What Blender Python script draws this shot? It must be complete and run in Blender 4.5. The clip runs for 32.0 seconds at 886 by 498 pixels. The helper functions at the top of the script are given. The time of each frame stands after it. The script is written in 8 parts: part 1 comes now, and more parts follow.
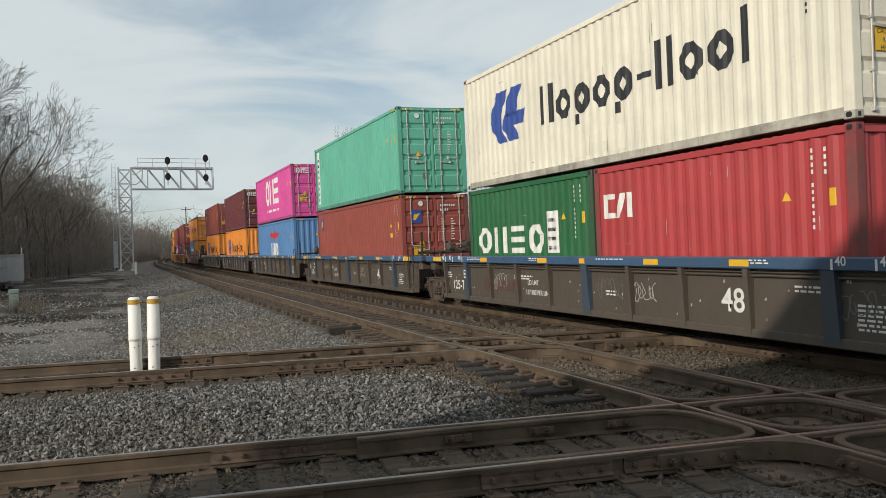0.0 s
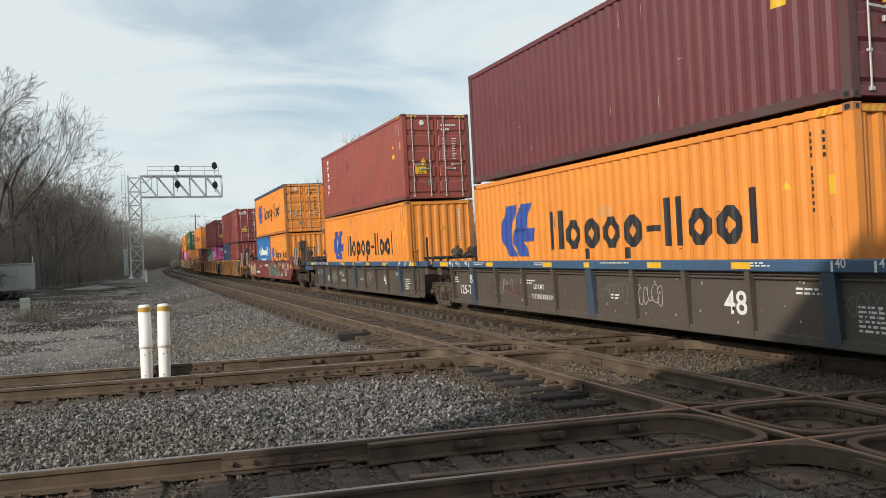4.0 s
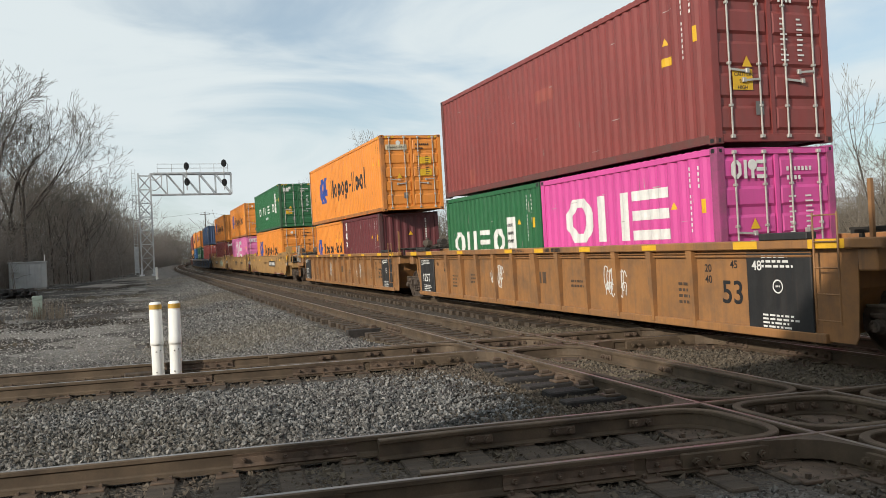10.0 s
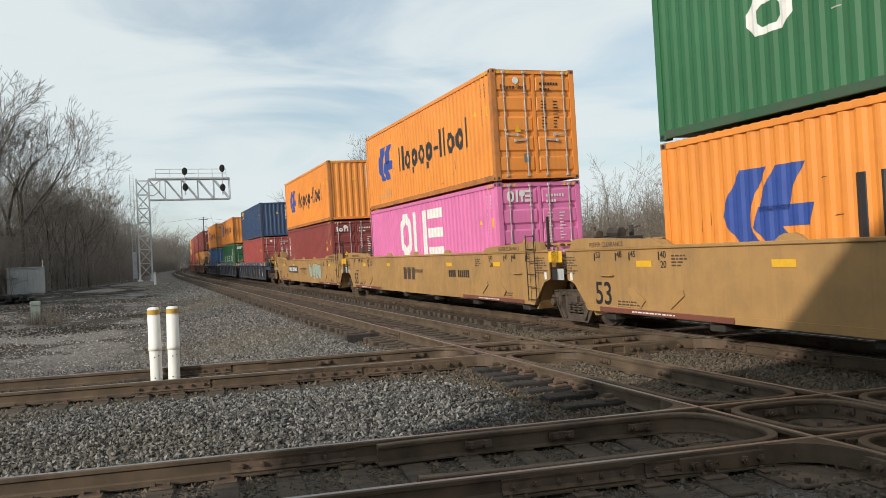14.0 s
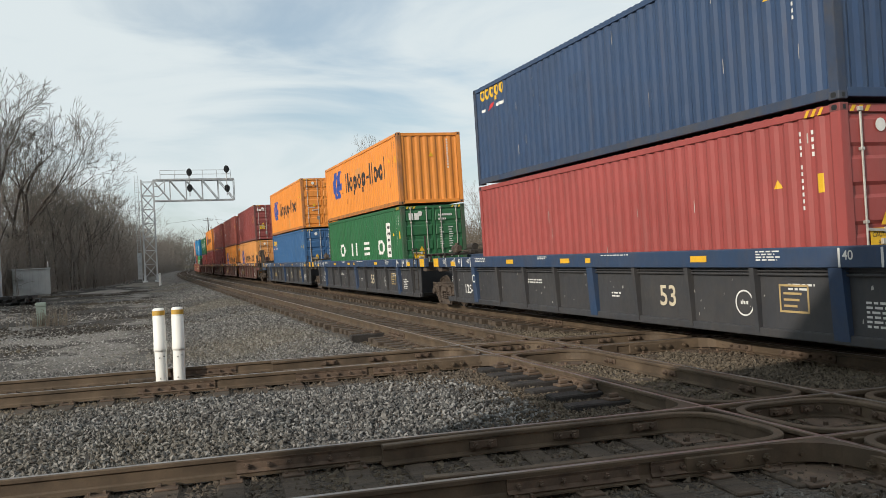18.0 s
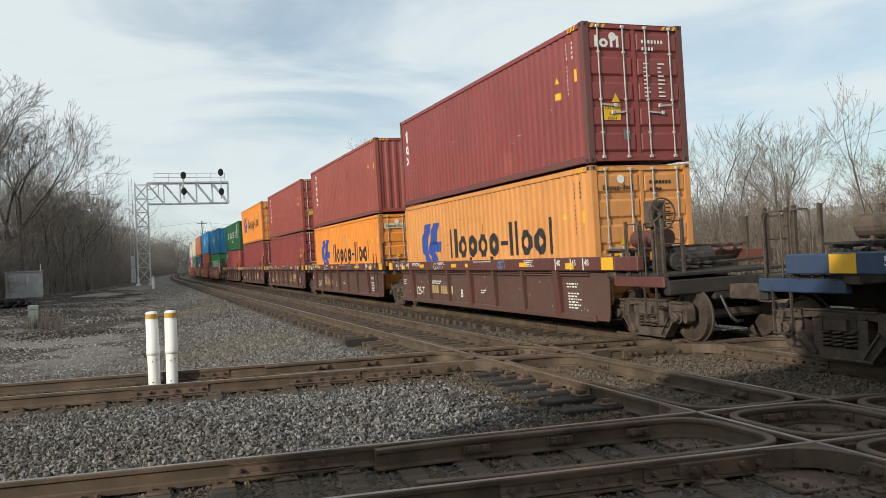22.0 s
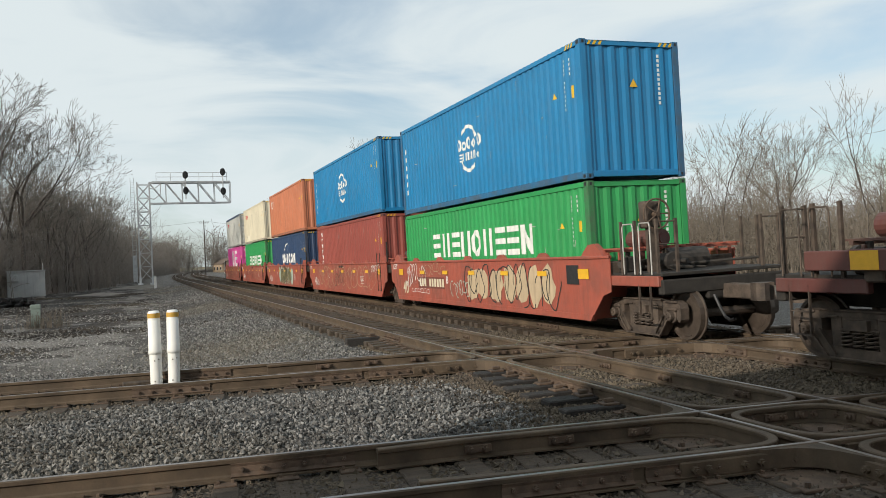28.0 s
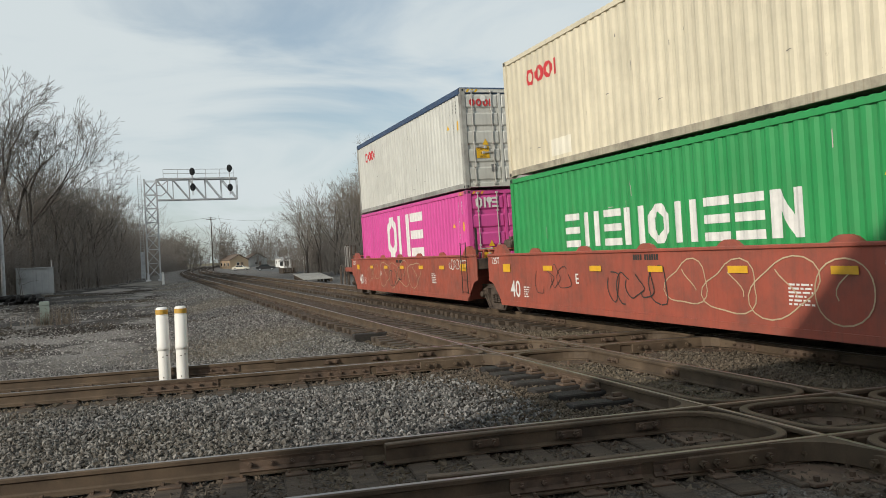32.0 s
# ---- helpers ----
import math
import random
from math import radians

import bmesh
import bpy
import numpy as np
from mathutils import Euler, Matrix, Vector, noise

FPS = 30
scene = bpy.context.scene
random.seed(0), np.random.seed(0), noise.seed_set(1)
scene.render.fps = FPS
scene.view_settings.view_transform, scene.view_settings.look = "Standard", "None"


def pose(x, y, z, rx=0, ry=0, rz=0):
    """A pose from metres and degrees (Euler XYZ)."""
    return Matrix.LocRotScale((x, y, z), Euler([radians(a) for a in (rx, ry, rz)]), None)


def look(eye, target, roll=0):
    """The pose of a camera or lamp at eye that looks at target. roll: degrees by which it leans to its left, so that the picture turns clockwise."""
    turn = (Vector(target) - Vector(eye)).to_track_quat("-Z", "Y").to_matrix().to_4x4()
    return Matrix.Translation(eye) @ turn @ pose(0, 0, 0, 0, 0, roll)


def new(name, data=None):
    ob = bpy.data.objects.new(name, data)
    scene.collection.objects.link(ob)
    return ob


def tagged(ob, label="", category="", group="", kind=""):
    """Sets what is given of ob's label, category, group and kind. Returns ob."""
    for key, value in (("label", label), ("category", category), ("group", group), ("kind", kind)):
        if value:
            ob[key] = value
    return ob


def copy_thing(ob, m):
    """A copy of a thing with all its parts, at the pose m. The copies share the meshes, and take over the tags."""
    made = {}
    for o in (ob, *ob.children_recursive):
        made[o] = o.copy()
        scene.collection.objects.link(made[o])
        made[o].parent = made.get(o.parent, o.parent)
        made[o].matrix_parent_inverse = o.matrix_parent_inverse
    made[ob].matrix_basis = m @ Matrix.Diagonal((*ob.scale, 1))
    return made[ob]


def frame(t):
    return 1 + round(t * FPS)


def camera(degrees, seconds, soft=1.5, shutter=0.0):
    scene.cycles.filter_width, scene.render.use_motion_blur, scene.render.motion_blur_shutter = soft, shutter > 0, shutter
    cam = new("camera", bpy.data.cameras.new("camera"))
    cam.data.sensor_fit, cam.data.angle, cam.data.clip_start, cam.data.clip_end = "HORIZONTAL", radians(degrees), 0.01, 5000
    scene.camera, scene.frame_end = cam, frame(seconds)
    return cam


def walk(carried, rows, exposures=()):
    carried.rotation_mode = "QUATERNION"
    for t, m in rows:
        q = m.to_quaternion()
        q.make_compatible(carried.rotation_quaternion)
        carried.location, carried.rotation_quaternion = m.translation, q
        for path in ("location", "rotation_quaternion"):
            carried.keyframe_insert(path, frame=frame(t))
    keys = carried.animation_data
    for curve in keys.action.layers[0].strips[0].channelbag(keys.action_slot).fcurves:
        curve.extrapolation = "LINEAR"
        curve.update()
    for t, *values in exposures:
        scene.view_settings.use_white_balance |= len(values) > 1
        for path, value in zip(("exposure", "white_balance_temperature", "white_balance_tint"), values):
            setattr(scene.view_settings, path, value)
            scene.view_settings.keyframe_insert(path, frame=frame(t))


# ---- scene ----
# ================= camera =================
EYE = (0.0, 0.0, 1.683)


def aim(yaw, pitch, roll):
    """The camera's pose from its heading, its tilt and its lean, in degrees."""
    a, b = radians(yaw), radians(pitch)
    way = Vector((math.cos(a) * math.cos(b), math.sin(a) * math.cos(b), math.sin(b)))
    return look(EYE, Vector(EYE) + way * 10, -roll)


cam = camera(57.68, 32.0, soft=0.75)
ROWS = [
    (0, 158.234, -0.232, 1.649), (0.5, 158.204, -0.233, 1.613), (1, 158.218, -0.210, 1.614), (1.5, 158.300,
    -0.102, 1.722), (2, 158.434, -0.041, 1.959), (2.5, 158.449, 0.059, 2.020), (3, 158.544, 0.141, 2.113), (3.5,
    158.718, 0.146, 2.133), (5.5, 159.075, 0.231, 2.192), (6, 159.193, 0.202, 2.249), (6.5, 159.291, 0.205,
    2.261), (7, 159.416, 0.185, 2.281), (7.5, 159.514, 0.180, 2.308), (8, 159.559, 0.164, 2.271), (8.5, 159.511,
    0.054, 2.347), (9, 159.482, -0.008, 2.365), (9.5, 159.454, -0.038, 2.416), (10, 159.518, -0.107, 2.453),
    (10.5, 159.639, -0.212, 2.597), (11, 159.581, -0.238, 2.558), (11.5, 159.491, -0.222, 2.585), (12, 159.472,
    -0.149, 2.556), (12.5, 159.355, -0.006, 2.522), (13, 159.344, 0.095, 2.549), (13.5, 159.349, 0.203, 2.581),
    (14, 159.390, 0.220, 2.569), (14.5, 159.446, 0.263, 2.597), (16.5, 159.807, 0.217, 2.793), (17, 159.790,
    0.216, 2.798), (17.5, 159.716, 0.223, 2.769), (18, 159.699, 0.228, 2.763), (18.5, 159.687, 0.231, 2.777), (19,
    159.669, 0.264, 2.736), (19.5, 159.676, 0.265, 2.756), (20, 159.668, 0.287, 2.753), (20.5, 159.503, 0.302,
    2.698), (21, 159.383, 0.378, 2.620), (21.5, 159.306, 0.497, 2.554), (22, 159.274, 0.533, 2.490), (22.5,
    159.298, 0.504, 2.550), (23, 159.285, 0.471, 2.551), (23.5, 159.322, 0.474, 2.537), (24, 159.318, 0.478,
    2.518), (24.5, 159.317, 0.491, 2.481), (25, 159.326, 0.500, 2.520), (25.5, 159.338, 0.499, 2.450), (27.5,
    159.385, 0.468, 2.509), (28, 159.403, 0.500, 2.473), (28.5, 159.437, 0.470, 2.519), (29, 159.378, 0.454,
    2.570), (29.5, 159.357, 0.463, 2.540), (30, 159.372, 0.459, 2.556), (30.5, 159.433, 0.470, 2.537), (31,
    159.658, 0.329, 2.655), (31.5, 159.802, 0.238, 2.659), (32, 159.899, 0.174, 2.762)
]
walk(cam, [(t, aim(yaw, pitch, roll)) for t, yaw, pitch, roll in ROWS],
     exposures=[(0, -0.12), (1.5, 0.04), (6, 0.12), (8, 0.06), (11, 0.12), (17, 0.07), (20, 0.12), (22, 0.12), (24, 0.2), (25, 0.2), (28, 0.1), (30, 0.15), (31, 0.04), (32, -0.08)])

# ================= light =================
SUN_WAY = Vector((0.42, -0.85, 0.36)).normalized()  # towards the sun
world = bpy.data.worlds.new("sky")
scene.world = world
world.use_nodes = True


def sky_nodes():
    nt = world.node_tree
    nt.nodes.clear()
    n, l = nt.nodes.new, nt.links.new
    out, bg = n("ShaderNodeOutputWorld"), n("ShaderNodeBackground")
    sky = n("ShaderNodeTexSky")
    sky.sky_type, sky.sun_disc = "NISHITA", False
    sky.sun_elevation = math.asin(SUN_WAY.z)
    sky.sun_rotation = math.atan2(SUN_WAY.x, SUN_WAY.y)
    sky.air_density, sky.dust_density, sky.ozone_density = 1.0, 1.5, 1.6
    co, mp = n("ShaderNodeTexCoord"), n("ShaderNodeMapping")
    mp.inputs["Rotation"].default_value = (-0.28, 0.06, 0.5)
    mp.inputs["Scale"].default_value = (1.3, 1.9, 8.0)
    noi = n("ShaderNodeTexNoise")
    noi.inputs["Scale"].default_value, noi.inputs["Detail"].default_value = 1.4, 7
    noi.inputs["Roughness"].default_value, noi.inputs["Distortion"].default_value = 0.52, 0.6
    ramp = n("ShaderNodeValToRGB")
    ramp.color_ramp.elements[0].position, ramp.color_ramp.elements[0].color = 0.30, (0.36, 0.36, 0.36, 1)
    ramp.color_ramp.elements[1].position, ramp.color_ramp.elements[1].color = 0.60, (0.97, 0.97, 0.97, 1)
    ramp.color_ramp.interpolation = "EASE"
    mix, tint = n("ShaderNodeMix"), n("ShaderNodeMix")
    mix.data_type = tint.data_type = "RGBA"
    tint.blend_type = "MULTIPLY"
    tint.inputs["Factor"].default_value, tint.inputs["B"].default_value = 1.0, (0.9, 1.03, 1.04, 1)
    mix.inputs["B"].default_value = (6.1, 6.7, 6.85, 1)
    l(co.outputs["Generated"], mp.inputs["Vector"])
    l(mp.outputs["Vector"], noi.inputs["Vector"])
    l(noi.outputs["Fac"], ramp.inputs["Fac"])
    l(ramp.outputs["Color"], mix.inputs["Factor"])
    l(sky.outputs["Color"], tint.inputs["A"])
    l(tint.outputs["Result"], mix.inputs["A"])
    l(mix.outputs["Result"], bg.inputs["Color"])
    bg.inputs["Strength"].default_value = 0.115
    l(bg.outputs["Background"], out.inputs["Surface"])


sky_nodes()
sun = new("sun", bpy.data.lights.new("sun", "SUN"))
sun.data.energy, sun.data.angle, sun.data.color = 3.75, radians(0.6), (1.0, 0.92, 0.8)
sun.matrix_world = look(SUN_WAY * 100, (0, 0, 0))

# ================= materials =================


def shade(name):
    m = bpy.data.materials.new(name)
    m.use_nodes = True
    nt = m.node_tree
    return m, nt, nt.nodes["Principled BSDF"]


def mix_rgb(nt, fac, a, b, blend="MIX"):
    x = nt.nodes.new("ShaderNodeMix")
    x.data_type, x.blend_type = "RGBA", blend
    for key, v in (("Factor", fac), ("A", a), ("B", b)):
        if isinstance(v, (int, float)):
            x.inputs[key].default_value = v
        elif isinstance(v, tuple):
            x.inputs[key].default_value = (*v, 1)
        else:
            nt.links.new(v, x.inputs[key])
    return x.outputs["Result"]


def noise_at(nt, scale, detail=4, rough=0.55, stretch=None, coord="Object"):
    co = nt.nodes.new("ShaderNodeTexCoord")
    mp = nt.nodes.new("ShaderNodeMapping")
    nt.links.new(co.outputs[coord], mp.inputs["Vector"])
    if stretch:
        mp.inputs["Scale"].default_value = stretch
    info = nt.nodes.new("ShaderNodeObjectInfo")
    add = nt.nodes.new("ShaderNodeVectorMath")
    add.operation = "ADD"
    mul = nt.nodes.new("ShaderNodeMath")
    mul.operation = "MULTIPLY"
    mul.inputs[1].default_value = 37.0
    nt.links.new(info.outputs["Random"], mul.inputs[0])
    nt.links.new(mp.outputs["Vector"], add.inputs[0])
    nt.links.new(mul.outputs[0], add.inputs[1])
    x = nt.nodes.new("ShaderNodeTexNoise")
    x.inputs["Scale"].default_value, x.inputs["Detail"].default_value = scale, detail
    x.inputs["Roughness"].default_value = rough
    nt.links.new(add.outputs[0], x.inputs["Vector"])
    return x.outputs["Fac"]


def ramp_at(nt, fac, lo, hi, a=0.0, b=1.0):
    x = nt.nodes.new("ShaderNodeMapRange")
    x.inputs["From Min"].default_value, x.inputs["From Max"].default_value = lo, hi
    x.inputs["To Min"].default_value, x.inputs["To Max"].default_value = a, b
    nt.links.new(fac, x.inputs["Value"])
    return x.outputs["Result"]


def bump_at(nt, bsdf, height, strength, distance):
    b = nt.nodes.new("ShaderNodeBump")
    b.inputs["Strength"].default_value, b.inputs["Distance"].default_value = strength, distance
    nt.links.new(height, b.inputs["Height"])
    nt.links.new(b.outputs["Normal"], bsdf.inputs["Normal"])


def paint(name, color, rough=0.45, rust=0.3, dirt=0.35, rust_color=(0.11, 0.045, 0.02), dirt_color=(0.07, 0.06, 0.05), grime=0.5):
    """Weathered paint on steel: faded patches, streaks that run down, rust spots."""
    m, nt, b = shade(name)
    fade = noise_at(nt, 0.55, 5, 0.6)
    c = mix_rgb(nt, ramp_at(nt, fade, 0.3, 0.75), tuple(v * 0.88 for v in color), tuple(min(1, v * 1.08 + 0.004) for v in color))
    streak = noise_at(nt, 1.0, 6, 0.65, (7.0, 7.0, 0.32))
    c = mix_rgb(nt, ramp_at(nt, streak, 0.5, 0.85, 0, dirt), c, dirt_color)
    runs = noise_at(nt, 1.0, 4, 0.6, (19.0, 19.0, 0.5))
    c = mix_rgb(nt, ramp_at(nt, runs, 0.6, 0.72, 0, min(0.6, rust * 0.7)), c, tuple(0.45 * u + 0.55 * v for u, v in zip(color, rust_color)))
    dust = noise_at(nt, 1.7, 7, 0.7)
    c = mix_rgb(nt, ramp_at(nt, dust, 0.42, 0.72, 0, dirt * grime), c, dirt_color)
    spot = noise_at(nt, 5.5, 8, 0.72, (1, 1, 0.55))
    spot_f = ramp_at(nt, spot, 0.66, 0.74, 0, rust)
    c = mix_rgb(nt, spot_f, c, rust_color)
    nt.links.new(c, b.inputs["Base Color"])
    nt.links.new(ramp_at(nt, spot, 0.35, 0.8, rough - 0.08, rough + 0.3), b.inputs["Roughness"])
    bump_at(nt, b, noise_at(nt, 3.0, 6, 0.6), 0.12, 0.02)
    return m


def grainy(name, dark, light, scale, rough=0.85, metal=0.0, stretch=None, bump=0.4, dist=0.02, fine=40.0):
    """A rough natural surface with coarse patches and fine grain."""
    m, nt, b = shade(name)
    coarse = noise_at(nt, scale, 5, 0.6, stretch)
    grain = noise_at(nt, fine, 4, 0.7, stretch)
    c = mix_rgb(nt, ramp_at(nt, coarse, 0.3, 0.7), dark, light)
    c = mix_rgb(nt, ramp_at(nt, grain, 0.3, 0.75, 0.25, 0.0), c, tuple(v * 0.35 for v in dark))
    nt.links.new(c, b.inputs["Base Color"])
    b.inputs["Roughness"].default_value, b.inputs["Metallic"].default_value = rough, metal
    bump_at(nt, b, grain, bump, dist)
    return m


def plain(name, color, rough=0.6, metal=0.0):
    m, nt, b = shade(name)
    f = noise_at(nt, 6.0, 5, 0.65)
    c = mix_rgb(nt, ramp_at(nt, f, 0.35, 0.75), tuple(v * 0.82 for v in color), color)
    nt.links.new(c, b.inputs["Base Color"])
    b.inputs["Roughness"].default_value, b.inputs["Metallic"].default_value = rough, metal
    return m


def stones_material(name, tones, spread=0.35):
    """Loose stone: each piece has its own tone."""
    m, nt, b = shade(name)
    geo = nt.nodes.new("ShaderNodeNewGeometry")
    ramp = nt.nodes.new("ShaderNodeValToRGB")
    els = ramp.color_ramp.elements
    while len(els) < len(tones):
        els.new(0.5)
    for i, (e, tone) in enumerate(zip(els, tones)):
        e.position, e.color = i / (len(tones) - 1), (*tone, 1)
    nt.links.new(geo.outputs["Random Per Island"], ramp.inputs["Fac"])
    g = noise_at(nt, 55.0, 4, 0.7)
    c = mix_rgb(nt, ramp_at(nt, g, 0.3, 0.7, spread, 0.0), ramp.outputs["Color"], (0.02, 0.017, 0.014))
    patch = noise_at(nt, 0.7, 5, 0.6)
    c = mix_rgb(nt, ramp_at(nt, patch, 0.42, 0.7, 0.0, 0.2), c, (0.085, 0.06, 0.04))
    wash = noise_at(nt, 0.16, 3, 0.5)
    c = mix_rgb(nt, ramp_at(nt, wash, 0.46, 0.62, 0.0, 0.35), c, (0.15, 0.12, 0.075))
    nt.links.new(c, b.inputs["Base Color"])
    b.inputs["Roughness"].default_value = 0.9
    bump_at(nt, b, g, 0.5, 0.01)
    return m


def ground_material():
    """Ballast by the tracks, dark gravel and leaf litter away from them, dry grass far off."""
    m, nt, b = shade("ground")
    co = nt.nodes.new("ShaderNodeTexCoord")
    vor = nt.nodes.new("ShaderNodeTexVoronoi")
    vor.inputs["Scale"].default_value = 24.0
    nt.links.new(co.outputs["Object"], vor.inputs["Vector"])
    rgb = nt.nodes.new("ShaderNodeSeparateColor")
    nt.links.new(vor.outputs["Color"], rgb.inputs["Color"])
    tone = mix_rgb(nt, rgb.outputs["Red"], (0.08, 0.074, 0.068), (0.3, 0.28, 0.255))
    tone = mix_rgb(nt, ramp_at(nt, vor.outputs["Distance"], 0.25, 0.7, 0, 0.6), tone, (0.03, 0.026, 0.022))
    lot = noise_at(nt, 0.42, 9, 0.7, (0.5, 0.8, 1))
    spill = noise_at(nt, 1.6, 6, 0.7)
    litter = mix_rgb(nt, spill, (0.010, 0.008, 0.007), (0.036, 0.03, 0.024))
    worn = mix_rgb(nt, rgb.outputs["Green"], (0.13, 0.122, 0.112), (0.34, 0.322, 0.295))
    clump = noise_at(nt, 7.0, 8, 0.8)
    worn = mix_rgb(nt, ramp_at(nt, clump, 0.4, 0.6, 0.45, 0.0), worn, (0.045, 0.04, 0.035))
    litter = mix_rgb(nt, ramp_at(nt, clump, 0.58, 0.72, 0.0, 0.25), litter, (0.15, 0.135, 0.115))
    worn = mix_rgb(nt, ramp_at(nt, spill, 0.45, 0.7, 0, 0.5), worn, (0.07, 0.06, 0.05))
    patchy = mix_rgb(nt, ramp_at(nt, lot, 0.44, 0.485), worn, litter)
    att = nt.nodes.new("ShaderNodeAttribute")
    att.attribute_name = "zone"
    sep = nt.nodes.new("ShaderNodeSeparateColor")
    nt.links.new(att.outputs["Color"], sep.inputs["Color"])
    c = mix_rgb(nt, sep.outputs["Red"], tone, patchy)
    soiled = mix_rgb(nt, rgb.outputs["Green"], (0.026, 0.019, 0.014), (0.095, 0.075, 0.056))
    c = mix_rgb(nt, sep.outputs["Blue"], c, soiled)
    grass = mix_rgb(nt, noise_at(nt, 0.6, 6, 0.7), (0.10, 0.085, 0.045), (0.18, 0.155, 0.08))
    c = mix_rgb(nt, sep.outputs["Green"], c, grass)
    brown = noise_at(nt, 0.45, 5, 0.6)
    c = mix_rgb(nt, ramp_at(nt, brown, 0.4, 0.7, 0.0, 0.25), c, (0.10, 0.075, 0.055))
    nt.links.new(c, b.inputs["Base Color"])
    b.inputs["Roughness"].default_value = 0.95
    inv = ramp_at(nt, vor.outputs["Distance"], 0.0, 0.7, 1, 0)
    bump_at(nt, b, inv, 0.8, 0.05)
    return m


M = {}
M["ground"] = ground_material()
M["stones"] = stones_material("ballast", [(0.036, 0.036, 0.036), (0.095, 0.094, 0.091), (0.17, 0.167, 0.16), (0.33, 0.32, 0.305), (0.13, 0.124, 0.116), (0.07, 0.07, 0.07)])
M["pale_stones"] = stones_material("pale_gravel", [(0.08, 0.077, 0.072), (0.2, 0.19, 0.178), (0.34, 0.325, 0.3), (0.5, 0.48, 0.45), (0.14, 0.13, 0.118)])
M["dirty_stones"] = stones_material("dirty_ballast", [(0.03, 0.023, 0.017), (0.075, 0.058, 0.043), (0.14, 0.112, 0.082), (0.065, 0.048, 0.034)])
M["litter"] = stones_material("leaf_litter", [(0.008, 0.007, 0.006), (0.02, 0.016, 0.013), (0.035, 0.027, 0.02), (0.014, 0.012, 0.01)])
M["rail"] = grainy("rail_rust", (0.05, 0.034, 0.021), (0.14, 0.098, 0.062), 2.2, 0.72, 0.15, (1, 1, 1), 0.3, 0.01, 60)
M["rail_top"] = grainy("rail_top", (0.2, 0.17, 0.15), (0.36, 0.33, 0.31), 1.5, 0.38, 0.8, None, 0.1, 0.003, 80)
M["plate"] = grainy("rusty_plate", (0.06, 0.04, 0.028), (0.15, 0.1, 0.068), 6, 0.8, 0.1, None, 0.4, 0.01, 70)
M["tie"] = grainy("creosoted_wood", (0.034, 0.024, 0.017), (0.1, 0.073, 0.05), 3.5, 0.9, 0, (0.5, 4, 4), 0.6, 0.02, 12)
M["old_tie"] = grainy("wet_black_wood", (0.012, 0.010, 0.009), (0.035, 0.029, 0.025), 3.5, 0.85, 0, (0.5, 4, 4), 0.6, 0.02, 12)
M["bark"] = grainy("bark", (0.055, 0.045, 0.037), (0.13, 0.11, 0.095), 6, 0.95, 0, (1, 1, 0.3), 0.7, 0.03, 18)
M["twig"] = grainy("twigs", (0.15, 0.132, 0.115), (0.29, 0.26, 0.23), 2, 0.95, 0, None, 0.2, 0.01, 30)
M["thicket"] = grainy("thicket", (0.14, 0.122, 0.107), (0.28, 0.25, 0.22), 0.6, 0.95, 0, None, 0.2, 0.01, 20)
M["galv"] = grainy("galvanized_steel", (0.36, 0.37, 0.38), (0.56, 0.57, 0.58), 3, 0.5, 0.35, None, 0.08, 0.004, 60)
M["black"] = plain("black_paint", (0.012, 0.012, 0.013), 0.55)
M["white"] = paint("white_paint", (0.78, 0.77, 0.73), 0.5, 0.05, 0.12)
M["yellow"] = plain("yellow_sheeting", (0.75, 0.42, 0.03), 0.4)
M["band"] = plain("worn_yellow_band", (0.52, 0.31, 0.05), 0.45)
M["cabinet"] = paint("grey_cabinet", (0.38, 0.39, 0.39), 0.5, 0.15, 0.25)
M["green_box"] = paint("grey_green_paint", (0.24, 0.29, 0.25), 0.55, 0.1, 0.25)
M["concrete"] = grainy("concrete", (0.28, 0.27, 0.25), (0.42, 0.41, 0.38), 1.5, 0.9, 0, None, 0.3, 0.01, 30)
M["iron"] = grainy("grimy_cast_steel", (0.042, 0.032, 0.026), (0.135, 0.1, 0.076), 5, 0.75, 0.2, None, 0.35, 0.01, 45)
M["gear"] = grainy("greasy_brake_gear", (0.022, 0.019, 0.017), (0.075, 0.063, 0.053), 5, 0.7, 0.2, None, 0.35, 0.01, 45)
M["wheel"] = grainy("wheel_steel", (0.06, 0.045, 0.035), (0.13, 0.10, 0.08), 4, 0.6, 0.5, None, 0.2, 0.01, 50)
M["dark"] = grainy("dark_underframe", (0.016, 0.014, 0.012), (0.045, 0.038, 0.032), 4, 0.85, 0.1, None, 0.3, 0.01, 40)
M["ink_white"] = plain("white_lettering", (0.72, 0.71, 0.68), 0.5)
M["ink_black"] = plain("black_lettering", (0.02, 0.02, 0.022), 0.5)
M["ink_blue"] = plain("blue_lettering", (0.03, 0.07, 0.30), 0.5)
M["ink_red"] = plain("red_lettering", (0.55, 0.03, 0.035), 0.5)
M["ink_yellow"] = plain("yellow_lettering", (0.72, 0.42, 0.02), 0.5)
M["rust_mark"] = plain("rust_marks", (0.12, 0.05, 0.025), 0.8)
M["pale_scratch"] = plain("pale_scratches", (0.42, 0.38, 0.35), 0.6)
M["ink_gold"] = paint("worn_gold_lettering", (0.42, 0.30, 0.13), 0.6, 0.5, 0.5)
M["ink_cream"] = paint("worn_cream_lettering", (0.58, 0.5, 0.36), 0.6, 0.4, 0.4)
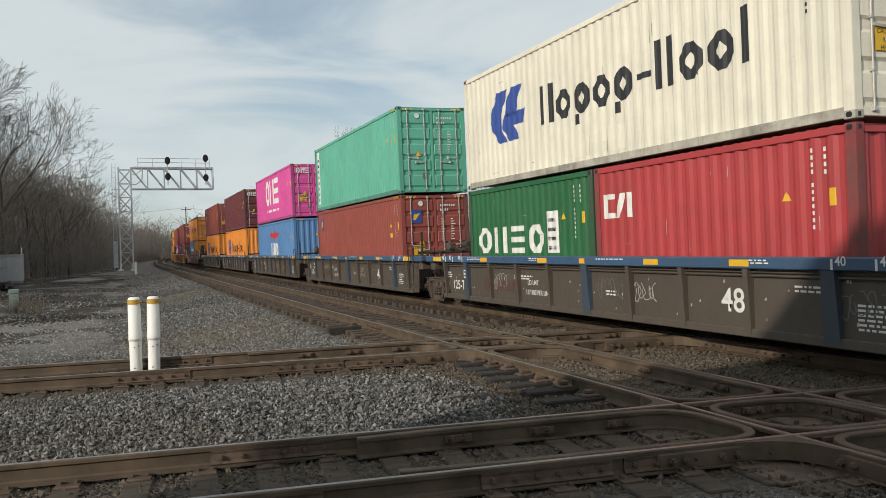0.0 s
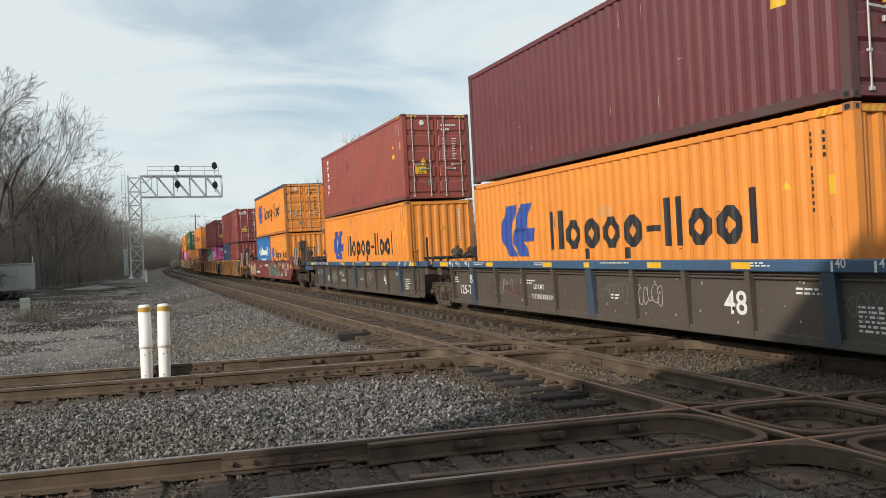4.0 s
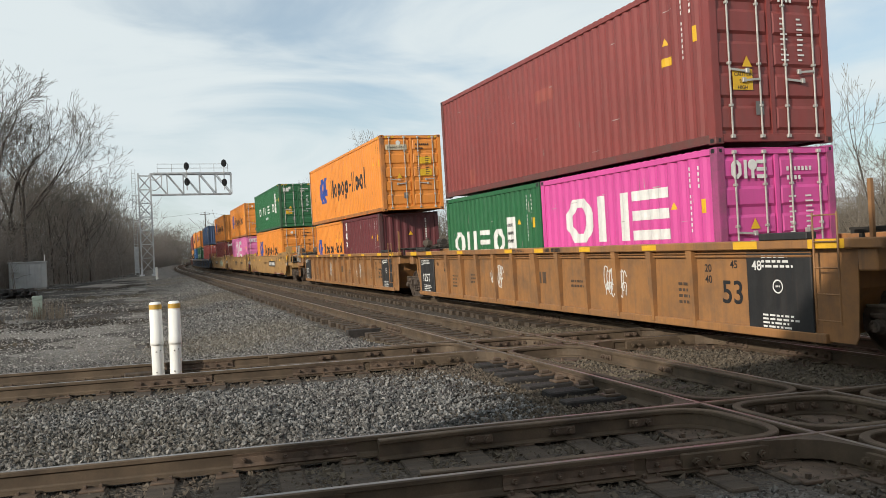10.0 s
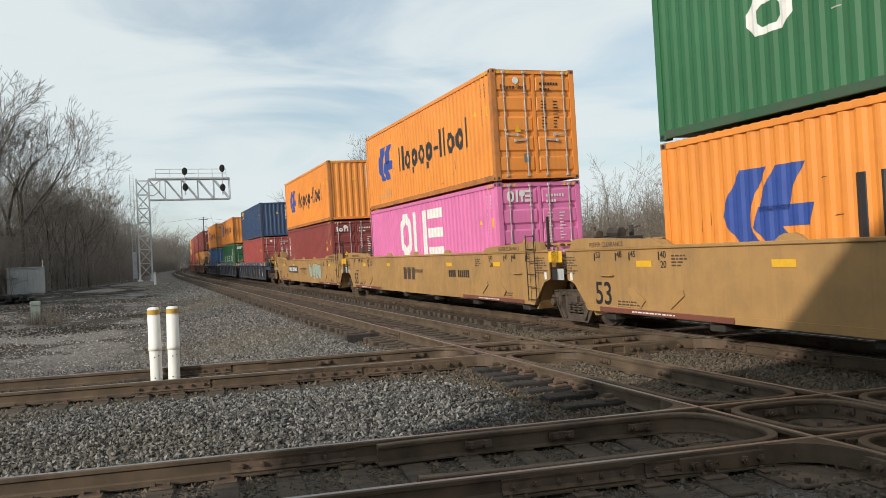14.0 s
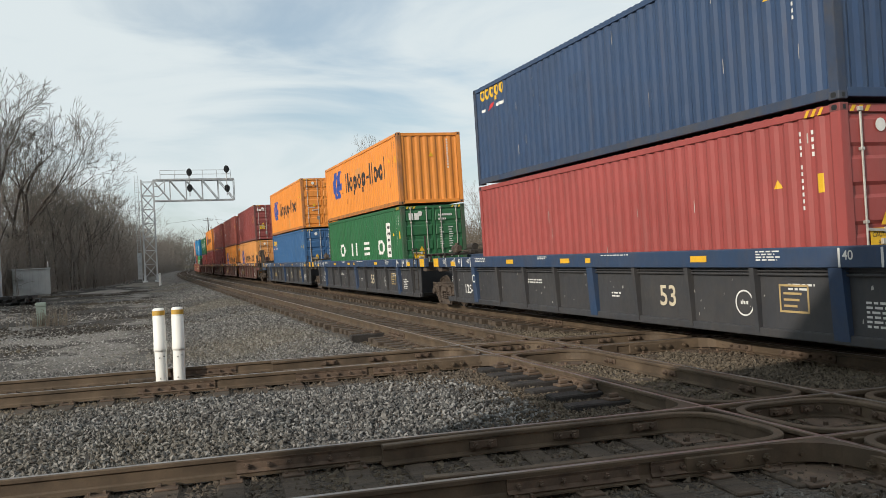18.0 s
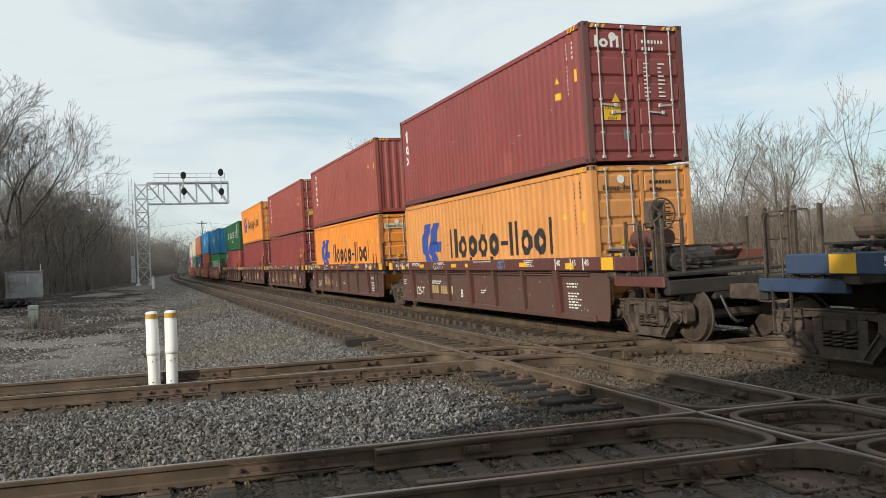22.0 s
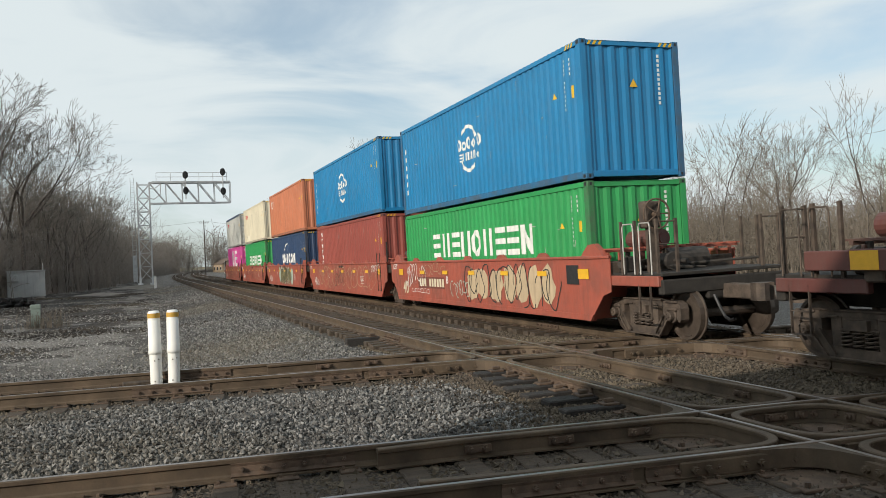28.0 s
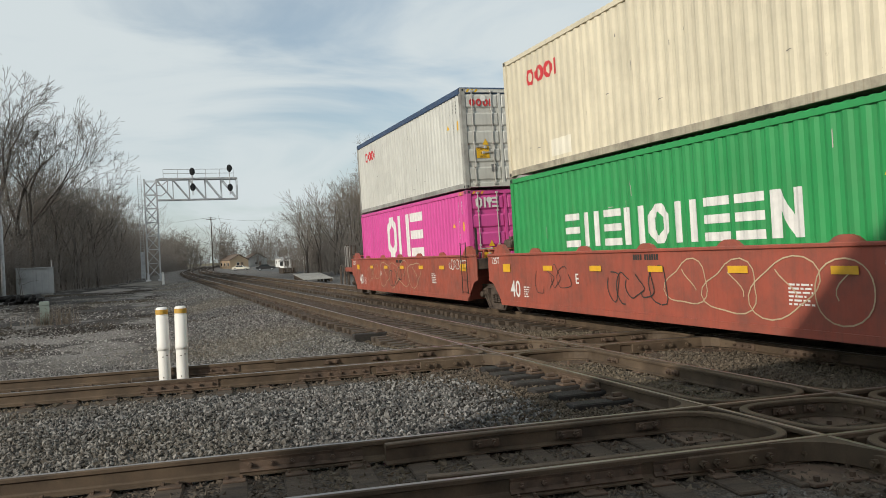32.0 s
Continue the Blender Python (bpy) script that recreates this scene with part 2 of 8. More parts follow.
M["ink_rust"] = paint("dull_red_stripe", (0.16, 0.045, 0.03), 0.6, 0.5, 0.5)
M["ink_sky"] = plain("light_blue_spray", (0.12, 0.28, 0.5), 0.6)
M["end_black"] = paint("black_end_plate", (0.018, 0.018, 0.019), 0.5, 0.3, 0.3)
for _n, _c in (("teal", (0.11, 0.15, 0.12)), ("dark", (0.022, 0.03, 0.028)), ("mint", (0.36, 0.43, 0.36)), ("sand", (0.47, 0.36, 0.23)), ("tan", (0.36, 0.17, 0.09)), ("olive", (0.13, 0.12, 0.05)), ("grey", (0.14, 0.14, 0.14))):
    M["spray_" + _n] = paint("spray_" + _n, _c, 0.6, 0.35, 0.4)
M["bar"] = grainy("zinc_bar", (0.38, 0.36, 0.33), (0.6, 0.58, 0.54), 6, 0.45, 0.4, None, 0.1, 0.004, 50)

# ================= mesh helpers =================


class Mesh:
    """Collects corners and faces."""

    def __init__(self):
        self.v, self.f = [], []

    def add(self, verts, faces):
        n = len(self.v)
        self.v.extend(verts)
        self.f.extend(tuple(i + n for i in face) for face in faces)
        return self

    def box(self, x0, x1, y0, y1, z0, z1):
        return self.add([(x, y, z) for z in (z0, z1) for y in (y0, y1) for x in (x0, x1)],
                        [(0, 2, 3, 1), (4, 5, 7, 6), (0, 1, 5, 4), (2, 6, 7, 3), (0, 4, 6, 2), (1, 3, 7, 5)])

    def cbox(self, x0, x1, y0, y1, z0, z1, c=0.01):
        """A box with chamfered edges."""
        lo, hi = (x0, y0, z0), (x1, y1, z1)
        vs = {}
        out = []
        for sx in (0, 1):
            for sy in (0, 1):
                for sz in (0, 1):
                    s = (sx, sy, sz)
                    for axis in range(3):
                        p = []
                        for k in range(3):
                            edge = hi[k] if s[k] else lo[k]
                            p.append(edge if k == axis else edge + (-c if s[k] else c))
                        vs[s, axis] = len(out)
                        out.append(tuple(p))
        faces = []
        for axis in range(3):
            a, b = [k for k in range(3) if k != axis]
            for side in (0, 1):
                ring = []
                for u, w in ((0, 0), (1, 0), (1, 1), (0, 1)):
                    s = [0, 0, 0]
                    s[axis], s[a], s[b] = side, u, w
                    ring.append(vs[tuple(s), axis])
                flip = (side == 1) == (axis == 1)
                faces.append(tuple(reversed(ring)) if flip else tuple(ring))
                if side == 0:
                    pass
            for u in (0, 1):
                for w in (0, 1):
                    s0, s1 = [0, 0, 0], [0, 0, 0]
                    s0[a], s0[b], s0[axis] = u, w, 0
                    s1[a], s1[b], s1[axis] = u, w, 1
                    s0, s1 = tuple(s0), tuple(s1)
                    faces.append((vs[s0, a], vs[s0, b], vs[s1, b], vs[s1, a]))
        for sx in (0, 1):
            for sy in (0, 1):
                for sz in (0, 1):
                    faces.append(tuple(vs[(sx, sy, sz), k] for k in range(3)))
        return self.add(out, faces)

    def beam(self, p, q, w, d=None, up=(0, 0, 1)):
        """A square bar from p to q."""
        d = d or w
        p, q, up = Vector(p), Vector(q), Vector(up)
        ax = (q - p).normalized()
        if abs(ax.dot(up)) > 0.98:
            up = Vector((1, 0, 0))
        a = ax.cross(up).normalized()
        b = a.cross(ax)
        a, b = a * w / 2, b * d / 2
        vs = [tuple(o + s * a + t * b) for o in (p, q) for s, t in ((-1, -1), (1, -1), (1, 1), (-1, 1))]
        return self.add(vs, [(3, 2, 1, 0), (4, 5, 6, 7), (0, 1, 5, 4), (1, 2, 6, 5), (2, 3, 7, 6), (3, 0, 4, 7)])

    def tube(self, p, q, r, n=8, r2=None, caps=True):
        r2 = r if r2 is None else r2
        p, q = Vector(p), Vector(q)
        ax = (q - p).normalized()
        up = Vector((0, 0, 1)) if abs(ax.z) < 0.9 else Vector((1, 0, 0))
        a = ax.cross(up).normalized()
        b = ax.cross(a)
        vs = []
        for o, rr in ((p, r), (q, r2)):
            for i in range(n):
                t = 2 * math.pi * i / n
                vs.append(tuple(o + (a * math.cos(t) + b * math.sin(t)) * rr))
        fs = [(i, (i + 1) % n, n + (i + 1) % n, n + i) for i in range(n)]
        if caps:
            fs += [tuple(reversed(range(n))), tuple(range(n, 2 * n))]
        return self.add(vs, fs)

    def prism(self, outline, axis, lo, hi):
        """An outline in the two other axes, drawn out along one axis."""
        n = len(outline)

        def at(u, w, s):
            return (s, u, w) if axis == "x" else (u, s, w) if axis == "y" else (u, w, s)
        vs = [at(u, w, lo) for u, w in outline] + [at(u, w, hi) for u, w in outline]
        fs = [(i, (i + 1) % n, n + (i + 1) % n, n + i) for i in range(n)]
        fs += [tuple(reversed(range(n))), tuple(range(n, 2 * n))]
        return self.add(vs, fs)

    def lathe(self, profile, n=24, axis="y"):
        """A profile of (radius, place along the axis), turned round the axis."""
        vs, fs = [], []
        for r, s in profile:
            for i in range(n):
                t = 2 * math.pi * i / n
                c, d = r * math.cos(t), r * math.sin(t)
                vs.append((c, s, d) if axis == "y" else (c, d, s) if axis == "z" else (s, c, d))
        for k in range(len(profile) - 1):
            for i in range(n):
                j = (i + 1) % n
                fs.append((k * n + i, k * n + j, (k + 1) * n + j, (k + 1) * n + i))
        return self.add(vs, fs)

    def data(self, name, material=None, fix=True):
        me = bpy.data.meshes.new(name)
        me.from_pydata(self.v, [], self.f)
        if fix and len(self.f) < 4000:
            bm = bmesh.new()
            bm.from_mesh(me)
            bmesh.ops.recalc_face_normals(bm, faces=bm.faces)
            bm.to_mesh(me)
            bm.free()
        me.materials.append(material)
        return me


def part(name, mesh, material, parent, label="", place=None):
    """Links one mesh (a Mesh, or mesh data to be shared) as a part of a thing or of a part."""
    me = mesh.data(name, None) if isinstance(mesh, Mesh) else mesh
    ob = new(name, me)
    if parent is not None:
        ob.parent = parent
    if place is not None:
        ob.matrix_basis = place
    if not me.materials:
        me.materials.append(None)
    ob.material_slots[0].link = "OBJECT"
    ob.material_slots[0].material = material
    if label:
        tagged(ob, label)
    return ob


def thing(name, label, category, group="", kind="", place=None):
    ob = new(name)
    ob.empty_display_size = 0.2
    if place is not None:
        ob.matrix_basis = place
    return tagged(ob, label, category, group, kind)


CACHE = {}


def shared(key, build):
    """Mesh data that alike parts share."""
    if key not in CACHE:
        CACHE[key] = build().data(str(key[0] if isinstance(key, tuple) else key), None)
    return CACHE[key]


def smooth(me):
    me.polygons.foreach_set("use_smooth", [True] * len(me.polygons))
    return me


# ================= the track's line =================
CURVE_AT, RADIUS = 108.7, 1791.0
TRAIN_Y, NEAR_Y = 9.90, 5.993


def track_at(s, offset=0.0):
    """Place and heading at s metres along the line: straight by the crossing, then a wide curve."""
    if s >= -CURVE_AT:
        return s, offset, 0.0
    r = RADIUS - offset
    ph = (-CURVE_AT - s) / RADIUS
    return -CURVE_AT - r * math.sin(ph), RADIUS - r * math.cos(ph), -ph


# ================= ground =================
CROSS = ((-12.47, 5.68), (-5.816, 6.278))  # the crossing tracks: near rail's x on the line y = 0, and their turn
GAUGE = 1.505


def cross_at(k, y, across=0.0):
    """A point of crossing track k at y; across: metres from its near rail towards its far rail."""
    x0, a = CROSS[k]
    a = radians(a)
    return x0 + y * math.tan(a) - across / math.cos(a)


def ground_height(x, y):
    off = np.where(x < -CURVE_AT, (x + CURVE_AT) ** 2 / (2 * RADIUS), 0.0)
    yy = y - off
    left = np.clip((3.6 - yy) / 2.2, 0, 1)
    right = np.clip((yy - 12.4) / 2.5, 0, 1)
    near = np.clip((x + 17.5) / 2.5, 0, 1)  # the plateau of the crossing tracks
    lot = -0.22 - 0.26 * left * left * (3 - 2 * left) * (1 - near) - 0.55 * right * (1 - near * 0.7)
    swell = 0.05 * np.sin(x * 0.35 + 1.3 * np.sin(y * 0.22)) * np.sin(y * 0.31 + 0.7) * np.clip((2.0 - yy) / 4, 0, 1) * (1 - near)
    bed = np.clip((yy - 4.0) / 0.5, 0, 1) * np.clip((12.2 - yy) / 0.5, 0, 1) * (1 - near)
    return lot + swell - 0.12 * bed


def build_ground():
    xs = np.concatenate([-np.geomspace(3200, 140, 26), np.arange(-135, -40, 2.5), np.arange(-40, 4, 0.5), np.geomspace(5, 1500, 20)])
    ys = np.concatenate([-np.geomspace(3000, 45, 24), np.arange(-42, -12, 2.0), np.arange(-12, 18, 0.5), np.arange(18, 60, 2.0), np.geomspace(62, 3000, 26)])
    gx, gy = np.meshgrid(xs, ys)
    gz = ground_height(gx, gy)
    n, k = gx.shape
    verts = np.stack([gx, gy, gz], -1).reshape(-1, 3)
    idx = np.arange(n * k).reshape(n, k)
    faces = np.stack([idx[:-1, :-1], idx[:-1, 1:], idx[1:, 1:], idx[1:, :-1]], -1).reshape(-1, 4)
    me = bpy.data.meshes.new("ground")
    me.from_pydata(verts.tolist(), [], faces.tolist())
    zone = me.color_attributes.new("zone", "FLOAT_COLOR", "POINT")
    off = np.where(verts[:, 0] < -CURVE_AT, (verts[:, 0] + CURVE_AT) ** 2 / (2 * RADIUS), 0.0)
    yy = verts[:, 1] - off
    red = np.clip((1.8 - yy) / 3, 0, 1) * np.clip((-19 - verts[:, 0]) / 3, 0, 1)
    green = np.clip((np.abs(yy - 4) - 24) / 14, 0, 1)
    bed = np.clip((yy - 4.3) / 0.5, 0, 1) * np.clip((12.3 - yy) / 0.5, 0, 1)
    for x0, a in CROSS:
        d = (x0 + verts[:, 1] * math.tan(radians(a)) - verts[:, 0]) * math.cos(radians(a)) - GAUGE / 2
        bed = np.maximum(bed, np.clip((1.5 - np.abs(d)) / 0.4, 0, 1) * (np.abs(verts[:, 1]) < 60))
    cols = np.stack([red, green, bed, red * 0 + 1], -1).astype(np.float32)
    zone.data.foreach_set("color", cols.ravel())
    me.materials.append(M["ground"])
    ob = new("ground", smooth(me))
    tagged(ob, "grey ballast and dark gravel ground with leaf litter", "ground", kind="structure")


build_ground()


def stone_cloud(name, label, spots, size, material, rng):
    """Loose stones: blocky lumps with uneven corners, one by one."""
    octa = np.array([(1, 0, 0), (-1, 0, 0), (0, 1, 0), (0, -1, 0), (0, 0, 1), (0, 0, -1)], float)
    tris = np.array([(0, 2, 4), (2, 1, 4), (1, 3, 4), (3, 0, 4), (2, 0, 5), (1, 2, 5), (3, 1, 5), (0, 3, 5)])
    n = len(spots)
    scale = rng.uniform(size[0], size[1], (n, 1, 1)) * rng.uniform(0.55, 1.3, (n, 1, 3))
    v = (octa[None] * rng.uniform(0.7, 1.15, (n, 6, 1)) + rng.uniform(-0.38, 0.38, (n, 6, 3))) * scale
    a, b = rng.uniform(0, 6.28, n), rng.uniform(-0.9, 0.9, n)
    ca, sa, cb, sb = np.cos(a), np.sin(a), np.cos(b), np.sin(b)
    x, y, z = v[..., 0].copy(), v[..., 1].copy(), v[..., 2].copy()
    y, z = y * cb[:, None] - z * sb[:, None], y * sb[:, None] + z * cb[:, None]
    x, y = x * ca[:, None] - y * sa[:, None], x * sa[:, None] + y * ca[:, None]
    v = np.stack([x, y, z], -1) + spots[:, None, :]
    f = tris[None] + (np.arange(n) * 6)[:, None, None]
    me = bpy.data.meshes.new(name)
    me.vertices.add(n * 6)
    me.vertices.foreach_set("co", v.ravel())
    me.loops.add(n * 24)
    me.loops.foreach_set("vertex_index", f.ravel().astype(np.int32))
    me.polygons.add(n * 8)
    me.polygons.foreach_set("loop_start", np.arange(0, n * 24, 3, dtype=np.int32))
    me.update(calc_edges=True)
    me.shade_flat()
    me.materials.append(material)
    return tagged(new(name, me), label, "ballast", kind="stuff")


def in_cross(x, y, pad):
    hit = np.zeros(len(x), bool)
    for x0, a in CROSS:
        c = math.cos(radians(a))
        d = (x0 + y * math.tan(radians(a)) - x) * c
        hit |= (d > -pad) & (d < GAUGE + pad)
    return hit


def scatter_stones():
    rng = np.random.default_rng(4)

    def spots(n, x0, x1, y0, y1, lift=0.0):
        x, y = rng.uniform(x0, x1, n), rng.uniform(y0, y1, n)
        return x, y, ground_height(x, y) + lift + rng.uniform(-0.025, 0.02, n)
    # open ballast between and beside the tracks
    x, y, z = spots(140000, -19, -3.6, -5.5, 5.4)
    keep = ~in_cross(x, y, 0.25)
    keep &= ~((x > -17.2) & (x < -12) & (y > 4.6)) | (rng.random(len(x)) < 0.35)
    keep &= ~((x > -12.4) & (x < -6.2) & (y > 4.3)) | (rng.random(len(x)) < 0.12)
    keep &= ~((x > -12) & (x < -6.5)) | (rng.random(len(x)) < np.clip((4.9 - y) / 1.5, 0, 1))
    keep &= ~((x > -10.9) & (x < -7.7) & (y > 4.36 + 0.1 * np.sin(x * 5))) | (rng.random(len(x)) < 0.05)
    mound = 0.075 * np.clip(1 - np.abs((x + 9.9 - y * 0.1) / 2.3), 0, 1)
    mound = np.where(in_cross(x, y, 0.6), -0.045, mound)
    mound = mound * np.clip((4.7 - y) / 0.6, 0, 1) + np.where(y > 4.3, -0.02, 0)
    stone_cloud("loose_ballast", "loose light grey crushed stone ballast", np.stack([x, y, z + mound], -1)[keep], (0.013, 0.032), M["stones"], rng)
    # the shoulder along the near track
    x, y, z = spots(42000, -48, -16, 0.0, 4.4)
    keep = rng.random(len(x)) < np.clip((48 + x) / 22 + 0.25, 0, 1) * np.clip((y + 1.2) / 3, 0.2, 1)
    stone_cloud("loose_ballast", "grey crushed stone on the sloping track shoulder", np.stack([x, y, z], -1)[keep], (0.022, 0.046), M["stones"], rng)
    x, y, z = spots(15000, -34, -16.5, -9, 0.6)
    keep = rng.random(len(x)) < np.clip((40 + x) / 14, 0.1, 1)
    stone_cloud("loose_ballast", "scattered pale gravel on the open lot", np.stack([x, y, z - 0.005], -1)[keep], (0.012, 0.036), M["pale_stones"], rng)
    x, y, z = spots(26000, -92, -46, 0.2, 4.5)
    keep = rng.random(len(x)) < np.clip((y + 0.6) / 2.4, 0.1, 1)
    stone_cloud("loose_ballast", "grey crushed stone on the far track shoulder", np.stack([x, y, z], -1)[keep], (0.04, 0.075), M["stones"], rng)
    x, y, z = spots(15000, -64, -33, -11, 1.0)
    keep = rng.random(len(x)) < np.clip(0.4 + 0.5 * np.sin(x * 0.55 + 2 * np.sin(y * 0.5)), 0.08, 0.8)
    stone_cloud("loose_ballast", "coarse pale gravel scattered over the lot", np.stack([x, y, z - 0.01], -1)[keep], (0.025, 0.055), M["pale_stones"], rng)
    # dark leaf litter in drifts and along old wheel ruts
    x, y, z = spots(60000, -80, -22, -11, 3.2)
    rut = np.minimum(np.abs(x + 30.2 - 0.35 * np.clip(y - 0.5, 0, 9) * -1.9 + 0.3 * np.sin(y * 1.7)), np.abs(x + 45 + 0.6 * y + 1.2 * np.sin(y * 0.8)))
    drift = np.sin(x * 0.31 + 1.7 * np.sin(y * 0.37)) + 0.7 * np.sin(x * 0.83 - y * 0.6 + 1.0) + 0.4 * np.sin(y * 1.9 + x * 0.2)
    keep = rng.random(len(x)) < np.maximum(np.clip(1.1 - rut / 0.55, 0, 0.9), np.clip((drift - 0.35) * 0.9, 0, 0.85) * (y < 1.6))
    stone_cloud("leaf_litter", "dark wet leaf litter and clinker drifted over the lot", np.stack([x, y, z - 0.015], -1)[keep], (0.035, 0.075), M["litter"], rng)
    # grimy stone between the rails and by the crossing
    x, y, z = spots(85000, -19, -2.5, 4.6, 12.3)
    stone_cloud("grimy_ballast", "grimy brown ballast round the diamond crossing", np.stack([x, y, z + 0.005], -1), (0.016, 0.036), M["dirty_stones"], rng)
    # darker brown stones, denser towards the timbers
    x, y, z = spots(16000, -12.2, -6.3, 2.9, 4.9)
    keep = ~in_cross(x, y, 0.25) & (rng.random(len(x)) < np.clip((y - 2.9) / 1.2, 0, 1))
    stone_cloud("grimy_ballast", "brown ballast beside the timbers, denser towards them", np.stack([x, y, z + 0.02], -1)[keep], (0.014, 0.03), M["dirty_stones"], rng)
    x, y, z = spots(36000, -34, -19, 4.6, 14.5)
    stone_cloud("grimy_ballast", "grimy brown ballast between the rails", np.stack([x, y, z - 0.03], -1), (0.018, 0.042), M["dirty_stones"], rng)
    x, y, z = spots(110000, -19, -2.2, -6, 5.2)
    keep = in_cross(x, y, 0.3)
    stone_cloud("grimy_ballast", "grimy brown ballast in the crossing tracks", np.stack([x, y, z - 0.015], -1)[keep], (0.02, 0.042), M["dirty_stones"], rng)


scatter_stones()

# ================= tracks =================
RAIL = [(-0.07, -0.185), (0.07, -0.185), (0.07, -0.172), (0.018, -0.155), (0.009, -0.14), (0.009, -0.05), (0.035, -0.038),
        (0.036, -0.008), (0.028, 0.0), (-0.028, 0.0), (-0.036, -0.008), (-0.035, -0.038), (-0.009, -0.05), (-0.009, -0.14), (-0.018, -0.155), (-0.07, -0.172)]


def sweep(points, outline):
    """An outline carried along a level line of (x, y)."""
    m = Mesh()
    n = len(outline)
    pts = [Vector((x, y, 0)) for x, y in points]
    for i, p in enumerate(pts):
        d = (pts[min(i + 1, len(pts) - 1)] - pts[max(i - 1, 0)]).normalized()
        side = Vector((-d.y, d.x, 0))
        m.v += [tuple(p + side * u + Vector((0, 0, w))) for u, w in outline]
    for i in range(len(pts) - 1):
        for j in range(n):
            k = (j + 1) % n
            m.f.append((i * n + j, i * n + k, (i + 1) * n + k, (i + 1) * n + j))
    m.f += [tuple(range(n)), tuple(range((len(pts) - 1) * n, len(pts) * n))]
    return m


def rail(parent, points, drop, name="rail", band=True):
    ob = part(name, sweep(points, [(u, w - drop) for u, w in RAIL]), M["rail"], parent)
    if band:
        strip = [(-0.02, -drop - 0.002), (0.024, -drop - 0.002), (0.022, 0.002 - drop), (-0.018, 0.002 - drop)]
        part("running_surface", sweep(points, strip), M["rail_top"], ob, "polished running surface")
    return ob


def tie_mesh():
    return Mesh().cbox(-0.115, 0.115, -1.3, 1.3, -0.18, 0.0, 0.012)


def plate_mesh():
    m = Mesh().cbox(-0.095, 0.095, -0.19, 0.19, 0.0, 0.018, 0.004)
    for x in (-0.06, 0.06):
        for y in (-0.1, 0.1):
            m.cbox(x - 0.013, x + 0.013, y - 0.02, y + 0.02, 0.016, 0.045, 0.003)
    return m


def tie(parent, m):
    t = part("tie", shared("tie", tie_mesh), M["tie"], parent, place=m)
    for y in (-GAUGE / 2, GAUGE / 2):
        part("tie_plate", shared("tie_plate", plate_mesh), M["plate"], t, place=pose(0, y, 0))
    return t


def long_track(name, y, label, drop):
    tr = thing(name, label, "railway track", kind="structure")
    ss = [14, 0] + [-CURVE_AT * i / 4 for i in range(1, 5)] + [-CURVE_AT - 15 * i for i in range(1, 31)]
    for off in (-GAUGE / 2, GAUGE / 2):
        rail(tr, [track_at(s, y + off)[:2] for s in ss], drop)
    rng = random.Random(y)
    far = Mesh()
    s = -1.0
    while s > -330:
        x, yy, h = track_at(s, y)
        dz = -0.196 - drop - rng.uniform(0, 0.012)
        if s > -64:
            tie(tr, pose(x, yy + rng.uniform(-0.07, 0.07), dz, 0, 0, rng.uniform(-1.6, 1.6)))
        else:
            c, q = math.cos(h), math.sin(h)
            far.add([(x + c * a - q * b, yy + q * a + c * b, dz + e) for e in (-0.12, 0) for b in (-1.3, 1.3) for a in (-0.115, 0.115)],
                    [(4, 5, 7, 6), (0, 1, 5, 4), (2, 6, 7, 3), (0, 4, 6, 2), (1, 3, 7, 5)])
        s -= 0.5
    tagged(part("ties", far, M["tie"], tr), kind="stuff")
    return tr


near_track = long_track("railway_track", NEAR_Y, "rusty main line track on dark wooden ties", 0.003)
train_track = long_track("railway_track", TRAIN_Y, "main line track under the freight train", 0.003)


def cross_track(k):
    tr = thing("railway_track", "rusty crossing track set in ballast, bolted at the diamond", "railway track", kind="structure")
    ys = (-70, -20, 0, 10, 30, 80)
    for across in (0, GAUGE):
        rail(tr, [(cross_at(k, y, across), y) for y in ys], 0.0)
    rng = random.Random(k + 3)
    a = CROSS[k][1]
    y = -9.0
    while y < 19:
        x = cross_at(k, y, GAUGE / 2)
        tie(tr, pose(x, y, -0.19 - rng.uniform(0, 0.012), 0, 0, 90 - a + rng.uniform(-1.5, 1.5)))
        y += 0.53
    return tr


cross_tracks = [cross_track(0), cross_track(1)]


def joint_mesh(bolts):
    """A joint bar with bolts, to lie against a rail's web on its -y side."""
    half = 0.09 * bolts
    m = Mesh().prism([(-0.036, -0.045), (-0.03, -0.04), (-0.012, -0.04), (-0.012, -0.158), (-0.045, -0.165), (-0.058, -0.15), (-0.03, -0.125), (-0.026, -0.07)], "x", -half, half)
    for i in range(bolts):
        x = -half + 0.09 + i * 0.18
        m.tube((x, -0.01, -0.1), (x, -0.062, -0.1), 0.022, 6)
        m.tube((x, -0.05, -0.1), (x, -0.082, -0.1), 0.012, 6)
    return m


def heavy_joint_mesh():
    """A crossing casting: a thick web plate with large bolt heads."""
    m = Mesh().cbox(-0.62, 0.62, -0.055, -0.005, -0.17, -0.035, 0.01)
    for x in (-0.5, -0.38, -0.05, 0.1, 0.4):
        m.tube((x, -0.05, -0.1), (x, -0.095, -0.1), 0.033, 6)
        m.tube((x, -0.09, -0.1), (x, -0.115, -0.1), 0.018, 6)
    return m


